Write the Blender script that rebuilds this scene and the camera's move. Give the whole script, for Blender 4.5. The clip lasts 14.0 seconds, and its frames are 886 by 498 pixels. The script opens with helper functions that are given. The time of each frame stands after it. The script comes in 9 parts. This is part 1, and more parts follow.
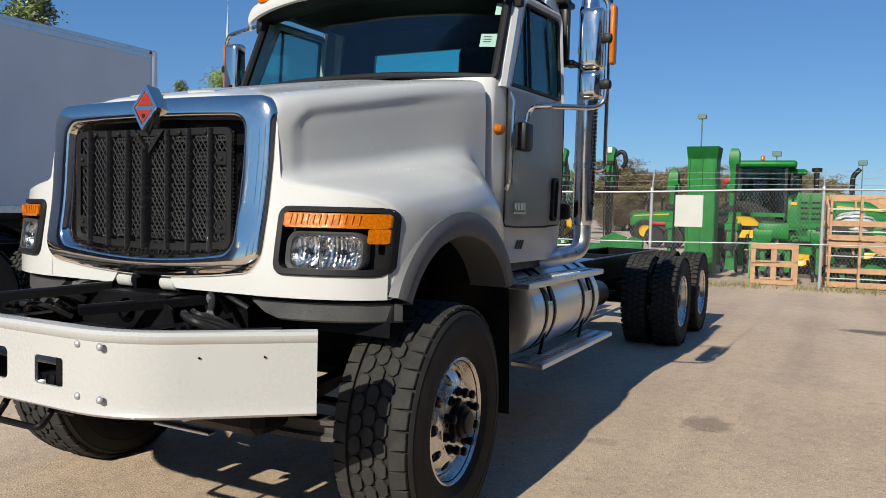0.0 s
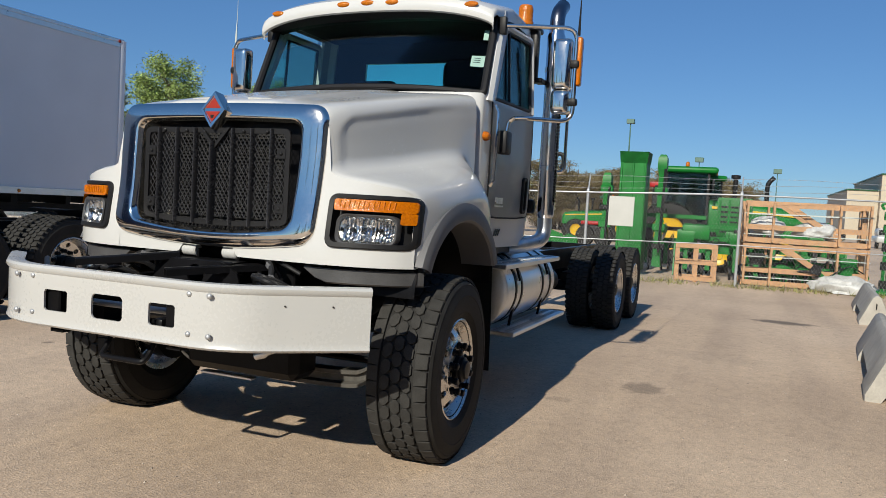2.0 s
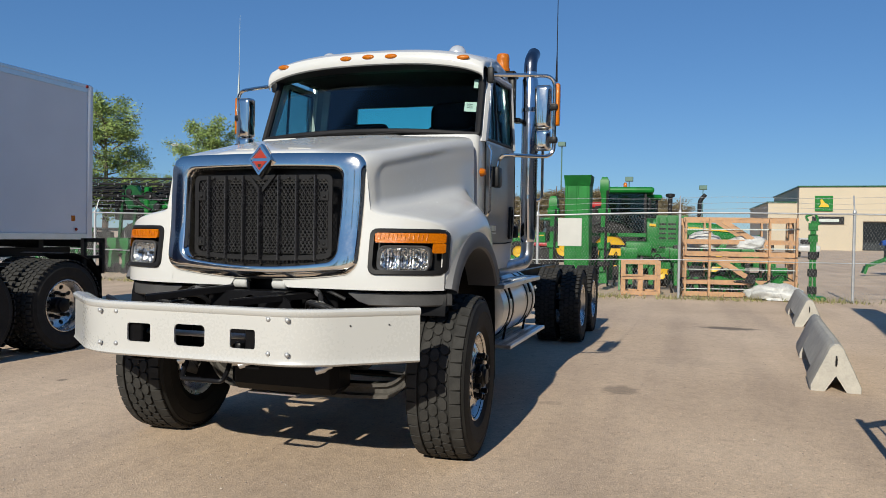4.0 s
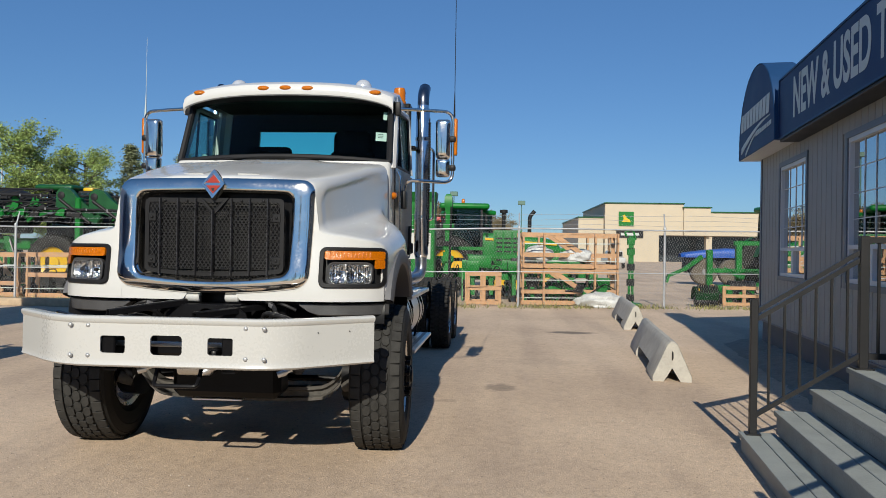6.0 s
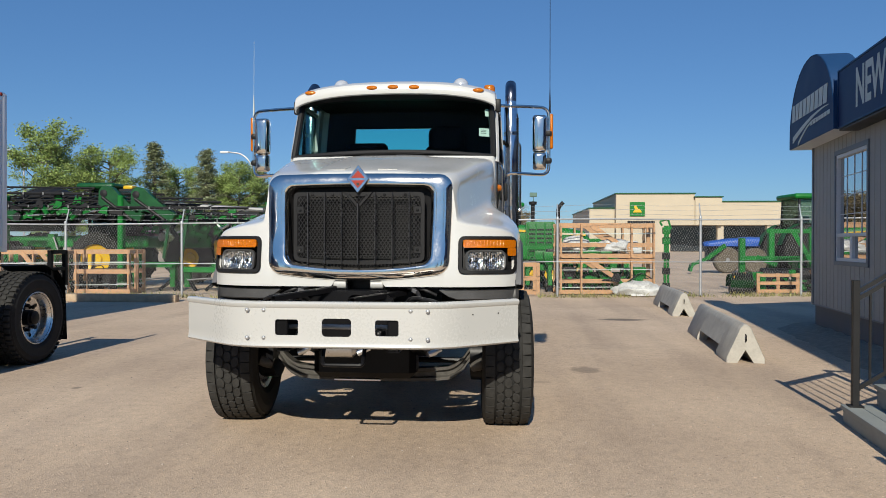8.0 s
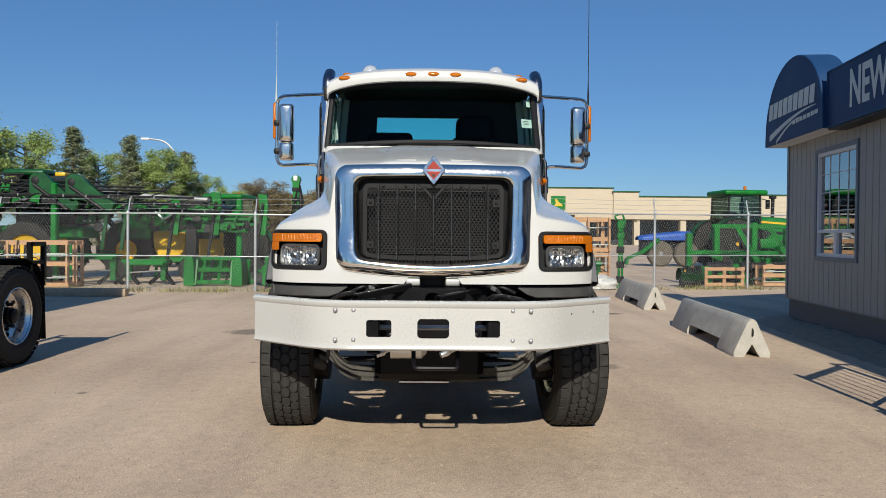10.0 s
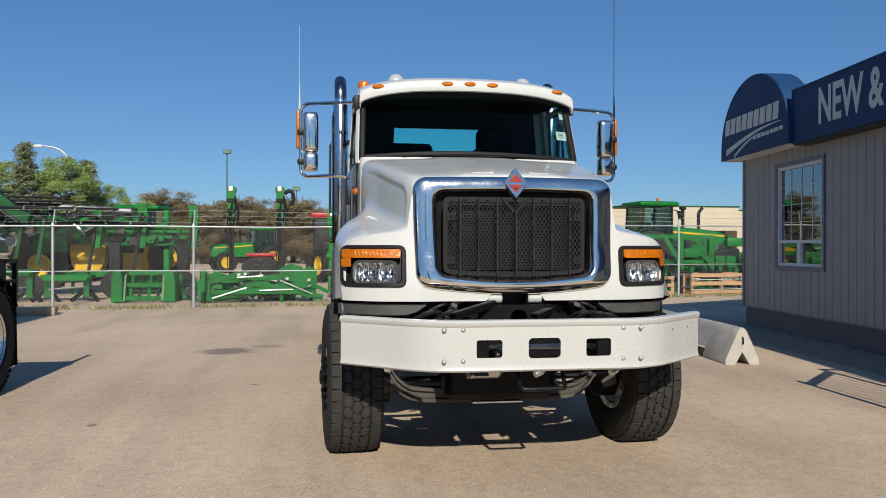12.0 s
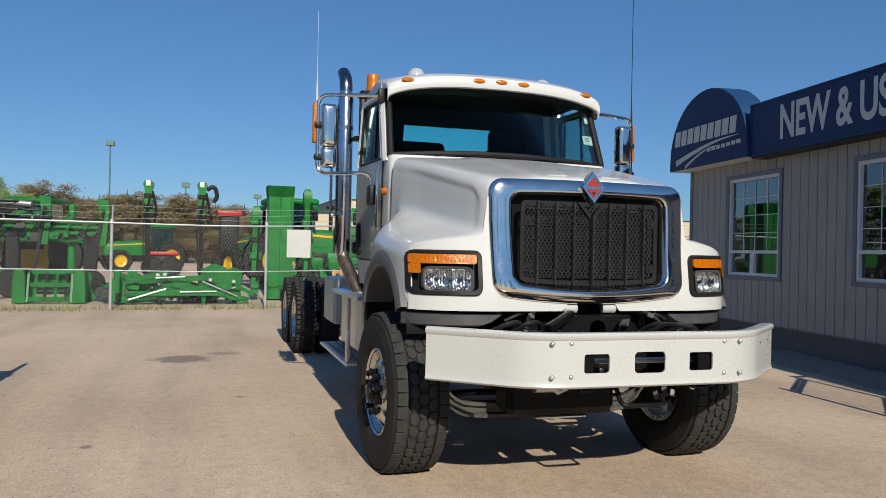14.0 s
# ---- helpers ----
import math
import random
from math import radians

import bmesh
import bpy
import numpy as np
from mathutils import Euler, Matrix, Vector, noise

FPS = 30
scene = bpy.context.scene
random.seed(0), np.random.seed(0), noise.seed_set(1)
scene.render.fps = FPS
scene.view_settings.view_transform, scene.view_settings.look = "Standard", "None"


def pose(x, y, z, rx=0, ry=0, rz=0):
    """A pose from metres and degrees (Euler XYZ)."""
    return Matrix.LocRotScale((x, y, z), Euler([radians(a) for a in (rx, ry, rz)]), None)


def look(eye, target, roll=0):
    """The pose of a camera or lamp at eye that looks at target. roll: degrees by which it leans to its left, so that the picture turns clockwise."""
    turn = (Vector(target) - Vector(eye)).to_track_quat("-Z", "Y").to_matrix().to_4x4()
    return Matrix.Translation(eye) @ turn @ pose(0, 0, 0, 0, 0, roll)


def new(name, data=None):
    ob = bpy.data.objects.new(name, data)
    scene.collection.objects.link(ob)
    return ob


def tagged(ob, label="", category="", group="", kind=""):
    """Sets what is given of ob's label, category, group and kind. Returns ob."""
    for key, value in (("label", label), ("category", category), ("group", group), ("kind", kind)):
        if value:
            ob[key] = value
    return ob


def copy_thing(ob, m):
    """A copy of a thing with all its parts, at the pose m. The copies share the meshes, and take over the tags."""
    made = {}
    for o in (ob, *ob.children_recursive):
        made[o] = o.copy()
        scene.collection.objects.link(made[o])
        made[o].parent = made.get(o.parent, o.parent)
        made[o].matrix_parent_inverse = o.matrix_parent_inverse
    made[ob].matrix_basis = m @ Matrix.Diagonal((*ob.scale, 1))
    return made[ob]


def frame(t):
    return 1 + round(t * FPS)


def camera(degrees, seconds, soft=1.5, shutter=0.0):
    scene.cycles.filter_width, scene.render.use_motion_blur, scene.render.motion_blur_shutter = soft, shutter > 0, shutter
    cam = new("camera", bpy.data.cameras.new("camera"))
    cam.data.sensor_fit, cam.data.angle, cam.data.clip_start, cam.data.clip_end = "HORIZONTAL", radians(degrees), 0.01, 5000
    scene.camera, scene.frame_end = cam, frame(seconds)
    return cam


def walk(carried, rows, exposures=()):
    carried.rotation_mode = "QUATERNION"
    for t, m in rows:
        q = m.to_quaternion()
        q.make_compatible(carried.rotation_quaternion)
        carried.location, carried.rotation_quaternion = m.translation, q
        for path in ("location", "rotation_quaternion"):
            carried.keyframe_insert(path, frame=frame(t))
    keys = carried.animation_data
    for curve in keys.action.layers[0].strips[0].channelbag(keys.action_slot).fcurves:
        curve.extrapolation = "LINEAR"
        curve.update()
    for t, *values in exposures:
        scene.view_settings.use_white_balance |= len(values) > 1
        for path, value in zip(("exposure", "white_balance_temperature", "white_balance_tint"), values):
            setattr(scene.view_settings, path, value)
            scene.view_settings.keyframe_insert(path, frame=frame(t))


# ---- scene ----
cam = camera(60.3, 14.0, soft=0.4)
PATH = [
    (0, (2.879, -1.661, 1.553), (1.953, 0.109, 1.449), 1.5),
    (0.5, (2.938, -1.938, 1.548), (2.033, -0.156, 1.468), 1.6),
    (1, (2.859, -2.228, 1.535), (2.034, -0.409, 1.443), 1.7),
    (1.5, (2.848, -2.452, 1.544), (2.127, -0.591, 1.424), 3.5),
    (2, (2.897, -2.678, 1.511), (2.138, -0.830, 1.401), 3.3),
    (2.2, (2.882, -2.781, 1.524), (2.098, -0.943, 1.437), 2.5),
    (4.3, (2.549, -3.639, 1.511), (2.016, -1.711, 1.496), 0.9),
    (4.5, (2.476, -3.722, 1.519), (1.998, -1.78, 1.52), 1.0),
    (5, (2.396, -3.96, 1.514), (1.993, -2.001, 1.512), 1.5),
    (5.5, (2.277, -4.177, 1.508), (1.953, -2.203, 1.52), 0.8),
    (6, (2.056, -4.42, 1.537), (1.898, -2.426, 1.542), 0.9),
    (6.5, (1.854, -4.644, 1.506), (1.799, -2.645, 1.51), 1.2),
    (7, (1.631, -4.804, 1.541), (1.587, -2.804, 1.51), 0.4),
    (7.5, (1.361, -4.919, 1.525), (1.21, -2.926, 1.475), -0.2),
    (8, (1.159, -4.903, 1.491), (0.983, -2.911, 1.478), 0.1),
    (10.3, (-0.253, -4.625, 1.51), (-0.169, -2.627, 1.476), 0.1),
    (10.5, (-0.395, -4.6, 1.51), (-0.283, -2.603, 1.477), -0.2),
    (11, (-0.684, -4.477, 1.502), (-0.516, -2.484, 1.491), 0.1),
    (11.5, (-0.958, -4.393, 1.525), (-0.746, -2.405, 1.537), 0.4),
    (12, (-1.306, -4.35, 1.536), (-1.004, -2.373, 1.532), 0.1),
    (12.5, (-1.58, -4.158, 1.51), (-1.201, -2.194, 1.499), 0.9),
    (13, (-1.863, -4.017, 1.514), (-1.422, -2.066, 1.49), 1.2),
    (13.5, (-2.182, -3.907, 1.536), (-1.655, -1.978, 1.508), 1.0),
    (14, (-2.436, -3.723, 1.542), (-1.85, -1.811, 1.548), 1.2),
]
walk(cam, [(t, look(eye, target, roll)) for t, eye, target, roll in PATH], [(0, 0.24), (1.0, 0.18), (2.2, 0.12), (14, 0.11)])

# ---- daylight: low sun straight into the truck's nose ----
world = bpy.data.worlds.new("world")
scene.world = world
world.use_nodes = True
wn = world.node_tree.nodes
sky = wn.new("ShaderNodeTexSky")
sky.sky_type = "NISHITA"
sky.sun_disc = False
sky.sun_elevation = radians(30.5)
sky.sun_rotation = radians(180)
sky.altitude = 600
sky.air_density = 1.0
sky.dust_density = 0.15
sky.ozone_density = 1.5
wn["Background"].inputs["Strength"].default_value = 0.062
# the clear dry blue of a northern spring day
tint = wn.new("ShaderNodeMix")
tint.data_type = "RGBA"
tint.inputs[0].default_value = 0.24
tint.inputs[7].default_value = (1.4, 4.6, 11.4, 1)
cool = wn.new("ShaderNodeMix")
cool.data_type, cool.blend_type = "RGBA", "MULTIPLY"
cool.inputs[0].default_value = 1.0
cool.inputs[7].default_value = (0.62, 0.87, 1.12, 1)
world.node_tree.links.new(sky.outputs["Color"], cool.inputs[6])
world.node_tree.links.new(cool.outputs[2], tint.inputs[6])
world.node_tree.links.new(tint.outputs[2], wn["Background"].inputs["Color"])
sun = new("sun", bpy.data.lights.new("sun", "SUN"))
sun.data.energy = 5.0
sun.data.angle = radians(0.55)
sun.data.color = (1.0, 0.945, 0.815)
sun.matrix_world = look((0, 0, 30), (0.06 * 30, 1.71 * 30, 0))


# ---- materials ----
def mat(name, col, rough=0.5, metal=0.0, var=0.12, scale=3.0, bump=0.0, bscale=60.0, coat=0.0, rvar=0.1, spec=0.5):
    """A paint, metal, rubber or plastic with variation at a broad and a fine scale, grain in the relief."""
    m = bpy.data.materials.new(name)
    m.use_nodes = True
    n, ln = m.node_tree.nodes, m.node_tree.links
    b = n["Principled BSDF"]
    geo = n.new("ShaderNodeNewGeometry")
    big = n.new("ShaderNodeTexNoise")
    big.inputs["Scale"].default_value, big.inputs["Detail"].default_value = scale, 5
    fine = n.new("ShaderNodeTexNoise")
    fine.inputs["Scale"].default_value, fine.inputs["Detail"].default_value = bscale, 3
    for t in (big, fine):
        ln.new(geo.outputs["Position"], t.inputs["Vector"])
    mul = n.new("ShaderNodeMath")
    mul.operation = "MULTIPLY_ADD"
    mul.inputs[1].default_value = 0.65
    ln.new(big.outputs["Fac"], mul.inputs[0])
    sc = n.new("ShaderNodeMath")
    sc.operation = "MULTIPLY"
    sc.inputs[1].default_value = 0.35
    ln.new(fine.outputs["Fac"], sc.inputs[0])
    ln.new(sc.outputs[0], mul.inputs[2])
    ramp = n.new("ShaderNodeValToRGB")
    lo, hi = [max(0, c * (1 - var)) for c in col], [min(1, c * (1 + var)) for c in col]
    ramp.color_ramp.elements[0].position, ramp.color_ramp.elements[0].color = 0.3, (*lo, 1)
    ramp.color_ramp.elements[1].position, ramp.color_ramp.elements[1].color = 0.7, (*hi, 1)
    ln.new(mul.outputs[0], ramp.inputs["Fac"])
    ln.new(ramp.outputs["Color"], b.inputs["Base Color"])
    rr = n.new("ShaderNodeMapRange")
    rr.inputs["From Min"].default_value, rr.inputs["From Max"].default_value = 0.3, 0.7
    rr.inputs["To Min"].default_value, rr.inputs["To Max"].default_value = max(0.02, rough * (1 - rvar)), min(1, rough * (1 + rvar))
    ln.new(mul.outputs[0], rr.inputs["Value"])
    ln.new(rr.outputs["Result"], b.inputs["Roughness"])
    b.inputs["Metallic"].default_value = metal
    b.inputs["Specular IOR Level"].default_value = spec
    b.inputs["Coat Weight"].default_value = coat
    b.inputs["Coat Roughness"].default_value = 0.04
    if bump:
        bp = n.new("ShaderNodeBump")
        bp.inputs["Strength"].default_value, bp.inputs["Distance"].default_value = bump, 0.01
        ln.new(fine.outputs["Fac"], bp.inputs["Height"])
        ln.new(bp.outputs["Normal"], b.inputs["Normal"])
    return m


def glass_mat(name, tint, gloss=1.0):
    """A tinted pane: see-through, with a mirror's gloss by the angle."""
    m = bpy.data.materials.new(name)
    m.use_nodes = True
    n, ln = m.node_tree.nodes, m.node_tree.links
    n.remove(n["Principled BSDF"])
    tr = n.new("ShaderNodeBsdfTransparent")
    tr.inputs["Color"].default_value = (*tint, 1)
    gl = n.new("ShaderNodeBsdfGlossy")
    gl.inputs["Roughness"].default_value = 0.01
    fr = n.new("ShaderNodeFresnel")
    fr.inputs["IOR"].default_value = 1.5
    ml = n.new("ShaderNodeMath")
    ml.operation = "MULTIPLY"
    ml.inputs[1].default_value = gloss
    ml.use_clamp = True
    ln.new(fr.outputs[0], ml.inputs[0])
    mx = n.new("ShaderNodeMixShader")
    ln.new(ml.outputs[0], mx.inputs[0])
    ln.new(tr.outputs[0], mx.inputs[1])
    ln.new(gl.outputs[0], mx.inputs[2])
    ln.new(mx.outputs[0], n["Material Output"].inputs["Surface"])
    return m


WHITE = mat("white_truck_paint", (0.53, 0.53, 0.515), 0.22, var=0.02, scale=1.5, coat=0.35, rvar=0.3)
BUMPER_WHITE = mat("white_bumper_paint", (0.455, 0.455, 0.44), 0.28, var=0.02, scale=2, coat=0.4)
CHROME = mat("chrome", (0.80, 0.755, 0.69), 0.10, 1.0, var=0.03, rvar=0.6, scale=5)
ALU = mat("polished_aluminium", (0.70, 0.68, 0.65), 0.28, 1.0, var=0.06, rvar=0.5, scale=9)
DULL_ALU = mat("brushed_aluminium", (0.66, 0.67, 0.68), 0.36, 1.0, var=0.10, rvar=0.3, scale=6)
STEEL = mat("galvanised_steel", (0.42, 0.43, 0.44), 0.5, 0.6, var=0.15, scale=10, bump=0.1, bscale=90)
RIB = mat("satin_black_rib", (0.030, 0.030, 0.033), 0.28, var=0.2)
BLACK = mat("black_chassis_paint", (0.006, 0.006, 0.007), 0.34, var=0.4, scale=5, spec=0.13)
MESH_WIRE = mat("satin_grille_wire", (0.042, 0.042, 0.044), 0.35, var=0.2, spec=0.45)
PLASTIC = mat("black_plastic", (0.014, 0.014, 0.015), 0.45, var=0.2, bump=0.05, bscale=300, spec=0.18)
FLARE = mat("grey_black_plastic_flare", (0.10, 0.10, 0.105), 0.55, var=0.15, scale=4, bump=0.05, bscale=300)
VALANCE = mat("dark_grey_plastic_valance", (0.06, 0.06, 0.062), 0.42, var=0.3, scale=7, bump=0.1, bscale=120)
RUBBER = mat("tyre_rubber", (0.021, 0.0205, 0.0195), 0.72, var=0.4, scale=6, bump=0.15, bscale=120, spec=0.18)
TREAD = mat("tread_rubber", (0.034, 0.033, 0.031), 0.82, var=0.4, scale=14, bump=0.3, bscale=150, spec=0.18)
AMBER = mat("amber_lens", (0.43, 0.115, 0.001), 0.14, var=0.3, scale=70, bump=0.3, bscale=140, spec=0.4, coat=0.2)
AXLE = mat("dusty_grey_axle_steel", (0.065, 0.061, 0.055), 0.5, var=0.4, scale=9, spec=0.18)
RADIATOR = mat("radiator_fins", (0.014, 0.014, 0.013), 0.6, 0.0, var=0.3)
RED = mat("red_enamel", (0.26, 0.022, 0.012), 0.55, var=0.1, spec=0.2)
BRONZE = mat("heat_tinted_exhaust_steel", (0.24, 0.175, 0.125), 0.35, 0.9, var=0.25, scale=12)
STACK = mat("chrome_stack_steel", (0.68, 0.69, 0.71), 0.13, 1.0, var=0.08, rvar=0.5, scale=7)
TIP = mat("dark_tinted_exhaust_tip", (0.20, 0.21, 0.24), 0.25, 1.0, var=0.2, scale=8)
INTERIOR = mat("dark_cab_trim", (0.020, 0.022, 0.023), 0.7, var=0.2, scale=8, spec=0.18)
INTERIOR_GREY = mat("grey_cab_trim", (0.10, 0.10, 0.105), 0.7, var=0.15, scale=8)
SEAT = mat("dark_seat_cloth", (0.014, 0.014, 0.016), 0.85, var=0.25, scale=20, bump=0.2, spec=0.18)
WINDSHIELD = glass_mat("tinted_windscreen_glass", (0.60, 0.82, 0.78), 0.12)
REAR_GLASS = glass_mat("green_tinted_rear_glass", (0.55, 0.95, 0.92), 0.3)
CAB_GLASS = glass_mat("cab_window_glass", (0.62, 0.82, 0.80), 0.4)
REFLECTOR = mat("lamp_reflector", (0.80, 0.80, 0.79), 0.16, 1.0, var=0.05, scale=40)
LENS = glass_mat("clear_lamp_lens", (0.95, 0.95, 0.95), 0.8)
DOME = mat("silvery_lamp_dome", (0.55, 0.57, 0.60), 0.16, 0.35, var=0.08, coat=0.5)
PAPER = mat("white_sticker", (0.46, 0.50, 0.47), 0.6, var=0.03)
INK = mat("dark_print", (0.04, 0.05, 0.05), 0.6, var=0.05)


# ---- mesh tools ----
def part(name, bm, material, parent=None, label="", angle=35, flat=False):
    """Links a bmesh, built in world coordinates, as one mesh object under a thing or a part."""
    bmesh.ops.recalc_face_normals(bm, faces=bm.faces)
    me = bpy.data.meshes.new(name)
    bm.to_mesh(me)
    bm.free()
    me.materials.append(material)
    if not flat:
        me.polygons.foreach_set("use_smooth", [True] * len(me.polygons))
        me.set_sharp_from_angle(angle=radians(angle))
    ob = new(name, me)
    if parent is not None:
        ob.parent = parent
        ob.matrix_parent_inverse = world_of(parent).inverted()
    if label:
        ob["label"] = label
    return ob


def world_of(ob):
    m = ob.matrix_basis.copy()
    while ob.parent is not None:
        m = ob.parent.matrix_basis @ ob.matrix_parent_inverse @ m if ob.parent.parent is None else world_of(ob.parent) @ ob.matrix_parent_inverse @ m
        break
    return m


def thing(name, at, label, category, group="", kind=""):
    e = new(name)
    e.empty_display_size = 0.2
    e.matrix_basis = pose(*at)
    return tagged(e, label, category, group, kind)


def share(name, ob, m, parent):
    """Another part on the mesh of ob, its own place m in world coordinates."""
    o = new(name, ob.data)
    o.parent = parent
    o.matrix_parent_inverse = world_of(parent).inverted()
    o.matrix_basis = m
    return o


def box(bm, lo, hi, bev=0.0, seg=2, m=None):
    r = bmesh.ops.create_cube(bm, size=1.0)["verts"]
    c = [(a + b) / 2 for a, b in zip(lo, hi)]
    s = [abs(b - a) for a, b in zip(lo, hi)]
    for v in r:
        v.co = Vector((c[0] + v.co.x * s[0], c[1] + v.co.y * s[1], c[2] + v.co.z * s[2]))
    if bev:
        es = list({e for v in r for e in v.link_edges})
        out = bmesh.ops.bevel(bm, geom=es, offset=bev, segments=seg, affect="EDGES", profile=0.5)
        r = list({v for f in out["faces"] for v in f.verts} | {v for v in r if v.is_valid})
    if m is not None:
        bmesh.ops.transform(bm, matrix=m, verts=r)
    return r


def loft(bm, rings, closed=True, cap=False):
    """Skins a list of rings with the same count of points."""
    vs = [[bm.verts.new(p) for p in r] for r in rings]
    k = len(rings[0])
    for a, b in zip(vs, vs[1:]):
        for i in range(k if closed else k - 1):
            j = (i + 1) % k
            q = [a[i], a[j], b[j], b[i]]
            try:
                bm.faces.new(q)
            except ValueError:
                pass
    if cap:
        for r in (vs[0], vs[-1]):
            try:
                bm.faces.new(r)
            except ValueError:
                pass
    return vs


def frames_along(pts):
    pts = [Vector(p) for p in pts]
    out, up = [], None
    for i, p in enumerate(pts):
        a, b = pts[max(0, i - 1)], pts[min(len(pts) - 1, i + 1)]
        d = (b - a).normalized()
        if up is None:
            up = Vector((0, 0, 1)) if abs(d.z) < 0.9 else Vector((1, 0, 0))
        side = d.cross(up).normalized()
        up = side.cross(d).normalized()
        out.append((p, side, up))
    return out


def tube(bm, pts, r, seg=10, cap=True):
    """A round bar along a line; r may be a number or one radius a point."""
    rings = []
    rs = r if isinstance(r, (list, tuple)) else [r] * len(pts)
    for (p, s, u), rad in zip(frames_along(pts), rs):
        rings.append([p + (s * math.cos(a) + u * math.sin(a)) * rad for a in [2 * math.pi * i / seg for i in range(seg)]])
    loft(bm, rings, True, cap)


def fillet(pts, r, n=6):
    """Rounds the corners of a polyline."""
    pts = [Vector(p) for p in pts]
    out = [pts[0]]
    for a, b, c in zip(pts, pts[1:], pts[2:]):
        d0, d1 = (a - b), (c - b)
        k = min(r, d0.length * 0.49, d1.length * 0.49)
        p, q = b + d0.normalized() * k, b + d1.normalized() * k
        for i in range(n + 1):
            t = i / n
            out.append(p * (1 - t) ** 2 + b * 2 * t * (1 - t) + q * t * t)
    out.append(pts[-1])
    return out


def lathe(bm, prof, m, seg=32, closed=False):
    """Turns a profile of (radius, height) about the z axis of m."""
    rings = [[m @ Vector((r * math.cos(2 * math.pi * i / seg), r * math.sin(2 * math.pi * i / seg), h)) for i in range(seg)] for r, h in prof]
    if closed:
        rings.append(rings[0])
    loft(bm, rings, True, False)


def disc(bm, m, r, seg=24):
    bm.faces.new([bm.verts.new(m @ Vector((r * math.cos(2 * math.pi * i / seg), r * math.sin(2 * math.pi * i / seg), 0))) for i in range(seg)])


def slab(bm, poly, d):
    """A flat polygon pushed out by the vector d."""
    a = [bm.verts.new(p) for p in poly]
    b = [bm.verts.new(Vector(p) + Vector(d)) for p in poly]
    bm.faces.new(a)
    bm.faces.new(b[::-1])
    for i in range(len(a)):
        j = (i + 1) % len(a)
        bm.faces.new([a[j], a[i], b[i], b[j]])


def frame_slab(bm, outer, inner, d):
    """A flat ring between two outlines of the same count, pushed out by d."""
    d = Vector(d)
    o0, i0 = [bm.verts.new(p) for p in outer], [bm.verts.new(p) for p in inner]
    o1, i1 = [bm.verts.new(Vector(p) + d) for p in outer], [bm.verts.new(Vector(p) + d) for p in inner]
    k = len(outer)
    for i in range(k):
        j = (i + 1) % k
        bm.faces.new([o0[i], o0[j], i0[j], i0[i]])
        bm.faces.new([o1[i], i1[i], i1[j], o1[j]])
        bm.faces.new([o0[i], o1[i], o1[j], o0[j]])
        bm.faces.new([i0[i], i0[j], i1[j], i1[i]])


def rrect(hw, hh, r, n=5):
    """An outline of a rectangle with round corners, about the origin, anticlockwise."""
    out = []
    for cx, cy, a0 in ((hw - r, hh - r, 0), (-hw + r, hh - r, 90), (-hw + r, -hh + r, 180), (hw - r, -hh + r, 270)):
        for i in range(n + 1):
            a = radians(a0 + 90 * i / n)
            out.append((cx + r * math.cos(a), cy + r * math.sin(a)))
    return out


def bar(bm, p, q, w, h=None):
    """A square bar from p to q."""
    h = h or w
    (a, s, u), (b, _, _) = frames_along([p, q])
    loft(bm, [[c + s * x * w / 2 + u * y * h / 2 for x, y in ((1, 1), (-1, 1), (-1, -1), (1, -1))] for c in (a, b)], True, True)


def chaikin(pts, n=3):
    for _ in range(n):
        out = [pts[0]]
        for a, b in zip(pts, pts[1:]):
            out += [tuple(0.75 * x + 0.25 * y for x, y in zip(a, b)), tuple(0.25 * x + 0.75 * y for x, y in zip(a, b))]
        pts = out + [pts[-1]]
    return pts


def resample(pts, n):
    p = np.array(pts)
    s = np.r_[0, np.cumsum(np.linalg.norm(np.diff(p, axis=0), axis=1))]
    t = np.linspace(0, s[-1], n)
    return np.stack([np.interp(t, s, p[:, k]) for k in range(p.shape[1])], 1)


def curve_at(keys, v):
    """A smooth value through (place, value) keys."""
    xs, ys = zip(*keys)
    if v <= xs[0]:
        return ys[0]
    if v >= xs[-1]:
        return ys[-1]
    i = max(k for k in range(len(xs) - 1) if xs[k] <= v)
    t = (v - xs[i]) / (xs[i + 1] - xs[i])
    m0 = (ys[i + 1] - ys[max(0, i - 1)]) / (xs[i + 1] - xs[max(0, i - 1)]) * (xs[i + 1] - xs[i])
    m1 = (ys[min(len(xs) - 1, i + 2)] - ys[i]) / (xs[min(len(xs) - 1, i + 2)] - xs[i]) * (xs[i + 1] - xs[i])
    return (2 * t**3 - 3 * t**2 + 1) * ys[i] + (t**3 - 2 * t**2 + t) * m0 + (-2 * t**3 + 3 * t**2) * ys[i + 1] + (t**3 - t**2) * m1


def lettering(name, text, size, m, material, parent, depth=0.004, stretch=1.0):
    c = bpy.data.curves.new(name, "FONT")
    c.body, c.size, c.extrude, c.align_x, c.align_y, c.offset = text, size, depth, "LEFT", "BOTTOM", 0.026 * size
    tmp = bpy.data.objects.new(name, c)
    me = bpy.data.meshes.new_from_object(tmp)
    bpy.data.objects.remove(tmp)
    me.materials.clear()
    me.materials.append(material)
    me.transform(m @ Matrix.Diagonal((stretch, 1, 1, 1)))
    ob = new(name, me)
    ob.parent = parent
    ob.matrix_parent_inverse = world_of(parent).inverted()
    return ob


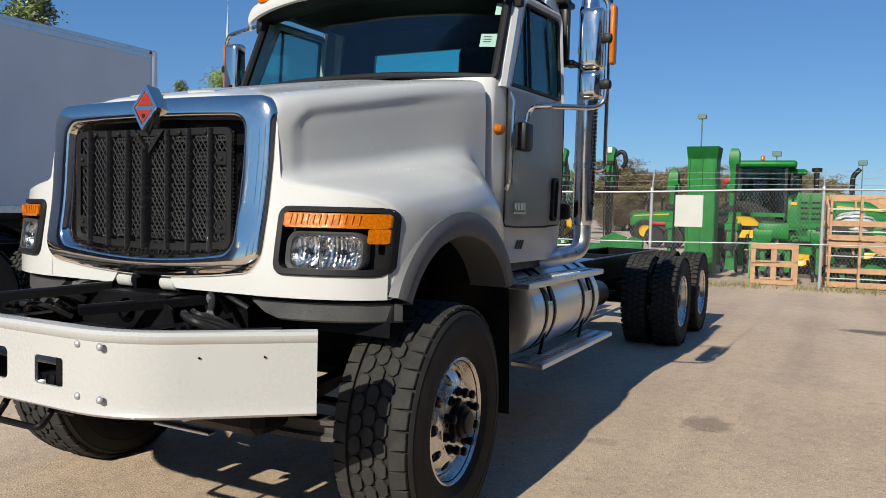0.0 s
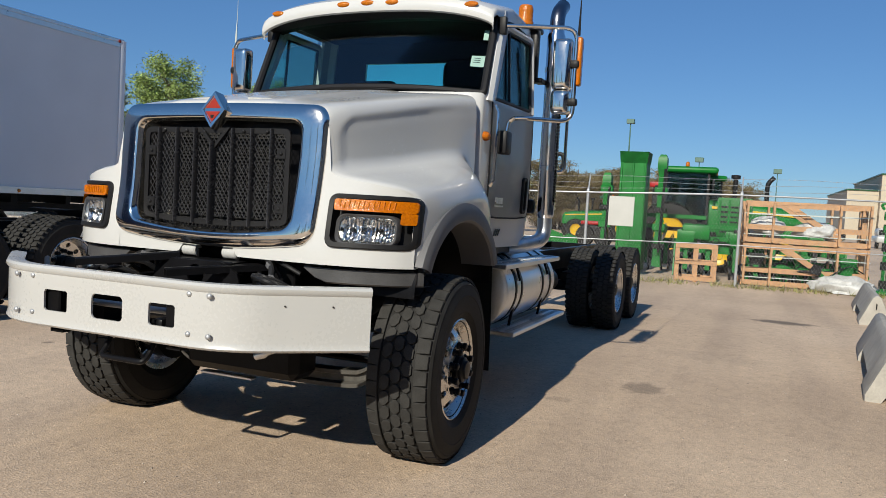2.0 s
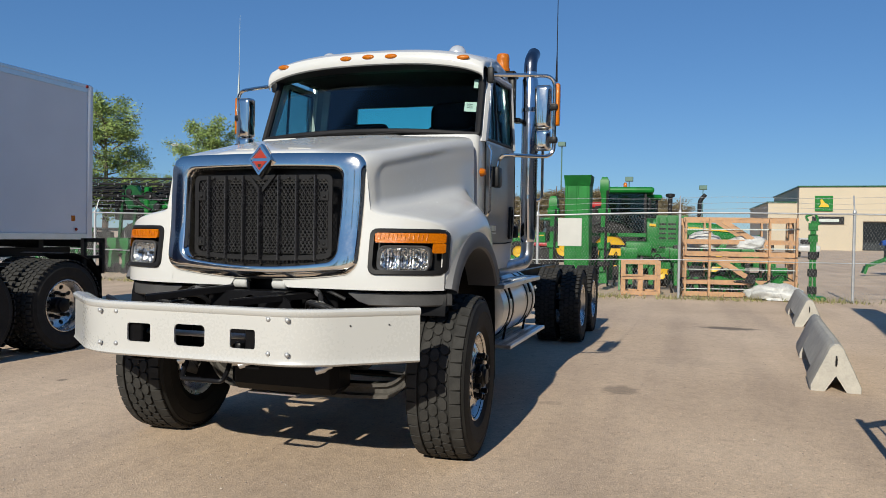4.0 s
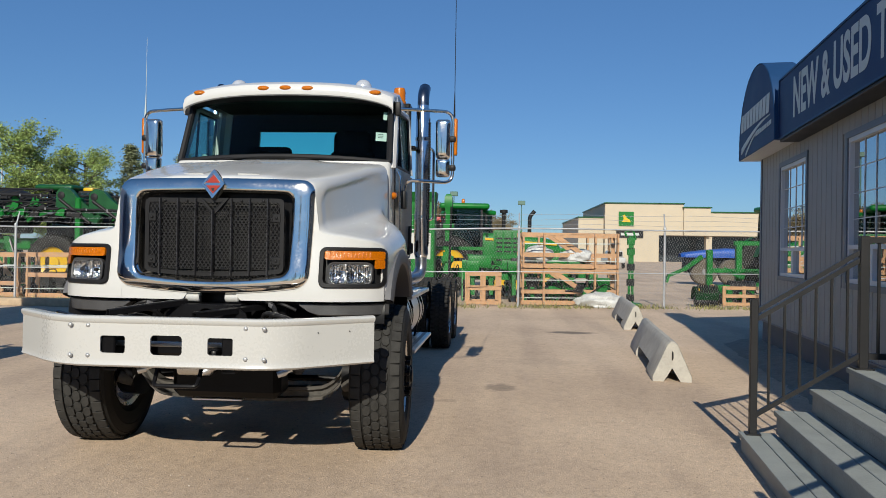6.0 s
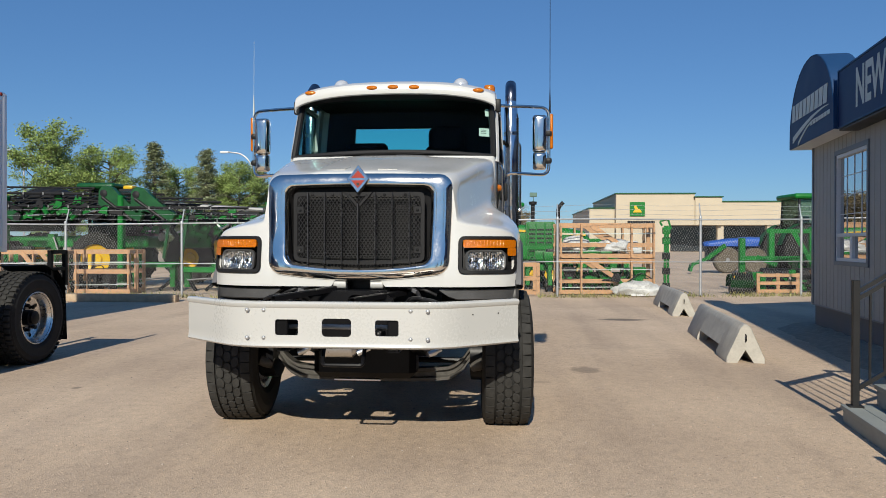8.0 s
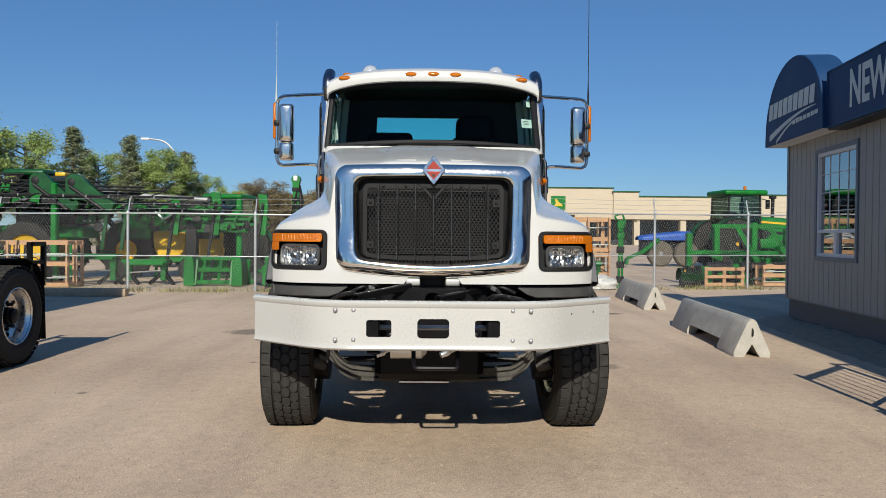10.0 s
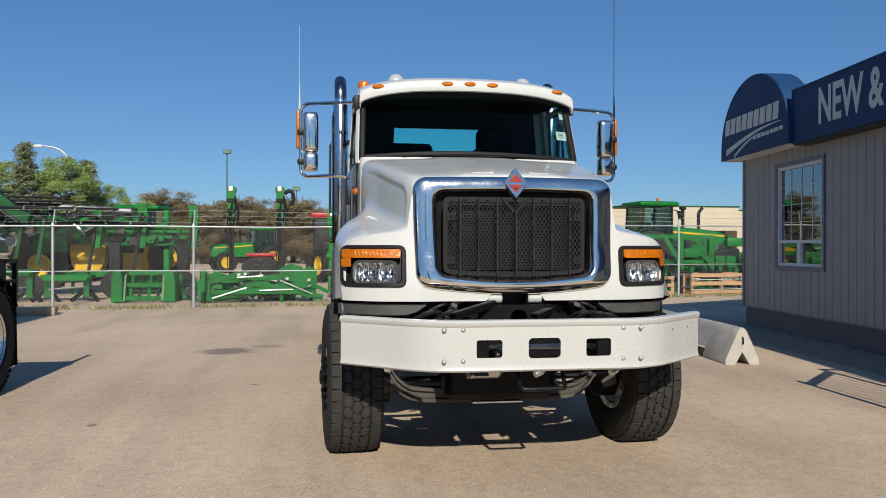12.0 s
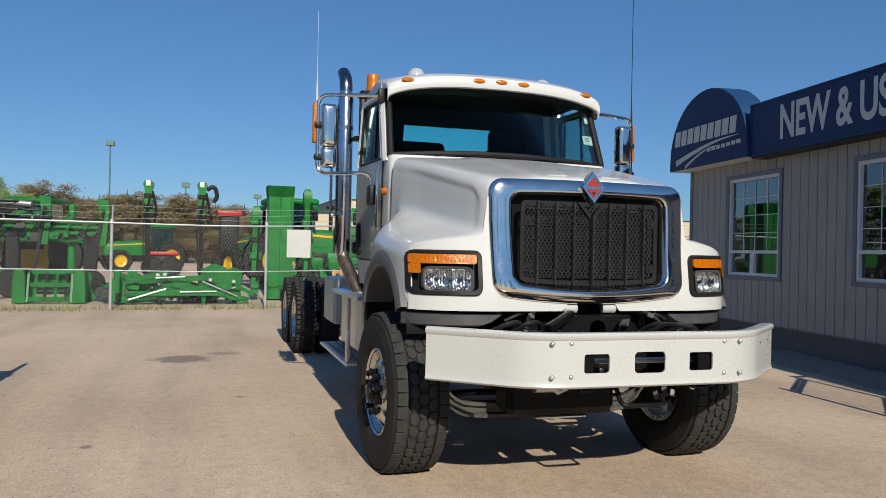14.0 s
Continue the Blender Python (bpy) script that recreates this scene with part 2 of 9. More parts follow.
# ---- ground ----
def ground_mat():
    m = bpy.data.materials.new("sandy_asphalt_yard")
    m.use_nodes = True
    n, ln = m.node_tree.nodes, m.node_tree.links
    b = n["Principled BSDF"]
    geo = n.new("ShaderNodeNewGeometry")

    def noise_tex(scale, detail=6, rough=0.55):
        t = n.new("ShaderNodeTexNoise")
        t.inputs["Scale"].default_value, t.inputs["Detail"].default_value, t.inputs["Roughness"].default_value = scale, detail, rough
        ln.new(geo.outputs["Position"], t.inputs["Vector"])
        return t

    def ramp(src, stops):
        r = n.new("ShaderNodeValToRGB")
        e = r.color_ramp.elements
        while len(e) < len(stops):
            e.new(0.5)
        for k, (p, c) in zip(e, stops):
            k.position, k.color = p, (*c, 1)
        ln.new(src, r.inputs["Fac"])
        return r

    def mix(fac, a, c, mode="MIX"):
        x = n.new("ShaderNodeMix")
        x.data_type, x.blend_type = "RGBA", mode
        if isinstance(fac, float):
            x.inputs[0].default_value = fac
        else:
            ln.new(fac, x.inputs[0])
        ln.new(a, x.inputs[6])
        if isinstance(c, tuple):
            x.inputs[7].default_value = (*c, 1)
        else:
            ln.new(c, x.inputs[7])
        return x.outputs[2]

    base = ramp(noise_tex(0.35, 8).outputs["Fac"], [(0.3, (0.465, 0.352, 0.255)), (0.5, (0.548, 0.419, 0.305)), (0.72, (0.62, 0.482, 0.355))])
    fine = ramp(noise_tex(9, 9, 0.7).outputs["Fac"], [(0.32, (0.72, 0.72, 0.72)), (0.5, (0.97, 0.97, 0.97)), (0.7, (1.15, 1.13, 1.1))])
    col = mix(0.55, base.outputs["Color"], fine.outputs["Color"], "MULTIPLY")
    # stones in the binder
    vor = n.new("ShaderNodeTexVoronoi")
    vor.inputs["Scale"].default_value = 75
    ln.new(geo.outputs["Position"], vor.inputs["Vector"])
    stones = ramp(vor.outputs["Color"], [(0.0, (0.42, 0.42, 0.44)), (0.10, (0.80, 0.80, 0.80)), (0.55, (1.0, 1.0, 1.0)), (0.9, (1.10, 1.08, 1.05)), (0.97, (1.45, 1.45, 1.42))])
    col = mix(0.85, col, stones.outputs["Color"], "MULTIPLY")
    # long faint traffic streaks along the drive
    st = n.new("ShaderNodeMapping")
    st.inputs["Scale"].default_value = (0.9, 0.10, 1)
    st.inputs["Rotation"].default_value = (0, 0, 0.15)
    ln.new(geo.outputs["Position"], st.inputs["Vector"])
    sn = n.new("ShaderNodeTexNoise")
    sn.inputs["Scale"].default_value, sn.inputs["Detail"].default_value = 1.3, 6
    ln.new(st.outputs["Vector"], sn.inputs["Vector"])
    sr = ramp(sn.outputs["Fac"], [(0.36, (0.80, 0.80, 0.82)), (0.55, (1, 1, 1))])
    col = mix(0.8, col, sr.outputs["Color"], "MULTIPLY")

    # oil marks and damp spots: centre, half sizes, depth of tone
    for cx, cy, hx, hy, dark in ((2.04, 4.25, 0.22, 0.26, 0.45), (3.36, 10.42, 0.52, 0.28, 0.78), (-2.75, 7.25, 0.46, 0.42, 0.62), (-2.2, 7.75, 0.3, 0.2, 0.35),
                                 (-0.55, -2.0, 0.07, 0.05, 0.5), (0.75, -2.3, 0.05, 0.04, 0.5), (-2.1, 4.4, 0.05, 0.05, 0.55), (-3.3, 2.6, 0.06, 0.06, 0.55), (1.5, 3.4, 0.12, 0.1, 0.25), (2.6, 6.4, 0.7, 0.4, 0.12)):
        mp = n.new("ShaderNodeMapping")
        mp.inputs["Location"].default_value = (-cx / hx, -cy / hy, 0)
        mp.inputs["Scale"].default_value = (1 / hx, 1 / hy, 0)
        ln.new(geo.outputs["Position"], mp.inputs["Vector"])
        ln_ = n.new("ShaderNodeVectorMath")
        ln_.operation = "LENGTH"
        ln.new(mp.outputs["Vector"], ln_.inputs[0])
        wob = n.new("ShaderNodeMath")
        wob.operation = "MULTIPLY_ADD"
        wob.inputs[1].default_value = 1.3
        wn_ = noise_tex(2.2 / max(hx, 0.15), 7, 0.65)
        ln.new(wn_.outputs["Fac"], wob.inputs[0])
        ln.new(ln_.outputs["Value"], wob.inputs[2])
        rp = n.new("ShaderNodeMapRange")
        rp.inputs["From Min"].default_value, rp.inputs["From Max"].default_value = 1.65, 1.25
        rp.inputs["To Min"].default_value, rp.inputs["To Max"].default_value = 0.0, dark
        ln.new(wob.outputs[0], rp.inputs["Value"])
        col = mix(rp.outputs["Result"], col, (0.07, 0.06, 0.055))
    ln.new(col, b.inputs["Base Color"])
    b.inputs["Roughness"].default_value = 0.88
    b.inputs["Specular IOR Level"].default_value = 0.25
    hb = noise_tex(160, 4, 0.6)
    bp = n.new("ShaderNodeBump")
    bp.inputs["Strength"].default_value, bp.inputs["Distance"].default_value = 0.28, 0.010
    ln.new(hb.outputs["Fac"], bp.inputs["Height"])
    bp2 = n.new("ShaderNodeBump")
    bp2.inputs["Strength"].default_value, bp2.inputs["Distance"].default_value = 0.25, 0.008
    ln.new(vor.outputs["Distance"], bp2.inputs["Height"])
    ln.new(bp.outputs["Normal"], bp2.inputs["Normal"])
    ln.new(bp2.outputs["Normal"], b.inputs["Normal"])
    return m


GROUND = ground_mat()
bm = bmesh.new()
xs = [-3000, -600, -150, -60] + [-40 + 2 * i for i in range(41)] + [60, 150, 600, 3000]
ys = [-3000, -600, -150, -60] + [-30 + 2 * i for i in range(46)] + [90, 150, 600, 3000]
vs = [[bm.verts.new((x, y, 0.0)) for x in xs] for y in ys]
for a, b_ in zip(vs, vs[1:]):
    for i in range(len(xs) - 1):
        bm.faces.new([a[i], a[i + 1], b_[i + 1], b_[i]])
tagged(part("ground", bm, GROUND), "sandy tan asphalt yard with oil stains", "ground", kind="structure")


# ---- chain-link fence along the back of the yard ----
def fence_y(x):
    return curve_at(((-26, 15.3), (-8, 15.6), (-4.64, 15.75), (-1.05, 16.15), (2.48, 16.77), (6.6, 17.57), (14, 19.0)), x)


FENCE_TOP = 2.05


def fence_top(x):
    return curve_at(((-24, 2.04), (-3, 2.06), (2.5, 2.18), (6.6, 2.22), (14, 2.22)), x)


fence = thing("chain_link_fence", (0, 17.1, 0), "galvanised chain-link fence with three strands of barbed wire", "fence")
bm = bmesh.new()
tube(bm, [(0, 0, 0), (0, 0, FENCE_TOP + 0.05)], 0.035, 10)
tube(bm, [(0, 0, FENCE_TOP), (0.0, 0.16, FENCE_TOP + 0.42)], 0.018, 6)
lathe(bm, [(0.042, -0.02), (0.042, 0.03), (0.02, 0.06)], pose(0, 0, FENCE_TOP + 0.03), 10)
first = None
for px in (-21.0, -17.0, -14.6, -11.3, -7.95, -4.64, -1.05, 2.48, 6.6, 9.6, 12.6):
    if first is None:
        first = part("post", bm, STEEL, fence)
        first.matrix_basis = pose(px, fence_y(px), 0) @ Matrix.Diagonal((1, 1, fence_top(px) / FENCE_TOP, 1))
    else:
        share("post", first, pose(px, fence_y(px), 0) @ Matrix.Diagonal((1, 1, fence_top(px) / FENCE_TOP, 1)), fence)
for share_z, r_ in ((1.0, 0.021), (0.452, 0.012)):
    bm = bmesh.new()
    tube(bm, [(x, fence_y(x) - 0.03, fence_top(x) * share_z + 0.015 * math.sin(x * 0.7)) for x in np.linspace(-24, 14, 40)], r_, 8)
    part("rail", bm, STEEL, fence)
bm = bmesh.new()
for i in range(3):
    k = (i + 1) / 3
    pts = [(x, fence_y(x) + 0.16 * k, fence_top(x) + 0.42 * k - 0.02 + 0.02 * math.sin(x * 1.6 + i)) for x in np.linspace(-24, 14, 70)]
    tube(bm, pts, 0.0035, 4)
    for j in range(300):
        x = -24 + 38 * j / 300
        p = Vector((x, fence_y(x) + 0.16 * k, fence_top(x) + 0.42 * k - 0.02 + 0.02 * math.sin(x * 1.6 + i)))
        bar(bm, p - Vector((0.012, 0, 0.02)), p + Vector((0.012, 0, 0.02)), 0.004)
tagged(part("barbed_wire", bm, STEEL, fence), kind="stuff")
verts, faces = [], []
STEP, LOW, HIGH = 0.075, 0.04, FENCE_TOP
for sgn in (1, -1):
    for k in range(int(41 / STEP)):
        x0 = -25 + k * STEP
        run = (HIGH - LOW) * 0.62 * sgn
        pts = []
        for z, x in ((LOW, x0), (fence_top(x0 + run), x0 + run)):
            for a in (0, 120, 240):
                pts.append((x + 0.0020 * math.cos(radians(a)), fence_y(x) + 0.004 * sgn + 0.0020 * math.sin(radians(a)), z))
        o = len(verts)
        verts += pts
        faces += [(o, o + 1, o + 4, o + 3), (o + 1, o + 2, o + 5, o + 4), (o + 2, o, o + 3, o + 5)]
me = bpy.data.meshes.new("chain_link")
me.from_pydata(verts, [], faces)
me.materials.append(mat("bright_galvanised_wire", (0.30, 0.305, 0.305), 0.4, 0.3, var=0.1, scale=20))
mesh_ob = new("chain_link", me)
mesh_ob.parent, mesh_ob.matrix_parent_inverse = fence, world_of(fence).inverted()
tagged(mesh_ob, kind="stuff")


# ================= the white truck =================
truck = thing("truck", (0, 4.6, 0), "white heavy day-cab truck chassis with a chrome grille surround", "truck")
WX, WY, WZ = 1.12, 1.56, 0.545
ARCH_Y, ARCH_Z, ARCH_A, ARCH_B = 1.70, 1.0, 0.65, 0.52


# ---- hood with its fenders ----
def nose_y(x, z=1.28):
    """The nose in plan; it leans back as it rises."""
    base = curve_at(((0.0, 0.832), (0.55, 0.836), (0.75, 0.845), (0.95, 0.890), (1.12, 0.982), (1.24, 1.115)), abs(x))
    return base + curve_at(((1.0, 0.0), (1.28, 0.0), (1.55, 0.04), (1.75, 0.058), (2.05, 0.075)), z)


HOOD_BACK = 2.42


def smooth(t):
    t = min(1.0, max(0.0, t))
    return t * t * (3 - 2 * t)


def hood_profile(v, y, yf=None):
    zt = curve_at(((0, 2.035), (0.1, 2.075), (0.3, 2.14), (0.55, 2.22), (0.8, 2.29), (1, 2.335)), v)
    xs = curve_at(((0, 0.722), (0.04, 0.745), (0.1, 0.772), (0.3, 0.830), (0.6, 0.905), (0.85, 0.966), (1, 1.0)), v)
    zf = curve_at(((0, 1.625), (0.12, 1.65), (0.35, 1.685), (0.6, 1.725), (0.78, 1.70), (0.9, 1.60), (1, 1.44)), v)
    zc = curve_at(((0, 1.655), (0.12, 1.685), (0.35, 1.735), (0.6, 1.80), (0.82, 1.845), (0.90, 1.80), (1, 1.60)), v)
    xf = curve_at(((0, 1.20), (0.15, 1.225), (0.5, 1.235), (0.85, 1.21), (1, 1.15)), v)
    if y < 1.06:
        zb = 1.165
    else:
        k = max(0.0, 1 - ((y - ARCH_Y) / ARCH_A) ** 2)
        zb = ARCH_Z + ARCH_B * math.sqrt(k)
    zb = min(max(zb, 1.165), zf - 0.14)
    pts = [(0, zt + 0.014), (0.22, zt + 0.014), (0.34, zt + 0.012), (0.40, zt), (xs * 0.70, zt - 0.010), (xs - 0.075, zt - 0.016), (xs - 0.012, zt - 0.050), (xs + 0.004, zt - 0.14), (xs + 0.008, zt - 0.24),
           (xs + 0.012, zc + 0.12), (xs + 0.022, zc + 0.02), (xs + 0.085, zc * 0.8 + zf * 0.2), (min(xs + 0.20, xf - 0.1), zc * 0.35 + zf * 0.65),
           (xf - 0.035, zf - 0.035), (xf, zf - 0.11), (xf + 0.005, (zf + zb) / 2 - 0.05), (xf + 0.005, zb)]
    out = resample(chaikin(pts, 3), 96)
    # pressed panel in the flank
    for p in out:
        if p[0] > 0.6 and p[1] > zc - 0.03:
            a, b = (yf or 0.9) - 0.975, zt - 0.085 - p[1]
            d = 0.11 - math.hypot(0.11 - a, 0.11 - b) if a < 0.11 and b < 0.11 else min(a, b)
            p[0] -= 0.014 * smooth(d / 0.05) * smooth((p[1] - zc + 0.03) / 0.10) * (1 - 0.7 * smooth((v - 0.55) / 0.35))
    return out


def hood_mesh():
    bm = bmesh.new()
    vs = [0, 0.006, 0.015, 0.03, 0.05, 0.075] + list(np.linspace(0.1, 1.0, 64))
    for sx in (1, -1):
        rings = []
        for v in vs:
            outer = nose_y(1.22, 1.25) + (HOOD_BACK - nose_y(1.22, 1.25)) * v
            flank = nose_y(0.8, 1.8) + (HOOD_BACK - nose_y(0.8, 1.8)) * v
            pr = hood_profile(v, outer, flank)
            k = max(0.0, 1 - v / 0.03)
            inset = 0.035 * (1 - math.sqrt(max(0, 1 - k * k)))
            rings.append([(sx * (x - inset * max(0.0, (x - 0.74) / 0.46) ** 2), nose_y(x, z) + (HOOD_BACK - nose_y(x, z)) * v, z - inset * (0.45 if z > 1.3 else 0)) for x, z in pr])
        loft(bm, rings, False)
        # the face that carries the lamps
        px, pz = np.array(hood_profile(0, 0.9)).T
        order = np.argsort(px)
        xs_ = np.r_[np.linspace(0.66, 0.785, 5), np.linspace(0.82, 1.16, 12), 1.19, 1.197]
        top = [min(np.interp(x, px[order], pz[order]) - 0.012, 1.995) for x in xs_]
        V = lambda x, z: bm.verts.new((sx * x, nose_y(x, z), z))
        low = lambda z: [V(x, min(z, t)) for x, t in zip(xs_, top)]
        rows = [low(1.165), low(1.22), low(1.28), low(1.54)] + [[V(x, max(t, 1.54) * k + 1.54 * (1 - k)) for x, t in zip(xs_, top)] for k in (0.3, 0.6, 1.0)]
        for j in range(6):
            for i in range(len(xs_) - 1):
                if j == 2 and 0.784 < (xs_[i] + xs_[i + 1]) / 2 < 1.19:
                    continue
                bm.faces.new([rows[j][i], rows[j][i + 1], rows[j + 1][i + 1], rows[j + 1][i]])
    # chin under the grille
    lip = lambda x: 1.165 + 0.055 * smooth((0.215 - x) / 0.05)
    for sx in (1, -1):
        loft(bm, [[(sx * x, nose_y(x), lip(x) + (1.30 - lip(x)) * k) for x in np.r_[np.linspace(0.0, 0.15, 4), np.linspace(0.165, 0.23, 8), np.linspace(0.26, 0.68, 10)]] for k in (0.0, 0.5, 1.0)], False)
        # return of the lower lip
        loft(bm, [[(sx * x, nose_y(x) + d, lip(x) + d * 0.1) for x in np.r_[np.linspace(0.0, 0.15, 4), np.linspace(0.165, 0.23, 8), np.linspace(0.26, 1.2, 20)]] for d in (0.0, 0.05)], False)
    bmesh.ops.remove_doubles(bm, verts=bm.verts, dist=0.0008)
    return bm


hood = part("hood", hood_mesh(), WHITE, truck, "glossy white sloped hood with moulded fenders", angle=50)

# small raised bosses beside the emblem and on the cowl
for sx in (1, -1):
    bm = bmesh.new()
    slab(bm, [(sx * 0.13, 0.98, 2.063), (sx * 0.28, 1.0, 2.060), (sx * 0.26, 1.14, 2.092), (sx * 0.11, 1.10, 2.092)], (0, -0.01, 0.014))
    part("hood_boss", bm, WHITE, hood)
    # dark flare round the wheel arch
    bm = bmesh.new()
    rings = []
    for i in range(41):
        a = math.pi * (0.895 - 0.80 * i / 40)
        w = 0.105 - 0.02 * i / 40
        cy, cz = math.cos(a), math.sin(a)
        zo = 0.17 * max(0.0, 1 - i / 7) if i < 7 else 0.0
        o = (ARCH_Y + ARCH_A * 1.035 * cy, ARCH_Z + ARCH_B * 1.06 * cz)
        q = (ARCH_Y + (ARCH_A - w) * cy, ARCH_Z + (ARCH_B - w) * cz)
        rings.append([(sx * 1.20, o[0], o[1]), (sx * 1.243, o[0] * 0.93 + q[0] * 0.07, o[1] * 0.93 + q[1] * 0.07), (sx * 1.262, o[0] * 0.6 + q[0] * 0.4, o[1] * 0.6 + q[1] * 0.4),
                      (sx * 1.255, o[0] * 0.1 + q[0] * 0.9, o[1] * 0.1 + q[1] * 0.9), (sx * 1.24, q[0], q[1]), (sx * 1.02, q[0], q[1])])
    loft(bm, rings, False)
    part("wheel_flare", bm, FLARE, hood, "dark grey plastic wheel-arch flare")
    # inner liner of the arch
    bm = bmesh.new()
    rings = []
    for i in range(25):
        a = math.pi * (1.0 - 1.0 * i / 24)
        y, z = ARCH_Y + (ARCH_A - 0.03) * math.cos(a), ARCH_Z + (ARCH_B - 0.03) * math.sin(a)
        rings.append([(sx * 1.20, y, z), (sx * 0.72, y, z)])
    loft(bm, rings, False)
    loft(bm, [[(sx * 0.72, y, z) for y in (1.08, 1.7, 2.34)] for z in (1.0, 1.5)], False)
    part("arch_liner", bm, BLACK, hood)
    # valance under the nose
    bm = bmesh.new()
    pl = []
    for x in np.linspace(0.62, 1.225, 10):
        top, low = 1.15, 1.062
        if x < 0.72:
            low = 1.15 - (x - 0.60) * 0.74
        pl.append((x, top, low))
    loft(bm, [[(sx * x, nose_y(x) + 0.045 + dy, t + (l - t) * k) for x, t, l in pl] for dy, k in ((0.03, 0.0), (0.0, 0.08), (0.0, 0.9), (0.012, 1.0), (0.10, 1.0))], False)
    part("valance", bm, VALANCE, truck, "scuffed dark plastic valance")


# ---- chrome grille surround ----
def surround_ring(hw, z0, z1, r, y, bow):
    out = []
    cz, hh = (z0 + z1) / 2, (z1 - z0) / 2
    pts = rrect(hw, hh, r, 8)
    for x, z in resample(pts + [pts[0]], 241)[:-1]:
        low = max(0.0, min(1.0, (0.1 - z) / (hh + 0.1)))
        zz = cz + z - bow * low * (1 - (x / hw) ** 2) if z < 0 else cz + z
        zz += 0.012 * (1 - (x / hw) ** 2) if z > 0 else 0
        taper = 1.0 - 0.025 * low
        out.append((x * taper, nose_y(x * taper, zz) + y, zz))
    return out


bm = bmesh.new()
RIM = ((0.718, 1.266, 2.024, 0.095, 0.05, 0.055), (0.718, 1.266, 2.024, 0.095, 0.006, 0.055), (0.7165, 1.2672, 2.0228, 0.094, -0.004, 0.055), (0.712, 1.271, 2.019, 0.092, -0.013, 0.054), (0.704, 1.277, 2.011, 0.090, -0.020, 0.054),
       (0.692, 1.284, 2.002, 0.087, -0.025, 0.053), (0.670, 1.295, 1.988, 0.083, -0.030, 0.052), (0.645, 1.307, 1.974, 0.078, -0.0335, 0.050), (0.615, 1.321, 1.957, 0.072, -0.0355, 0.049), (0.590, 1.333, 1.943, 0.068, -0.036, 0.047),
       (0.578, 1.339, 1.936, 0.066, -0.0345, 0.046), (0.572, 1.342, 1.933, 0.065, -0.029, 0.046), (0.569, 1.344, 1.931, 0.064, -0.016, 0.045), (0.561, 1.348, 1.925, 0.063, -0.010, 0.045), (0.555, 1.352, 1.921, 0.061, 0.0, 0.044), (0.545, 1.357, 1.914, 0.058, 0.10, 0.043))
rings = [surround_ring(*k) for k in RIM]
loft(bm, rings, True)
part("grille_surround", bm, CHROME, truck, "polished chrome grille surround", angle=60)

# black box behind the mesh, radiator core with pale fins
bm = bmesh.new()
box(bm, (-0.70, 0.99, 1.10), (0.70, 1.03, 2.0))
loft(bm, [[(x, y, z) for x, z in ((-0.60, 1.27), (0.60, 1.27), (0.60, 1.94), (-0.60, 1.94))] for y in (0.88, 0.99)], True)
part("grille_backing", bm, BLACK, truck)
bm = bmesh.new()
for i in range(30):
    z = 1.34 + i * 0.0185
    box(bm, (-0.42, 0.972, z), (0.42, 0.982, z + 0.008))
tagged(part("radiator_core", bm, RADIATOR, truck, "grey radiator fins"), kind="stuff")

# screen: frame plate, ribs, woven diamonds, bolts
GZ0, GZ1, GHW = 1.360, 1.888, 0.508
bm = bmesh.new()


def screen_ring(k, r):
    pts = rrect(GHW - k, (GZ1 - GZ0) / 2 - k, r, 5)
    pts = resample(pts + [pts[0]], 121)[:-1]
    return [(x, 0.862, (GZ0 + GZ1) / 2 + z - (0.028 * (1 - (x / GHW) ** 2) if z < 0 else 0) * min(1, abs(z) * 5)) for x, z in pts]


outer, inner = screen_ring(0, 0.035), screen_ring(0.030, 0.02)
frame_slab(bm, outer, inner, (0, 0.012, 0))
for sx in (1, -1):
    box(bm, (sx * 0.425, 0.858, 1.72), (sx * 0.485, 0.866, 1.78), 0.004, 1)
    box(bm, (sx * 0.425, 0.858, 1.42), (sx * 0.485, 0.866, 1.475), 0.004, 1)
    slab(bm, [(sx * 0.008, 0.850, 1.80), (sx * 0.085, 0.850, 1.888), (sx * 0.11, 0.850, 1.888), (sx * 0.008, 0.850, 1.772)], (0, 0.018, 0))
screen = part("grille_screen", bm, PLASTIC, truck, "black grille screen frame")
rib = None
for i in range(-3, 4):
    if rib is None or i == 0:
        bm = bmesh.new()
        zt = 1.80 if i == 0 else 1.885
        loft(bm, [[(x, y, z) for x, y in ((-0.008, 0.872), (-0.0065, 0.840), (-0.005, 0.822), (-0.0022, 0.817), (0.0022, 0.817), (0.005, 0.822), (0.0065, 0.840), (0.008, 0.872))] for z in (1.337, 1.36, zt - 0.02, zt)], True, True)
        ob = part("rib", bm, RIB, screen)
        ob.matrix_basis = pose(i * 0.131, 0.02 if i else 0.0, 0)
        if i:
            rib = ob
    else:
        share("rib", rib, pose(i * 0.131, 0.02, 0), screen)
verts, faces = [], []


def wire(p, q, w, out_v, out_f):
    p, q = Vector(p), Vector(q)
    d = (q - p).normalized()
    s = d.cross(Vector((0, 1, 0))).normalized() * w / 2
    o = len(out_v)
    for c in (p, q):
        out_v.extend([c - s, c + Vector((0, -w * 0.6, 0)), c + s])
    out_f.extend([(o, o + 1, o + 4, o + 3), (o + 1, o + 2, o + 5, o + 4)])


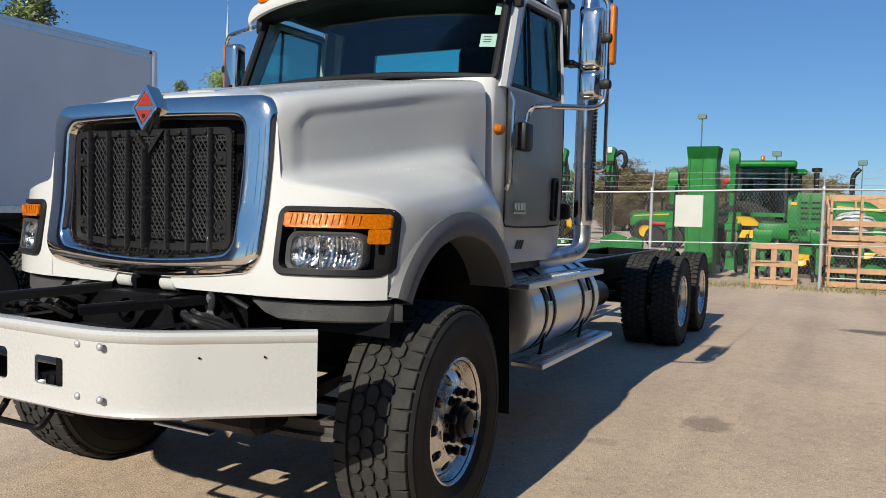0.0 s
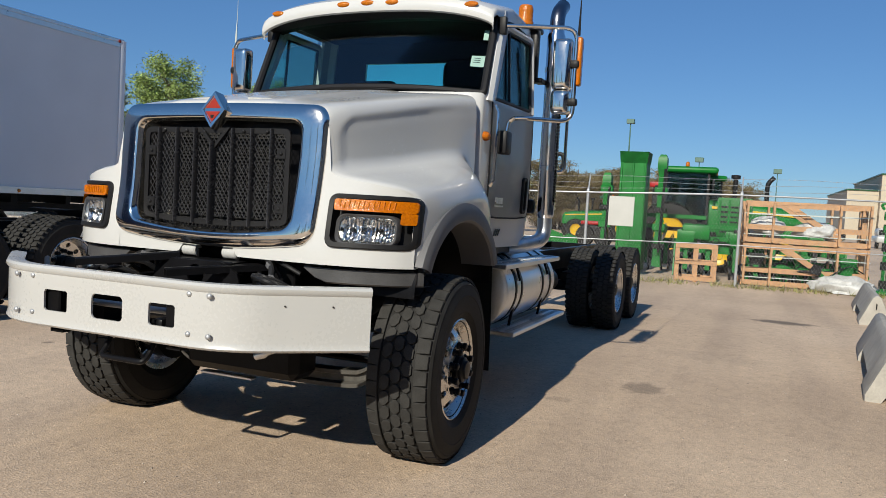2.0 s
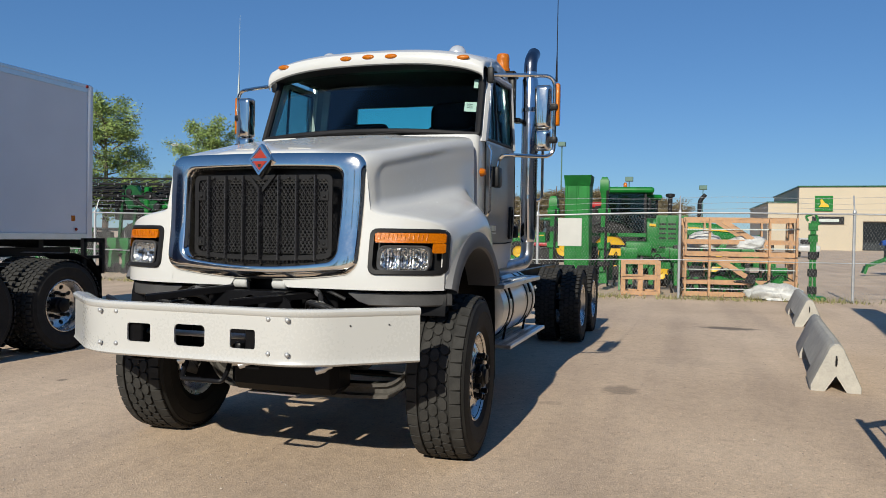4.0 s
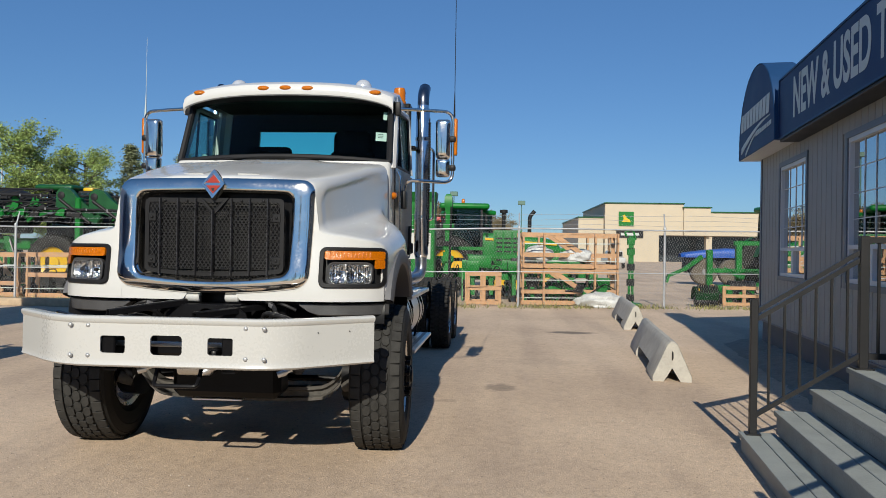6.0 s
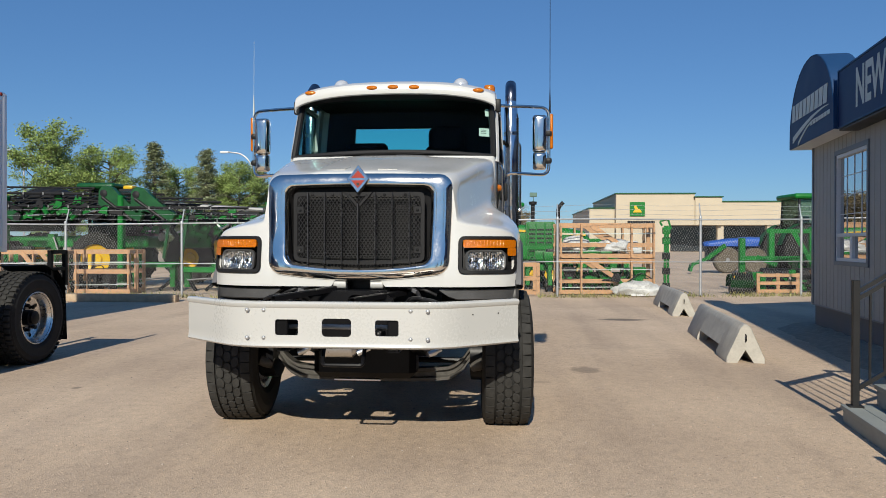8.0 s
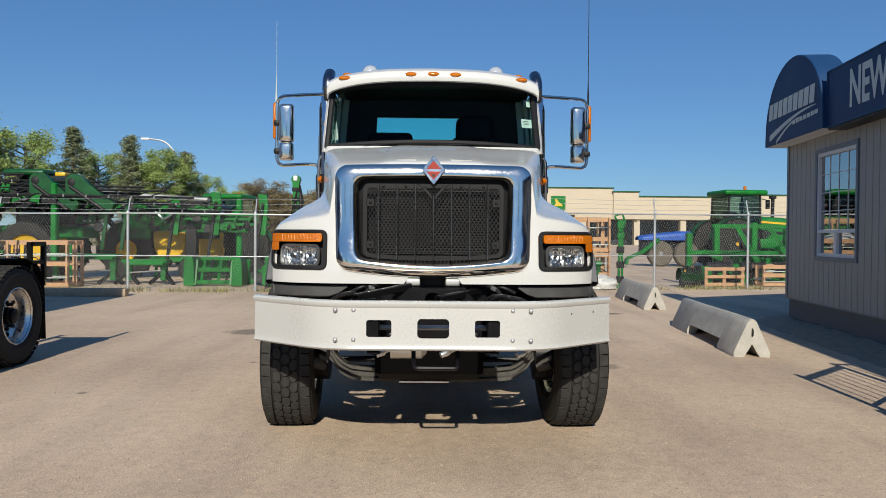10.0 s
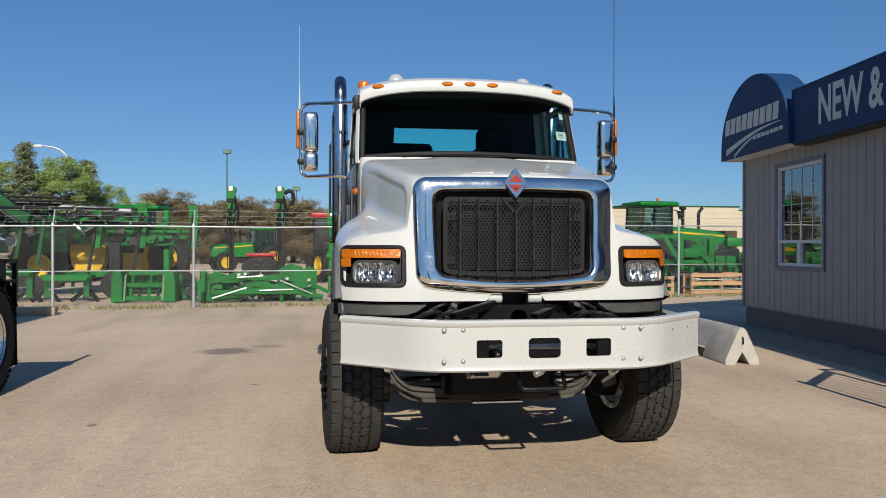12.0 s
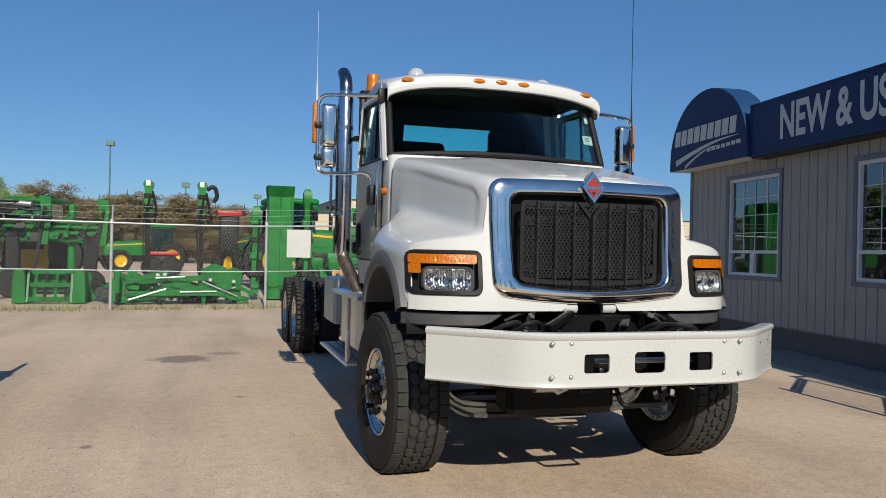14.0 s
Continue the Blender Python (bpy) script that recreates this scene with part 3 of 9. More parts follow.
def diamond_mesh(x0, x1, z0, z1, y, step, slope, w, out_v, out_f):
    span = (z1 - z0) / slope
    k = int((x1 - x0 + span) / step) + 1
    for sgn in (1, -1):
        for i in range(k):
            xa = x0 - span + i * step
            a, b = xa, xa + span
            za, zb = z0, z1
            if a < x0:
                za, a = z0 + (x0 - a) * slope, x0
            if b > x1:
                zb, b = z1 - (b - x1) * slope, x1
            if b - a < 0.003:
                continue
            if sgn < 0:
                wire((x0 + x1 - a, y, za), (x0 + x1 - b, y, zb), w, out_v, out_f)
            else:
                wire((a, y, za), (b, y, zb), w, out_v, out_f)


diamond_mesh(-0.475, 0.475, 1.385, 1.865, 0.874, 0.0285, 1.55, 0.0052, verts, faces)
diamond_mesh(-0.46, 0.46, 1.275, 1.365, 0.900, 0.0285, 1.55, 0.006, verts, faces)
me = bpy.data.meshes.new("woven_mesh")
me.from_pydata([tuple(v) for v in verts], [], faces)
me.materials.append(MESH_WIRE)
wm = new("woven_mesh", me)
wm.parent, wm.matrix_parent_inverse = screen, world_of(screen).inverted()
tagged(wm, kind="stuff")


def bolt(r, m):
    bm = bmesh.new()
    lathe(bm, [(r, 0), (r * 0.98, r * 0.25), (r * 0.75, r * 0.6), (r * 0.4, r * 0.78), (0.0005, r * 0.85)], m, 14)
    return bm


TO_FRONT = pose(0, 0, 0, 90, 0, 0)
gb = None
for x, z in ((-0.455, 1.75), (0.455, 1.75), (-0.455, 1.447), (0.455, 1.447), (-0.07, 1.862), (0.07, 1.862), (-0.067, 1.386), (0.067, 1.386), (-0.36, 1.868), (0.36, 1.868), (-0.2, 1.868), (0.2, 1.868)):
    if gb is None:
        gb = part("bolt", bolt(0.011, TO_FRONT), PLASTIC, screen)
        gb.matrix_basis = pose(x, 0.857, z)
    else:
        share("bolt", gb, pose(x, 0.857, z), screen)

# emblem: chrome diamond with a red inlay
bm = bmesh.new()


def diamond(hw, hh, y):
    return [Vector(p) for p in chaikin_closed([(hw, y, 0), (0, y, hh), (-hw, y, 0), (0, y, -hh)], 2, 0.12)]


def chaikin_closed(pts, n, k):
    out = []
    for i, p in enumerate(pts):
        a, b = Vector(pts[i - 1]), Vector(pts[(i + 1) % len(pts)])
        p = Vector(p)
        for t in (-1, -0.4, 0.4, 1):
            out.append(p + ((a - p) if t < 0 else (b - p)) * k * abs(t) * 0.5)
    return out


E0 = Vector((0, 0, 1.985))
LEAN = Matrix.Translation((0, 0.838, 1.985)) @ pose(0, 0, 0, -7, 0, 0) @ Matrix.Translation((0, -0.735, -1.985))
rings = [[LEAN @ (E0 + p) for p in diamond(hw, hh, y)] for hw, hh, y in ((0.086, 0.110, 0.80), (0.086, 0.110, 0.735), (0.082, 0.105, 0.728), (0.066, 0.084, 0.728), (0.064, 0.081, 0.734))]
loft(bm, rings, True, True)
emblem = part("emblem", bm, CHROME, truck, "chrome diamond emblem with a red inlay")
bm = bmesh.new()
slab(bm, [(0.051, 0.731, 1.995), (0.0, 0.731, 2.054), (-0.051, 0.731, 1.995)], (0, 0.006, 0))
slab(bm, [(0.051, 0.731, 1.975), (-0.051, 0.731, 1.975), (0.0, 0.731, 1.916)], (0, 0.006, 0))
bmesh.ops.transform(bm, matrix=LEAN, verts=bm.verts)
part("emblem_inlay", bm, RED, emblem, "red inlay")
bm = bmesh.new()
slab(bm, [(0.008, 0.729, 1.936), (-0.008, 0.729, 1.936), (-0.012, 0.729, 1.955), (0.012, 0.729, 1.955)], (0, 0.004, 0))
bmesh.ops.transform(bm, matrix=LEAN, verts=bm.verts)
part("emblem_mark", bm, PLASTIC, emblem)


# ---- headlamps ----
def lamp_patch(bm, sx, outline, off, depth):
    """A plate that follows the nose's curve; outline in (x, z)."""
    at = lambda x, z, d: (sx * x, nose_y(x, z) + d, z)
    ring = lambda k, d: [at(cx + (x - cx) * k, cz + (z - cz) * k, d) for x, z in outline]
    cx, cz = sum(p[0] for p in outline) / len(outline), sum(p[1] for p in outline) / len(outline)
    loft(bm, [ring(1.0, off + depth), ring(1.0, off + 0.006), ring(0.985, off)], True)
    n_in = 6
    loft(bm, [ring(0.985 * (1 - j / n_in) + 0.002, off) for j in range(n_in + 1)], True)


def rr_at(x0, x1, z0, z1, r, n=5):
    return [tuple(p) for p in resample([((x0 + x1) / 2 + a, (z0 + z1) / 2 + b) for a, b in rrect((x1 - x0) / 2, (z1 - z0) / 2, r, n)] + [((x0 + x1) / 2 + (x1 - x0) / 2, (z0 + z1) / 2 + (z1 - z0) / 2 - r)], 61)[:-1]]


for sx in (1, -1):
    bm = bmesh.new()
    out_o, out_i = rr_at(0.765, 1.210, 1.262, 1.552, 0.045), rr_at(0.795, 1.188, 1.292, 1.53, 0.03)
    rg = lambda pts, d: [(sx * x, nose_y(x, z) + d, z) for x, z in pts]
    loft(bm, [rg(out_o, 0.03), rg(out_o, -0.010), rg(rr_at(0.772, 1.205, 1.269, 1.546, 0.04), -0.018), rg(out_i, -0.016), rg(out_i, 0.065)], True)
    lamp = part("headlamp", bm, PLASTIC, truck, "headlamp in a black bezel under an amber turn signal")
    bm = bmesh.new()
    loft(bm, [rg(rr_at(0.79 + k, 1.19 - k, 1.288 + k, 1.535 - k, 0.03), 0.062) for k in (0.0, 0.04, 0.08, 0.118)], True)
    part("lamp_bowl", bm, PLASTIC, lamp)
    bm = bmesh.new()
    for x0, x1, z0, z1 in ((0.802, 1.203, 1.463, 1.525), (1.137, 1.203, 1.400, 1.4625)):
        lamp_patch(bm, sx, [tuple(p) for p in rr_at(x0, x1, z0, z1, 0.01)], -0.026, 0.04)
    part("turn_signal", bm, AMBER, lamp, "amber turn signal lens")
    # raised ring round the lens
    bm = bmesh.new()
    ro, rm, ri = rr_at(0.818, 1.128, 1.277, 1.447, 0.05), rr_at(0.824, 1.122, 1.283, 1.441, 0.047), rr_at(0.838, 1.111, 1.294, 1.431, 0.038)
    loft(bm, [rg(ro, 0.03), rg(ro, -0.006), rg(rm, -0.014), rg(ri, -0.004), rg(ri, 0.03)], True)
    part("lens_ring", bm, VALANCE, lamp, "dark grey ring round the lens")
    # fluted reflectors, a wide and a narrow one
    rnd = random.Random(11)
    for x0, x1, nx in ((0.838, 0.955, 14), (0.957, 1.112, 20)):
        bm = bmesh.new()
        nz = 14
        xc, zc = (x0 + x1) / 2, 1.3625
        grid = []
        for a in range(nx + 1):
            col = []
            for b in range(nz + 1):
                u, w = 2 * a / nx - 1, 2 * b / nz - 1
                rr = max(abs(u), abs(w))
                deep = 0.050 * (1 - 0.55 * u * u - 0.45 * w * w) + 0.0030 * (a % 2) + rnd.uniform(-0.0016, 0.0016)
                x, z = xc + (x1 - x0) / 2 * u, zc + 0.069 * w
                col.append(bm.verts.new((sx * x, nose_y(x, z) + 0.006 + deep * (rr < 1), z)))
            grid.append(col)
        for a in range(nx):
            for b in range(nz):
                bm.faces.new((grid[a][b], grid[a + 1][b], grid[a + 1][b + 1], grid[a][b + 1]))
        part("reflector", bm, REFLECTOR, lamp, "bright fluted reflector", flat=True)
        bm = bmesh.new()
        lathe(bm, [(0.013, 0.0), (0.013, 0.020), (0.009, 0.030), (0.0005, 0.032)], pose(sx * xc, nose_y(xc, zc) + 0.045, zc, 90, 0, 0), 12)
        part("bulb", bm, PLASTIC, lamp)
    bm = bmesh.new()
    lamp_patch(bm, sx, [tuple(p) for p in rr_at(0.836, 1.113, 1.292, 1.433, 0.038)], -0.006, 0.006)
    o = part("lens", bm, LENS, lamp, "clear lens")
    o.visible_shadow = False
    bm = bmesh.new()
    for j in range(12):
        x = 0.835 + j * 0.0245
        bar(bm, (sx * x, nose_y(x, 1.478) - 0.0255, 1.478), (sx * (x + 0.006), nose_y(x, 1.52) - 0.0255, 1.518), 0.007, 0.006)
    part("lens_rib", bm, AMBER, lamp)


# ---- front bumper ----
def bumper_mesh():
    bm = bmesh.new()
    plan = fillet([(-1.215, 0.56, 0), (-0.69, 0.115, 0), (0.69, 0.115, 0), (1.215, 0.56, 0)], 0.22, 10)
    s = [0.0]
    for a, b in zip(plan, plan[1:]):
        s.append(s[-1] + (b - a).length)
    mid = s[-1] / 2
    px, py = np.array([p.x for p in plan]), np.array([p.y for p in plan])
    cols = sorted(set([round(t - mid, 4) for t in s] + [-0.42, -0.262, -0.1, 0.1, 0.262, 0.42, -0.34, 0, 0.34]))
    rows = [(0.075, 1.096), (0.02, 1.104), (-0.004, 1.100), (-0.014, 1.088), (-0.012, 1.072), (0.0, 1.058), (0.0, 1.02), (0.0, 0.99), (0.0, 0.982), (0.0, 0.93), (0.0, 0.875), (0.0, 0.868), (0.0, 0.835), (-0.002, 0.815), (-0.008, 0.802), (0.0, 0.792), (0.02, 0.786), (0.075, 0.79)]
    grid = []
    for c in cols:
        x, y = np.interp(c + mid, s, px), np.interp(c + mid, s, py)
        x2, y2 = np.interp(c + mid + 0.01, s, px), np.interp(c + mid + 0.01, s, py)
        x1, y1 = np.interp(c + mid - 0.01, s, px), np.interp(c + mid - 0.01, s, py)
        nrm = Vector((-(y2 - y1), x2 - x1, 0)).normalized()
        grid.append([bm.verts.new((x + nrm.x * d, y + nrm.y * d, z)) for d, z in rows])
    for i in range(len(cols) - 1):
        for j in range(len(rows) - 1):
            c, z = (cols[i] + cols[i + 1]) / 2, (rows[j][1] + rows[j + 1][1]) / 2
            side = 0.262 < abs(c) < 0.42 and 0.875 < z < 0.982
            centre = abs(c) < 0.1 and 0.868 < z < 0.99
            if side or centre:
                continue
            bm.faces.new([grid[i][j], grid[i + 1][j], grid[i + 1][j + 1], grid[i][j + 1]])
    bmesh.ops.recalc_face_normals(bm, faces=bm.faces)
    bmesh.ops.solidify(bm, geom=bm.faces, thickness=0.012)
    # rounded corners of the cut-outs
    for x0, x1, z0, z1, r in ((-0.42, -0.262, 0.875, 0.982, 0.016), (0.262, 0.42, 0.875, 0.982, 0.016), (-0.1, 0.1, 0.868, 0.99, 0.026)):
        yf = float(np.interp((x0 + x1) / 2 + mid, s, py))
        for cx, sx in ((x0, 1), (x1, -1)):
            for cz, sz in ((z0, 1), (z1, -1)):
                arc = [(cx + sx * r * (1 - math.cos(radians(a))), yf + 0.001, cz + sz * r * (1 - math.sin(radians(a)))) for a in range(0, 91, 15)]
                slab(bm, [(cx, yf + 0.001, cz)] + arc, (0, 0.010, 0))
    return bm


bumper = part("bumper", bumper_mesh(), BUMPER_WHITE, truck, "white painted steel bumper with three cut-outs", angle=40)
first = None
for x in (-0.615, -0.50, 0.50, 0.615):
    for z in (1.044, 0.857):
        m = pose(x, 0.118, z)
        if first is None:
            first = part("bumper_bolt", bolt(0.0145, TO_FRONT), STEEL, bumper)
            first.matrix_basis = m
        else:
            share("bumper_bolt", first, m, bumper)
for sx in (1,):
    for t in (0.40, 0.72):
        bm = bmesh.new()
        lathe(bm, [(0.0042, 0.0), (0.0042, 0.004), (0.0005, 0.005)], pose(sx * (0.69 + t * 0.535), 0.115 + t * 0.45 - 0.001, 1.01, 90, 0, sx * 40), 8)
        part("bumper_plug", bm, BLACK, bumper)


# ---- cab ----
def cab_section(z):
    """Half outline of the cab's shell at a height: front corner and rear corner."""
    xw = curve_at(((1.2, 1.02), (1.6, 1.045), (2.2, 1.045), (2.6, 1.035), (3.0, 1.0)), z)
    yf = curve_at(((1.2, 2.44), (2.0, 2.44), (2.3, 2.46), (2.98, 2.76)), z)
    return xw, yf


CAB_FLARE = 0.05


def flare(y):
    """How much wider the cab stands at y than at its middle."""
    return CAB_FLARE * (min(max(y, 2.55), 3.62) - 3.1)


bm = bmesh.new()
for sx in (1, -1):
    rings = []
    for z in (1.22, 1.26, 1.5, 1.8, 2.1, 2.3, 2.345):
        xw, yf = cab_section(z)
        prof = chaikin([(0.0, yf - 0.05, z), (xw * 0.75, yf - 0.01, z), (xw - 0.02, yf + 0.03, z), (xw, yf + 0.12, z), (xw, 3.1, z), (xw, 3.60, z), (xw - 0.02, 3.68, z), (xw - 0.10, 3.705, z), (0, 3.72, z)], 2)
        rings.append([(sx * (p[0] + flare(p[1]) * p[0] / xw), p[1], p[2]) for p in prof])
    loft(bm, rings, False)
bmesh.ops.remove_doubles(bm, verts=bm.verts, dist=0.001)
cab = part("cab", bm, WHITE, truck, "white day cab with a dark tinted windscreen")

# pillars, roof, rear wall
for sx in (1, -1):
    bm = bmesh.new()
    pts = [(1.035, 2.57, 2.30), (1.034, 2.62, 2.45), (1.028, 2.70, 2.65), (1.016, 2.79, 2.86), (1.0, 2.86, 3.02)]
    rings = []
    for x, y, z in pts:
        rings.append([(sx * (x + dx), y + dy, z) for dx, dy in ((0.012, 0.035), (0.008, 0.10), (-0.03, 0.12), (-0.045, 0.05), (-0.035, -0.005), (-0.01, 0.0))])
    loft(bm, rings, True, True)
    part("front_pillar", bm, WHITE, cab)
    bm = bmesh.new()
    loft(bm, [[(sx * (xw + dx), y, z) for dx, y in ((0, 3.54), (0.0, 3.63), (-0.03, 3.695), (-0.10, 3.71), (-0.10, 3.66), (-0.04, 3.64), (-0.03, 3.54))] for z, xw in ((2.32, 1.044), (2.6, 1.034), (2.98, 1.0))], True, True)
    part("rear_pillar", bm, WHITE, cab)
bm = bmesh.new()
frame_slab(bm, [(-0.98, 3.695, 2.33), (0.98, 3.695, 2.33), (0.93, 3.695, 3.05), (-0.93, 3.695, 3.05)], [(-0.62, 3.695, 2.42), (0.62, 3.695, 2.42), (0.60, 3.695, 2.80), (-0.60, 3.695, 2.80)], (0, 0.025, 0))
part("rear_wall", bm, WHITE, cab)
bm = bmesh.new()
slab(bm, [(-0.62, 3.71, 2.42), (0.62, 3.71, 2.42), (0.60, 3.71, 2.80), (-0.60, 3.71, 2.80)], (0, 0.005, 0))
part("rear_window", bm, REAR_GLASS, cab, "tinted rear window").visible_shadow = False
bm = bmesh.new()
for sx in (1, -1):
    rings = []
    for y, zt, xw in ((2.585, 2.972, 0.99), (2.566, 2.980, 1.0), (2.558, 3.005, 1.0), (2.560, 3.04, 1.0), (2.575, 3.075, 1.0), (2.64, 3.11, 1.0), (2.80, 3.145, 1.0), (3.1, 3.165, 1.0), (3.55, 3.15, 0.99), (3.68, 3.12, 0.975), (3.72, 3.05, 0.955)):
        lo = 3.0 if y > 2.7 else 3.035 - 0.03 * (y - 2.5)
        prof = chaikin([(0, zt), (xw * 0.5, zt - 0.006), (xw * 0.85, zt - 0.025), (xw, zt - 0.055), (xw + 0.012, zt - 0.09), (xw + 0.006, min(lo, zt - 0.11))], 2)
        sag = lambda x: 0.055 * (abs(x) / 1.0) ** 3 if y < 2.9 else 0.02 * abs(x) ** 3
        rings.append([(sx * x, y + (0.07 * (abs(x)) ** 3 if y < 2.9 else 0), z - sag(x)) for x, z in prof])
    loft(bm, rings, False)
bmesh.ops.remove_doubles(bm, verts=bm.verts, dist=0.001)
roof = part("roof", bm, WHITE, cab, "white roof with a sun visor over the windscreen")
# the shade under the visor is put into this sheet's black colour
bm = bmesh.new()
loft(bm, [[(x, 2.585 + 0.07 * abs(x) ** 3 + d, 2.950 - 0.06 * abs(x) ** 3 + (0.03 if d == 0 else 0.0)) for x in np.linspace(-0.99, 0.99, 21)] for d in (0.0, 0.08, 0.22)], False)
part("visor_underside", bm, PLASTIC, roof, "sun visor underside, coloured black for its shade")
mk = None
for x, z in ((-0.84, 3.002), (-0.21, 3.036), (0, 3.040), (0.21, 3.036), (0.84, 3.002)):
    if mk is None:
        bm = bmesh.new()
        lathe(bm, [(1.0, 0.0), (0.95, 0.35), (0.7, 0.75), (0.35, 0.95), (0.001, 1.0)], Matrix.Diagonal((0.056, 0.022, 0.018, 1)), 16)
        mk = part("marker_lamp", bm, AMBER, roof, "amber roof marker lamp")
        mk.matrix_basis = pose(x, 2.562 + 0.07 * abs(x) ** 3, z, 82, 0, 0)
    else:
        share("marker_lamp", mk, pose(x, 2.562 + 0.07 * abs(x) ** 3, z, 82, 0, 0), roof)
for sx in (1, -1):
    bm = bmesh.new()
    lathe(bm, [(0.085, 0), (0.085, 0.03), (0.078, 0.065), (0.055, 0.095), (0.025, 0.11), (0.001, 0.113)], pose(sx * 0.635, 3.12, 3.125), 20)
    part("roof_dome", bm, DOME, roof, "pale silvery domed roof lamp")

# windscreen with its black gasket
def ws(u, w):
    """u across -1..1, w up 0..1"""
    hw = 1.008 - 0.026 * w
    return Vector((u * hw, 2.475 + 0.275 * w + 0.08 * abs(u) ** 2.4, 2.325 + 0.665 * w + 0.045 * (1 - w) * (1 - u * u)))


bm = bmesh.new()
loft(bm, [[ws(-1 + 2 * i / 24, j / 8) for i in range(25)] for j in range(9)], False)
part("windscreen", bm, WINDSHIELD, cab, "tinted windscreen").visible_shadow = False
bm = bmesh.new()
edge = [(-1 + 2 * i / 20, 0.0) for i in range(21)] + [(1.0, i / 10) for i in range(1, 11)] + [(1 - 2 * i / 20, 1.0) for i in range(1, 21)] + [(-1.0, 1 - i / 10) for i in range(1, 10)]
pts = [ws(u * 0.985, 0.02 + 0.96 * w) + Vector((0, -0.004, 0)) for u, w in edge]
tube(bm, fillet(pts + [pts[0]], 0.03, 3), 0.030, 8)
part("gasket", bm, PLASTIC, cab, "black rubber windscreen gasket")
bm = bmesh.new()
loft(bm, [[ws(-0.97 + 1.94 * i / 20, w) + Vector((0, 0.012, 0)) for i in range(21)] for w in (0.94, 0.985)], False)
part("shade_band", bm, INTERIOR, cab)
for sx, a, b in ((-1, -0.72, -0.15), (1, 0.05, 0.62)):
    bm = bmesh.new()
    tube(bm, [ws(a, 0.0) + Vector((0, -0.04, -0.02)), ws((a + b) / 2, 0.015) + Vector((0, -0.035, -0.005)), ws(b, 0.015) + Vector((0, -0.02, 0))], 0.008, 6)
    tube(bm, [ws(a + 0.1, 0.01) + Vector((0, -0.02, 0.0)), ws(b + 0.1, 0.03) + Vector((0, -0.012, 0))], 0.006, 6)
    part("wiper", bm, PLASTIC, cab, "black wiper")
for u, w, du, dw in ((0.93, 0.72, 0.018, 0.06), (0.90, 0.40, 0.05, 0.065)):
    bm = bmesh.new()
    p = [ws(u + a * du, w + b * dw) + Vector((0, 0.006, 0)) for a, b in ((-1, -1), (1, -1), (1, 1), (-1, 1))]
    slab(bm, p, (0, 0.002, 0))
    sticker = part("sticker", bm, PAPER, cab, "white paper sticker inside the windscreen")
bm = bmesh.new()
for k in range(3):
    p = [ws(0.87 + a * 0.05, 0.385 + 0.025 * k + b * 0.004) + Vector((0, 0.003, 0)) for a, b in ((0, -1), (1, -1), (1, 1), (0, 1))]
    slab(bm, p, (0, 0.001, 0))
part("print", bm, INK, sticker)


# doors
def side_x(z):
    return cab_section(z)[0]


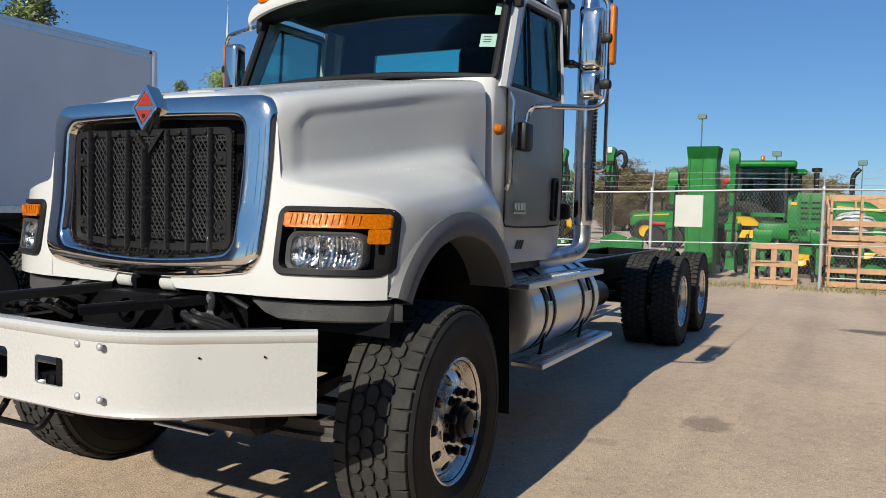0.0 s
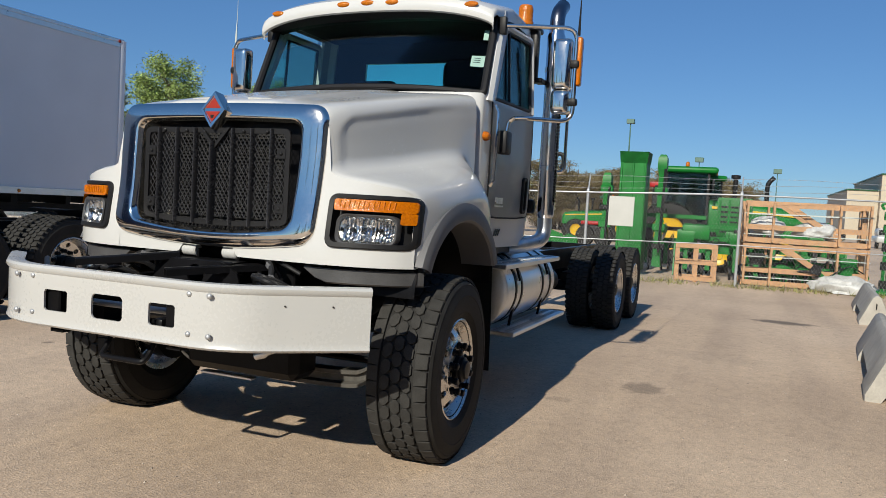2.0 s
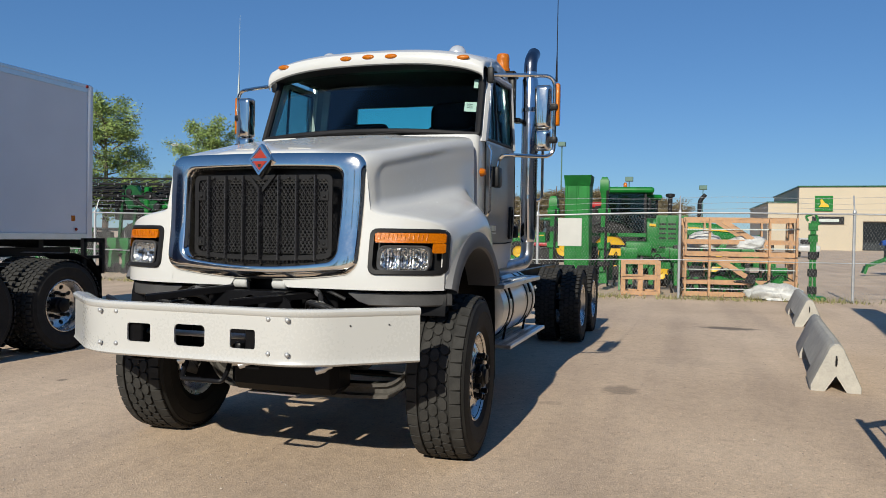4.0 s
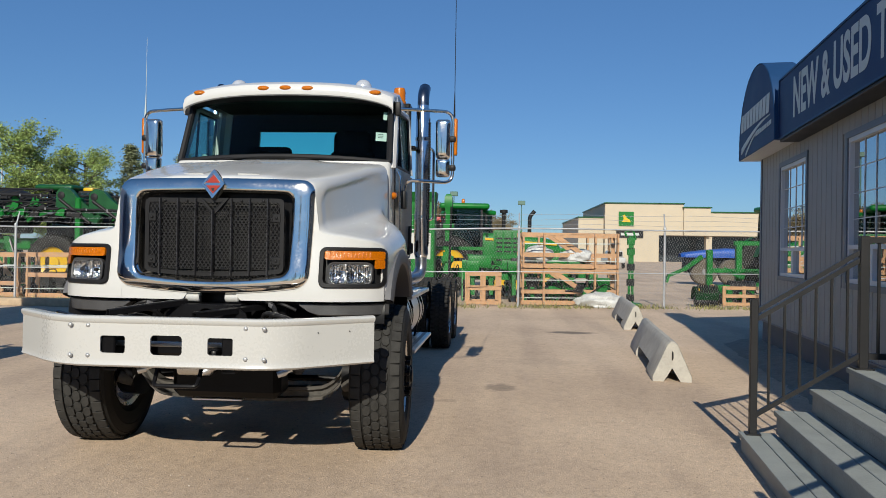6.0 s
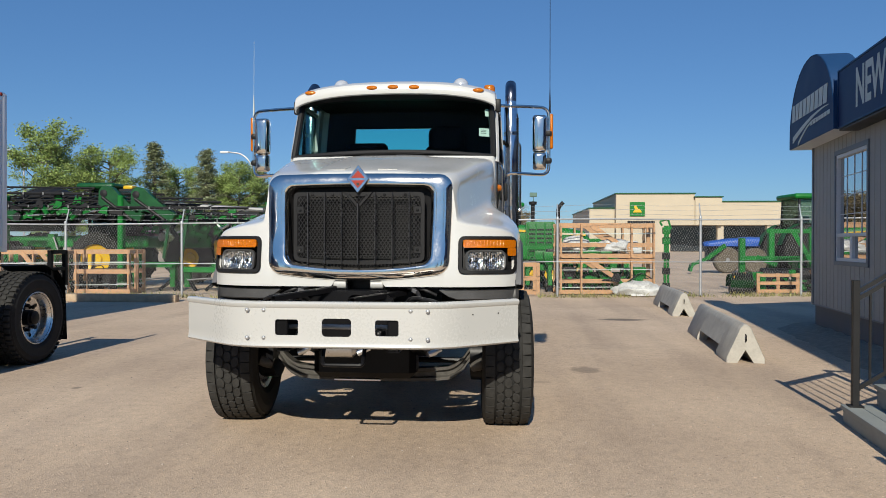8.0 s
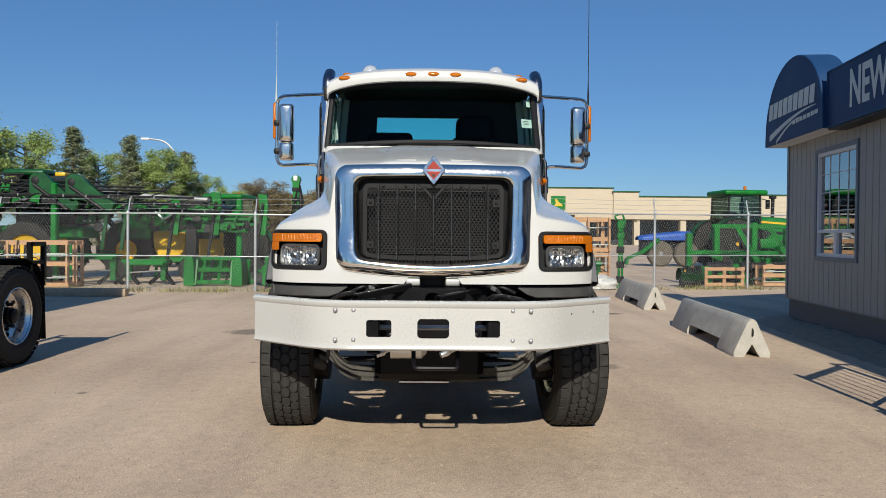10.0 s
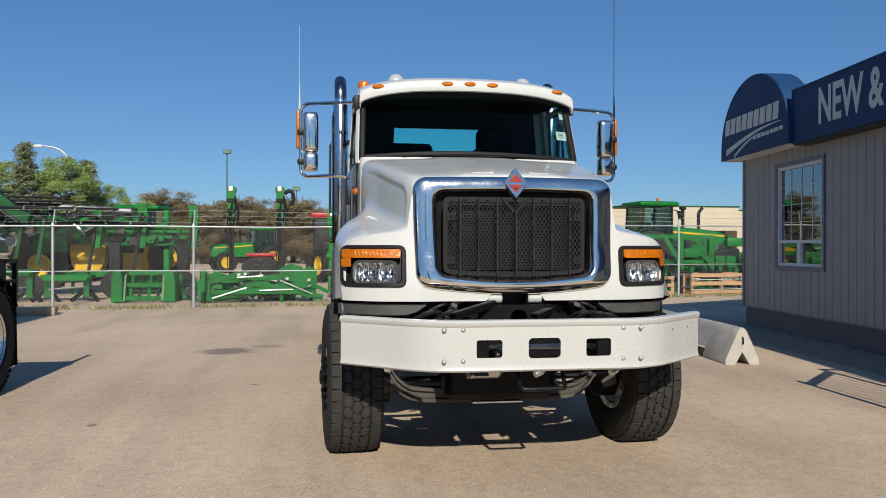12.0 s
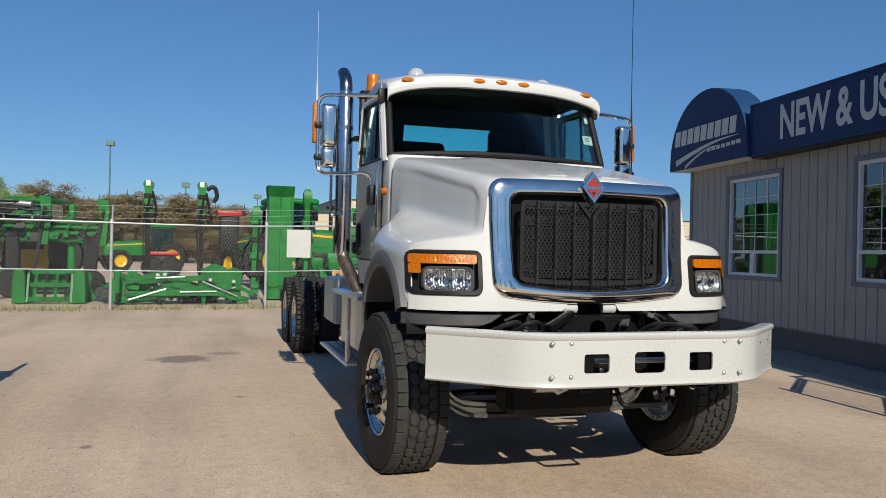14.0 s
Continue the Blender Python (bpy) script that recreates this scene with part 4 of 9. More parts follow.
for sx in (1, -1):
    SP = lambda y, z, d=0.0: (sx * (side_x(z) + flare(y) + d), y, z)
    bm = bmesh.new()
    outl = [(2.58, 1.42), (3.34, 1.42), (3.34, 2.30), (3.34, 2.92), (2.88, 2.92), (2.72, 2.62), (2.60, 2.33)]
    low = chaikin([(2.66, 2.30), (2.66, 1.49), (2.70, 1.45), (3.52, 1.45), (3.58, 1.50), (3.58, 2.30)], 1)
    # lower skin
    o = [SP(y, z, 0.012) for y, z in low]
    rows = []
    for j in range(8):
        z = 1.465 + (2.30 - 1.465) * j / 7
        rows.append([SP(y, z, 0.014) for y in np.linspace(2.68, 3.565, 10)])
    loft(bm, rows, False)
    bmesh.ops.solidify(bm, geom=bm.faces, thickness=0.02)
    door = part("door", bm, WHITE, cab, "white cab door with a tinted window")
    # window frame: front post slopes with the pillar
    bm = bmesh.new()
    tube(bm, fillet([SP(2.69, 2.33, -0.005), SP(2.72, 2.42, -0.005), SP(2.94, 2.91, -0.005), SP(3.555, 2.93, -0.005), SP(3.555, 2.32, -0.005)], 0.05), 0.030, 8)
    part("window_frame", bm, WHITE, door)
    bm = bmesh.new()
    tube(bm, fillet([SP(2.71, 2.33, 0.0), SP(2.75, 2.42, 0.0), SP(2.965, 2.885, 0.0), SP(3.52, 2.90, 0.0), SP(3.52, 2.345, 0.0), SP(2.70, 2.335, 0)], 0.04), 0.014, 6)
    tube(bm, [SP(3.02, 2.34), SP(3.02, 2.88)], 0.012, 6)
    part("window_seal", bm, PLASTIC, door)
    bm = bmesh.new()
    slab(bm, [SP(2.71, 2.33, -0.012), SP(3.52, 2.33, -0.012), SP(3.52, 2.90, -0.012), SP(2.96, 2.885, -0.012), SP(2.75, 2.44, -0.012)], (sx * -0.004, 0, 0))
    part("side_window", bm, CAB_GLASS, door, "tinted side window").visible_shadow = False
    # seam lines, handle recess, hinge
    bm = bmesh.new()
    tube(bm, [SP(y, z, 0.010) for y, z in low], 0.006, 4)
    part("door_seam", bm, PLASTIC, door)
    bm = bmesh.new()
    frame_slab(bm, [SP(3.42 + a, 1.64 + b, 0.012) for a, b in rrect(0.042, 0.15, 0.035, 5)], [SP(3.42 + a, 1.64 + b, 0.012) for a, b in rrect(0.026, 0.125, 0.022, 5)], (sx * 0.025, 0, 0))
    slab(bm, [SP(3.42 + a, 1.64 + b, 0.016) for a, b in rrect(0.03, 0.13, 0.022, 5)], (sx * 0.004, 0, 0))
    box(bm, (sx * (side_x(1.7) + 0.016), 3.41, 1.55), (sx * (side_x(1.7) + 0.04), 3.43, 1.73), 0.008, 2)
    part("door_handle", bm, PLASTIC, door, "black recessed door handle")
    bm = bmesh.new()
    for k in range(4):
        slab(bm, [SP(2.78 + k * 0.042 + a, 1.56 + b, 0.026) for a, b in ((0, 0), (0.03, 0), (0.03, 0.045), (0, 0.045))], (sx * 0.003, 0, 0))
    slab(bm, [SP(2.78 + a, 1.535 + b, 0.026) for a, b in ((0, 0), (0.17, 0), (0.17, 0.012), (0, 0.012))], (sx * 0.003, 0, 0))
    part("model_plate", bm, DULL_ALU, door)
    # kick panel below the door with vents
    bm = bmesh.new()
    for k in range(3):
        slab(bm, [SP(2.88 + k * 0.04, 1.31, 0.004), SP(2.90 + k * 0.04, 1.31, 0.004), SP(2.93 + k * 0.04, 1.365, 0.004), SP(2.91 + k * 0.04, 1.365, 0.004)], (sx * 0.004, 0, 0))
    part("kick_vent", bm, INK, cab)
    # grab rod, corner marker, mirror foot
    bm = bmesh.new()
    tube(bm, [(sx * 1.06, 2.64, 2.27), (sx * 1.085, 2.64, 2.22), (sx * 1.085, 2.62, 1.73), (sx * 1.06, 2.62, 1.68)], 0.013, 8)
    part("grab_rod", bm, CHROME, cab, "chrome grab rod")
    bm = bmesh.new()
    lathe(bm, [(1, 0), (0.95, 0.4), (0.6, 0.85), (0.001, 1)], pose(sx * 1.035, 2.52, 2.035, 0, sx * 90, 0) @ Matrix.Diagonal((0.035, 0.055, 0.045, 1)), 14)
    part("side_marker", bm, AMBER, cab, "amber side marker lamp")
    bm = bmesh.new()
    box(bm, (sx * 1.05, 2.74, 1.93), (sx * 1.13, 2.88, 2.105), 0.02, 2)
    part("mirror_foot", bm, PLASTIC, cab)
    bm = bmesh.new()
    box(bm, (sx * 1.0, 2.77, 2.82), (sx * 1.06, 2.83, 2.95), 0.012, 2)
    part("mirror_clamp", bm, PLASTIC, cab)
    # mirror arm and heads
    bm = bmesh.new()
    arm = fillet([(sx * 1.03, 2.80, 2.885), (sx * 1.22, 2.87, 2.89), (sx * 1.55, 2.985, 2.89), (sx * 1.55, 2.985, 2.20), (sx * 1.22, 2.83, 2.205), (sx * 1.11, 2.83, 2.20), (sx * 1.09, 2.81, 2.05)], 0.10, 7)
    tube(bm, arm, 0.0165, 10)
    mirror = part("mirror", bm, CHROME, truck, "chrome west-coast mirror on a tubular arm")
    for zc, hh, hw in ((2.625, 0.19, 0.073), (2.345, 0.090, 0.07)):
        bm = bmesh.new()
        cx = 1.455
        rings = []
        for d, k in ((-0.055, 0.45), (-0.05, 0.72), (-0.036, 0.9), (-0.01, 0.98), (0.03, 1.0), (0.048, 0.98)):
            rings.append([(sx * cx + x * (k if k < 1 else 1), 2.97 + d, zc + z * (1 - (1 - k) * hw / hh)) for x, z in rrect(hw, hh, 0.03, 5)])
        loft(bm, rings, True, True)
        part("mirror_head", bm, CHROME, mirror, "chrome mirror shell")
        bm = bmesh.new()
        box(bm, (sx * 1.515, 2.95, zc - 0.03), (sx * 1.58, 3.02, zc + 0.03), 0.02, 2)
        part("mirror_bracket", bm, PLASTIC, mirror)
        bm = bmesh.new()
        slab(bm, [(sx * cx + x, 3.019, zc + z) for x, z in rrect(hw * 0.93, hh * 0.95, 0.025, 5)], (0, 0.003, 0))
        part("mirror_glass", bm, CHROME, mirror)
    bm = bmesh.new()
    box(bm, (sx * 1.552, 2.98, 2.47), (sx * 1.592, 3.055, 2.83), 0.016, 3)
    part("mirror_lamp", bm, AMBER, mirror, "amber lamp strip on the mirror")
    bm = bmesh.new()
    top = 3.64 if sx < 0 else 5.6
    thin = 0.7 if sx < 0 else 1.3
    tube(bm, [(sx * 1.56, 3.0, 2.84), (sx * 1.56, 3.0, 2.93), (sx * 1.56, 3.005, 3.1), (sx * 1.56, 3.01, top)], [0.011, 0.009, 0.003 * thin, 0.002 * thin], 6)
    part("antenna", bm, PLASTIC if sx > 0 else PAPER, mirror)

# interior: dash, wheel, seats, headliner
bm = bmesh.new()
box(bm, (-0.95, 2.60, 2.16), (0.95, 2.86, 2.36), 0.05, 3)
part("dashboard", bm, INTERIOR, cab)
bm = bmesh.new()
rings = []
for k, w in ((0.0, 0.20), (0.25, 0.29), (0.6, 0.31), (1.0, 0.26)):
    rings.append([(0.45 + w * math.cos(radians(a)), 2.62 + 0.26 * k, 2.34 + (0.085 - 0.03 * (1 - k)) * math.sin(radians(a))) for a in range(0, 181, 15)])
loft(bm, rings, False)
part("gauge_hood", bm, INTERIOR_GREY, cab, "grey moulded gauge hood")
bm = bmesh.new()
tube(bm, [Vector((0.45, 2.98, 2.33)) + Vector((0.22 * math.cos(a), 0.16 * math.sin(a), 0.13 * math.sin(a))) for a in np.linspace(0, 2 * math.pi, 29)], 0.014, 8)
tube(bm, [(0.25, 2.98, 2.33), (0.45, 2.93, 2.30), (0.65, 2.98, 2.33)], 0.014, 6)
tube(bm, [(0.45, 2.93, 2.35), (0.45, 2.75, 2.2)], 0.03, 8)
part("steering_wheel", bm, INTERIOR, cab)
for x in (-0.45, 0.45):
    bm = bmesh.new()
    box(bm, (x - 0.25, 3.22, 1.85), (x + 0.25, 3.56, 1.98), 0.05, 3)
    box(bm, (x - 0.24, 3.50, 1.95), (x + 0.24, 3.64, 2.58 if x > 0 else 2.62), 0.06, 3)
    if x > 0:
        box(bm, (x - 0.20, 3.48, 2.50), (x + 0.20, 3.63, 2.80), 0.09, 4)
    part("seat", bm, SEAT, cab, "dark cloth seat")
bm = bmesh.new()
box(bm, (-0.93, 2.86, 2.985), (0.95, 3.68, 3.0))
box(bm, (-0.95, 2.60, 1.60), (0.95, 3.68, 1.64))
for sx in (1, -1):
    box(bm, (sx * 0.985, 2.62, 1.64), (sx * 1.0, 3.66, 2.30))
frame_slab(bm, [(-0.97, 3.68, 1.64), (0.97, 3.68, 1.64), (0.93, 3.68, 3.0), (-0.93, 3.68, 3.0)], [(-0.62, 3.68, 2.42), (0.62, 3.68, 2.42), (0.60, 3.68, 2.80), (-0.60, 3.68, 2.80)], (0, 0.01, 0))
part("cab_trim", bm, INTERIOR, cab)


# ---- wheels ----
def tread_mesh(name, r, rows, count, depth):
    """Tread blocks round a tyre: rows of (x, half width, half length share, shift, points)."""
    verts, faces = [], []
    for x, hw, share_l, shift, hexed in rows:
        hl = math.pi / count * share_l
        for i in range(count):
            a = 2 * math.pi * (i + shift) / count
            if hexed:
                out = [(-hw, -0.52), (-hw * 0.36, -1.0), (hw * 0.36, -1.0), (hw, -0.52), (hw, 0.52), (hw * 0.36, 1.0), (-hw * 0.36, 1.0), (-hw, 0.52)]
                lean = 0.16 * (1 if x > 0.01 else -1 if x < -0.01 else 0)
                out = [(dx, da + lean * dx / hw) for dx, da in out]
            else:
                out = [(-hw, -1), (hw, -0.85), (hw, 0.85), (-hw, 1)] if x > 0 else [(-hw, -0.85), (hw, -1), (hw, 1), (-hw, 0.85)]
            o, k = len(verts), len(out)
            for lift, inset in ((0.0, 1.0), (depth * 0.8, 0.985), (depth, 0.92)):
                for dx, da in out:
                    ang = a + da * hl * inset
                    xx = x + dx * inset
                    rr = r + lift - 2.2 * max(0.0, abs(xx) - 0.10) ** 2
                    verts.append((xx, rr * math.cos(ang), rr * math.sin(ang)))
            for lev in (0, 1):
                for j in range(k):
                    q = (j + 1) % k
                    faces.append((o + lev * k + j, o + lev * k + q, o + lev * k + k + q, o + lev * k + k + j))
            faces.append(tuple(o + 2 * k + j for j in range(k)))
    me = bpy.data.meshes.new(name)
    me.from_pydata(verts, [], faces)
    me.materials.append(TREAD)
    return me


def tyre_bm(r, w):
    h = w / 2
    prof = [(0.283, -h * 0.80), (0.300, -h * 0.86), (0.34, -h * 0.96), (0.345, -h * 0.985), (0.40, -h * 1.03), (0.44, -h * 1.035), (0.445, -h * 1.05), (r - 0.075, -h * 1.02), (r - 0.045, -h * 0.975), (r - 0.040, -h * 0.985), (r - 0.024, -h * 0.92), (r - 0.012, -h * 0.75), (r - 0.002, -h * 0.4)]
    prof = prof + [(a, -b) for a, b in prof[::-1]]
    bm = bmesh.new()
    lathe(bm, prof, pose(0, 0, 0, 0, 90, 0), 64)
    return bm


def wheel_disc(bm, x0, r0, r1, rh, hole, n, dish):
    """A plate with a ring of round holes, from radius r0 to r1; x as a function of radius."""
    xo = lambda r: x0 + dish * ((r - r0) / (r1 - r0)) ** 1.5
    half = math.pi / n
    b, a = (r1 - r0) / 2, half * rh
    rc = (r0 + r1) / 2
    angs = sorted([2 * math.pi * i / 24 for i in range(24)] + [math.atan2(sy * b, sx_ * a) % (2 * math.pi) for sx_ in (1, -1) for sy in (1, -1)])
    for i in range(n):
        c = 2 * math.pi * i / n
        rows = [[], [], []]
        for t in angs:
            ct, st = math.cos(t), math.sin(t)
            k = min(a / abs(ct) if abs(ct) > 1e-6 else 9, b / abs(st) if abs(st) > 1e-6 else 9)
            for row, dist, dx in ((rows[0], k, 0), (rows[1], hole, 0), (rows[2], hole, -0.02)):
                rr, th = rc + dist * st, c + dist * ct / rh
                row.append((xo(rr) + dx, rr * math.cos(th), rr * math.sin(th)))
        loft(bm, rows, True)


def build_wheel(name, r, w, convex, parent, m, rows, count, label):
    """One wheel about its x axis, outer face to +x. Returns its parts' meshes for the others."""
    edge = w * 0.40
    bm = bmesh.new()
    flange = [(0.302, edge + 0.004), (0.304, edge + 0.014), (0.297, edge + 0.018), (0.290, edge + 0.010), (0.284, edge - 0.012), (0.268, edge - 0.03), (0.262, edge - 0.07)]
    back = [(0.262, -edge), (0.300, -edge - 0.012)]
    lathe(bm, flange + ([] if convex else [(0.255, -0.02)]) + back, pose(0, 0, 0, 0, 90, 0), 56)
    x0 = edge + 0.01 if convex else -0.035
    wheel_disc(bm, x0, 0.168, 0.262, 0.215, 0.027, 10, -0.055 if convex else 0.03)
    lathe(bm, [(0.168, x0), (0.165, x0 + 0.004), (0.092, x0 + 0.004), (0.088, x0 - 0.02)], pose(0, 0, 0, 0, 90, 0), 40)
    wheel = part(name, bm, ALU, parent, label, angle=40)
    wheel.matrix_basis = m
    subs = {}
    subs["tyre"] = part("tyre", tyre_bm(r, w), RUBBER, None, angle=25)
    tm = tread_mesh("tread", r - 0.004, rows, count, 0.016)
    subs["tread"] = tagged(new("tread", tm), kind="stuff")
    bm = bmesh.new()
    lathe(bm, [(0.088, x0 - 0.02), (0.088, x0 + 0.028), (0.078, x0 + 0.034), (0.075, x0 + 0.05), (0.056, x0 + 0.058), (0.052, x0 + 0.070), (0.025, x0 + 0.074), (0.001, x0 + 0.074)] if convex else
          [(0.0925, x0), (0.0925, x0 + 0.09), (0.082, x0 + 0.10), (0.078, x0 + 0.13), (0.04, x0 + 0.14), (0.001, x0 + 0.14)], pose(0, 0, 0, 0, 90, 0), 28)
    subs["hub"] = part("hub", bm, BLACK, None)
    bm = bmesh.new()
    lathe(bm, [(0.024, 0), (0.024, 0.008), (0.017, 0.014), (0.0165, 0.028), (0.021, 0.034), (0.021, 0.048), (0.014, 0.054), (0.0005, 0.055)], pose(0, 0, 0, 0, 90, 0), 10)
    nut = part("lug_nut", bm, BLACK, None)
    for o in subs.values():
        o.parent = wheel
    nut.parent = wheel
    for i in range(10):
        a = 2 * math.pi * (i + 0.5) / 10
        mm = pose(x0 + 0.004, 0.1425 * math.cos(a), 0.1425 * math.sin(a))
        if i == 0:
            nut.matrix_basis = mm
        else:
            o = new("lug_nut", nut.data)
            o.parent, o.matrix_basis = wheel, mm
    return wheel


def again(wheel, m, parent):
    """The same wheel once more, at m in world coordinates."""
    o = new(wheel.name.split(".")[0], wheel.data)
    o.parent, o.matrix_parent_inverse, o.matrix_basis = parent, world_of(parent).inverted(), m
    if "label" in wheel:
        o["label"] = wheel["label"]
    for c in wheel.children:
        k = new(c.name.split(".")[0], c.data)
        k.parent, k.matrix_basis = o, c.matrix_basis.copy()
        if "kind" in c:
            k["kind"] = c["kind"]
    return o


FRONT_ROWS = [(-0.062, 0.0285, 0.95, 0.0, True), (0.0, 0.0285, 0.95, 0.5, True), (0.062, 0.0285, 0.95, 0.0, True), (-0.140, 0.036, 1.02, 0.5, False), (0.140, 0.036, 1.02, 0.5, False)]
REAR_ROWS = [(-0.105, 0.032, 0.72, 0.0, False), (0.105, 0.032, 0.72, 0.5, False), (-0.036, 0.028, 0.8, 0.5, True), (0.036, 0.028, 0.8, 0.0, True)]
STEER = 3.0
fw = build_wheel("front_wheel", 0.552, 0.388, True, truck, pose(WX, WY, WZ, 0, 0, STEER), FRONT_ROWS, 40, "wide steer tyre on a polished aluminium wheel")
again(fw, pose(-WX, WY, WZ, 0, 0, 180 + STEER), truck)
REAR_Y = (7.78, 9.16)
rw = None
for y in REAR_Y:
    for x, turn in ((1.085, 0), (0.735, 180), (-0.735, 0), (-1.085, 180)):
        m = pose(x, y, 0.523, 0, 0, turn)
        if rw is None:
            rw = build_wheel("rear_wheel", 0.528, 0.275, False, truck, m, REAR_ROWS, 48, "drive tyre on a polished aluminium wheel")
        else:
            again(rw, m, truck)


# ---- chassis ----
def simple(name, mat_, boxes, parent=truck, label="", bev=0.008):
    if name in ("rear_crossmember", "pivot_bracket"):
        for lo, hi in boxes[1:]:
            simple(name, mat_, [(lo, hi)], parent, label, bev)
        boxes = boxes[:1]
    bm = bmesh.new()
    for lo, hi in boxes:
        box(bm, lo, hi, bev, 1)
    return part(name, bm, mat_, parent, label)


for sx in (1, -1):
    bm = bmesh.new()
    x = sx * 0.42
    prof = [(0.0, 0.76), (0.085, 0.76), (0.085, 0.772), (0.012, 0.772), (0.012, 1.018), (0.085, 1.018), (0.085, 1.03), (0.0, 1.03)]
    loft(bm, [[(x - sx * a, y, z) for a, z in prof] for y in (0.16, 10.1)], True, True)
    part("frame_rail", bm, BLACK, truck, "black frame rail")
    simple("front_hanger", BLACK, [((sx * 0.34, 0.14, 0.80), (sx * 0.60, 0.17, 1.07)), ((sx * 0.44, 0.17, 0.80), (sx * 0.50, 0.6, 0.98))])
    # leaf spring and axle end
    bm = bmesh.new()
    for k in range(4):
        z = 0.60 - k * 0.02
        h = 0.75 - 0.13 * k
        tubepts = [(sx * 0.42, WY - h, z + 0.12), (sx * 0.42, WY - h * 0.5, z + 0.03), (sx * 0.42, WY, z), (sx * 0.42, WY + h * 0.5, z + 0.03), (sx * 0.42, WY + h, z + 0.12)]
        loft(bm, [[Vector(p) + Vector((dx, 0, dz)) for dx, dz in ((-0.045, -0.008), (0.045, -0.008), (0.045, 0.008), (-0.045, 0.008))] for p in tubepts], True, True)
    part("leaf_spring", bm, BLACK, truck)
    simple("step_bracket", BLACK, [((sx * 0.5, 2.42, 0.55), (sx * 0.9, 2.47, 1.15))])
    # front mudflap
    bm = bmesh.new()
    loft(bm, [[(sx * a, y, z) for a in (0.86, 1.05, 1.205)] for y, z in ((2.36, 1.12), (2.40, 0.75), (2.42, 0.37))], False)
    bmesh.ops.solidify(bm, geom=bm.faces, thickness=0.012)
    part("mudflap", bm, RUBBER, truck, "black rubber mudflap")
    simple("rear_suspension", BLACK, [((sx * 0.44, 7.6, 0.60), (sx * 0.56, 9.35, 0.72)), ((sx * 0.44, 8.25, 0.60), (sx * 0.56, 8.7, 0.95))])
    # hood pivot roller
    bm = bmesh.new()
    lathe(bm, [(0.001, -0.05), (0.030, -0.05), (0.036, -0.042), (0.036, 0.042), (0.030, 0.05), (0.001, 0.05)], pose(sx * 0.143, 0.872, 1.182, 0, 90, 0), 18)
    part("hood_pivot", bm, BUMPER_WHITE, truck, "pale hood pivot roller")
    simple("pivot_bracket", BLACK, [((sx * 0.085, 0.86, 1.06), (sx * 0.10, 0.92, 1.19)), ((sx * 0.186, 0.86, 1.06), (sx * 0.20, 0.92, 1.19))])
    # hoses
    rnd = random.Random(5 + sx)
    for k in range(4):
        bm = bmesh.new()
        a = Vector((sx * (0.26 + 0.16 * rnd.random() + 0.03 * k), 0.66 + 0.22 * rnd.random(), 0.98 + 0.06 * rnd.random()))
        pts = [a, a + Vector((sx * 0.05, -0.10, 0.06 + 0.02 * rnd.random())), a + Vector((sx * 0.14, -0.12 - 0.1 * rnd.random(), 0.07)), a + Vector((sx * 0.24, -0.05, 0.01)), a + Vector((sx * 0.30, 0.08, -0.08))]
        tube(bm, fillet(pts, 0.08, 5), 0.012 + 0.004 * (k % 2), 8)
        part("hose", bm, PLASTIC, truck)
    bm = bmesh.new()
    tube(bm, [(sx * 0.62, 0.30, 1.06), (sx * 1.0, 0.62, 1.07)], 0.018, 8)
    part("bumper_stay", bm, BLACK, truck)
    bm = bmesh.new()
    box(bm, (sx * 0.24, 0.165, 0.79), (sx * 0.30, 0.34, 0.90), 0.02, 2)
    part("tow_lug", bm, BLACK, truck)

simple("front_crossmember", BLACK, [((-0.42, 0.70, 0.78), (0.42, 0.95, 0.98))], bev=0.02)
# pressed plate under the hood pivots with a round hole
bm = bmesh.new()
hole = [(0.058 * math.cos(2 * math.pi * (i + 0.5) / 24), 1.055 + 0.058 * math.sin(2 * math.pi * (i + 0.5) / 24)) for i in range(24)]
edge = resample([(0.30, 0.97), (0.30, 1.07), (0.20, 1.135), (-0.20, 1.135), (-0.30, 1.07), (-0.30, 0.97), (0.30, 0.97)], 25)[:-1]
edge = np.roll(edge, -2, axis=0)
frame_slab(bm, [(x, 0.74, z) for x, z in edge], [(x, 0.74, z) for x, z in hole], (0, 0.014, 0))
box(bm, (-0.24, 0.754, 1.125), (0.24, 0.90, 1.140), 0.004, 1)
part("pivot_plate", bm, BLACK, truck, "black pressed plate under the hood pivots")
for p, q in (((-0.52, 0.39, 1.115), (-0.17, 0.80, 1.165)), ((0.03, 0.47, 1.10), (0.34, 0.95, 1.13))):
    bm = bmesh.new()
    p, q = Vector(p), Vector(q)
    d = (q - p).normalized()
    s_ = d.cross(Vector((0, 0, 1))).normalized()
    prof = [(-0.028, -0.035), (-0.028, 0.0), (-0.016, 0.008), (0.016, 0.008), (0.028, 0.0), (0.028, -0.035), (0.022, -0.035), (0.022, -0.002), (-0.022, -0.002), (-0.022, -0.035)]
    loft(bm, [[c + s_ * a + Vector((0, 0, b)) for a, b in prof] for c in (p, q)], True, True)
    part("front_strut", bm, BLACK, truck, "shiny black channel strut")
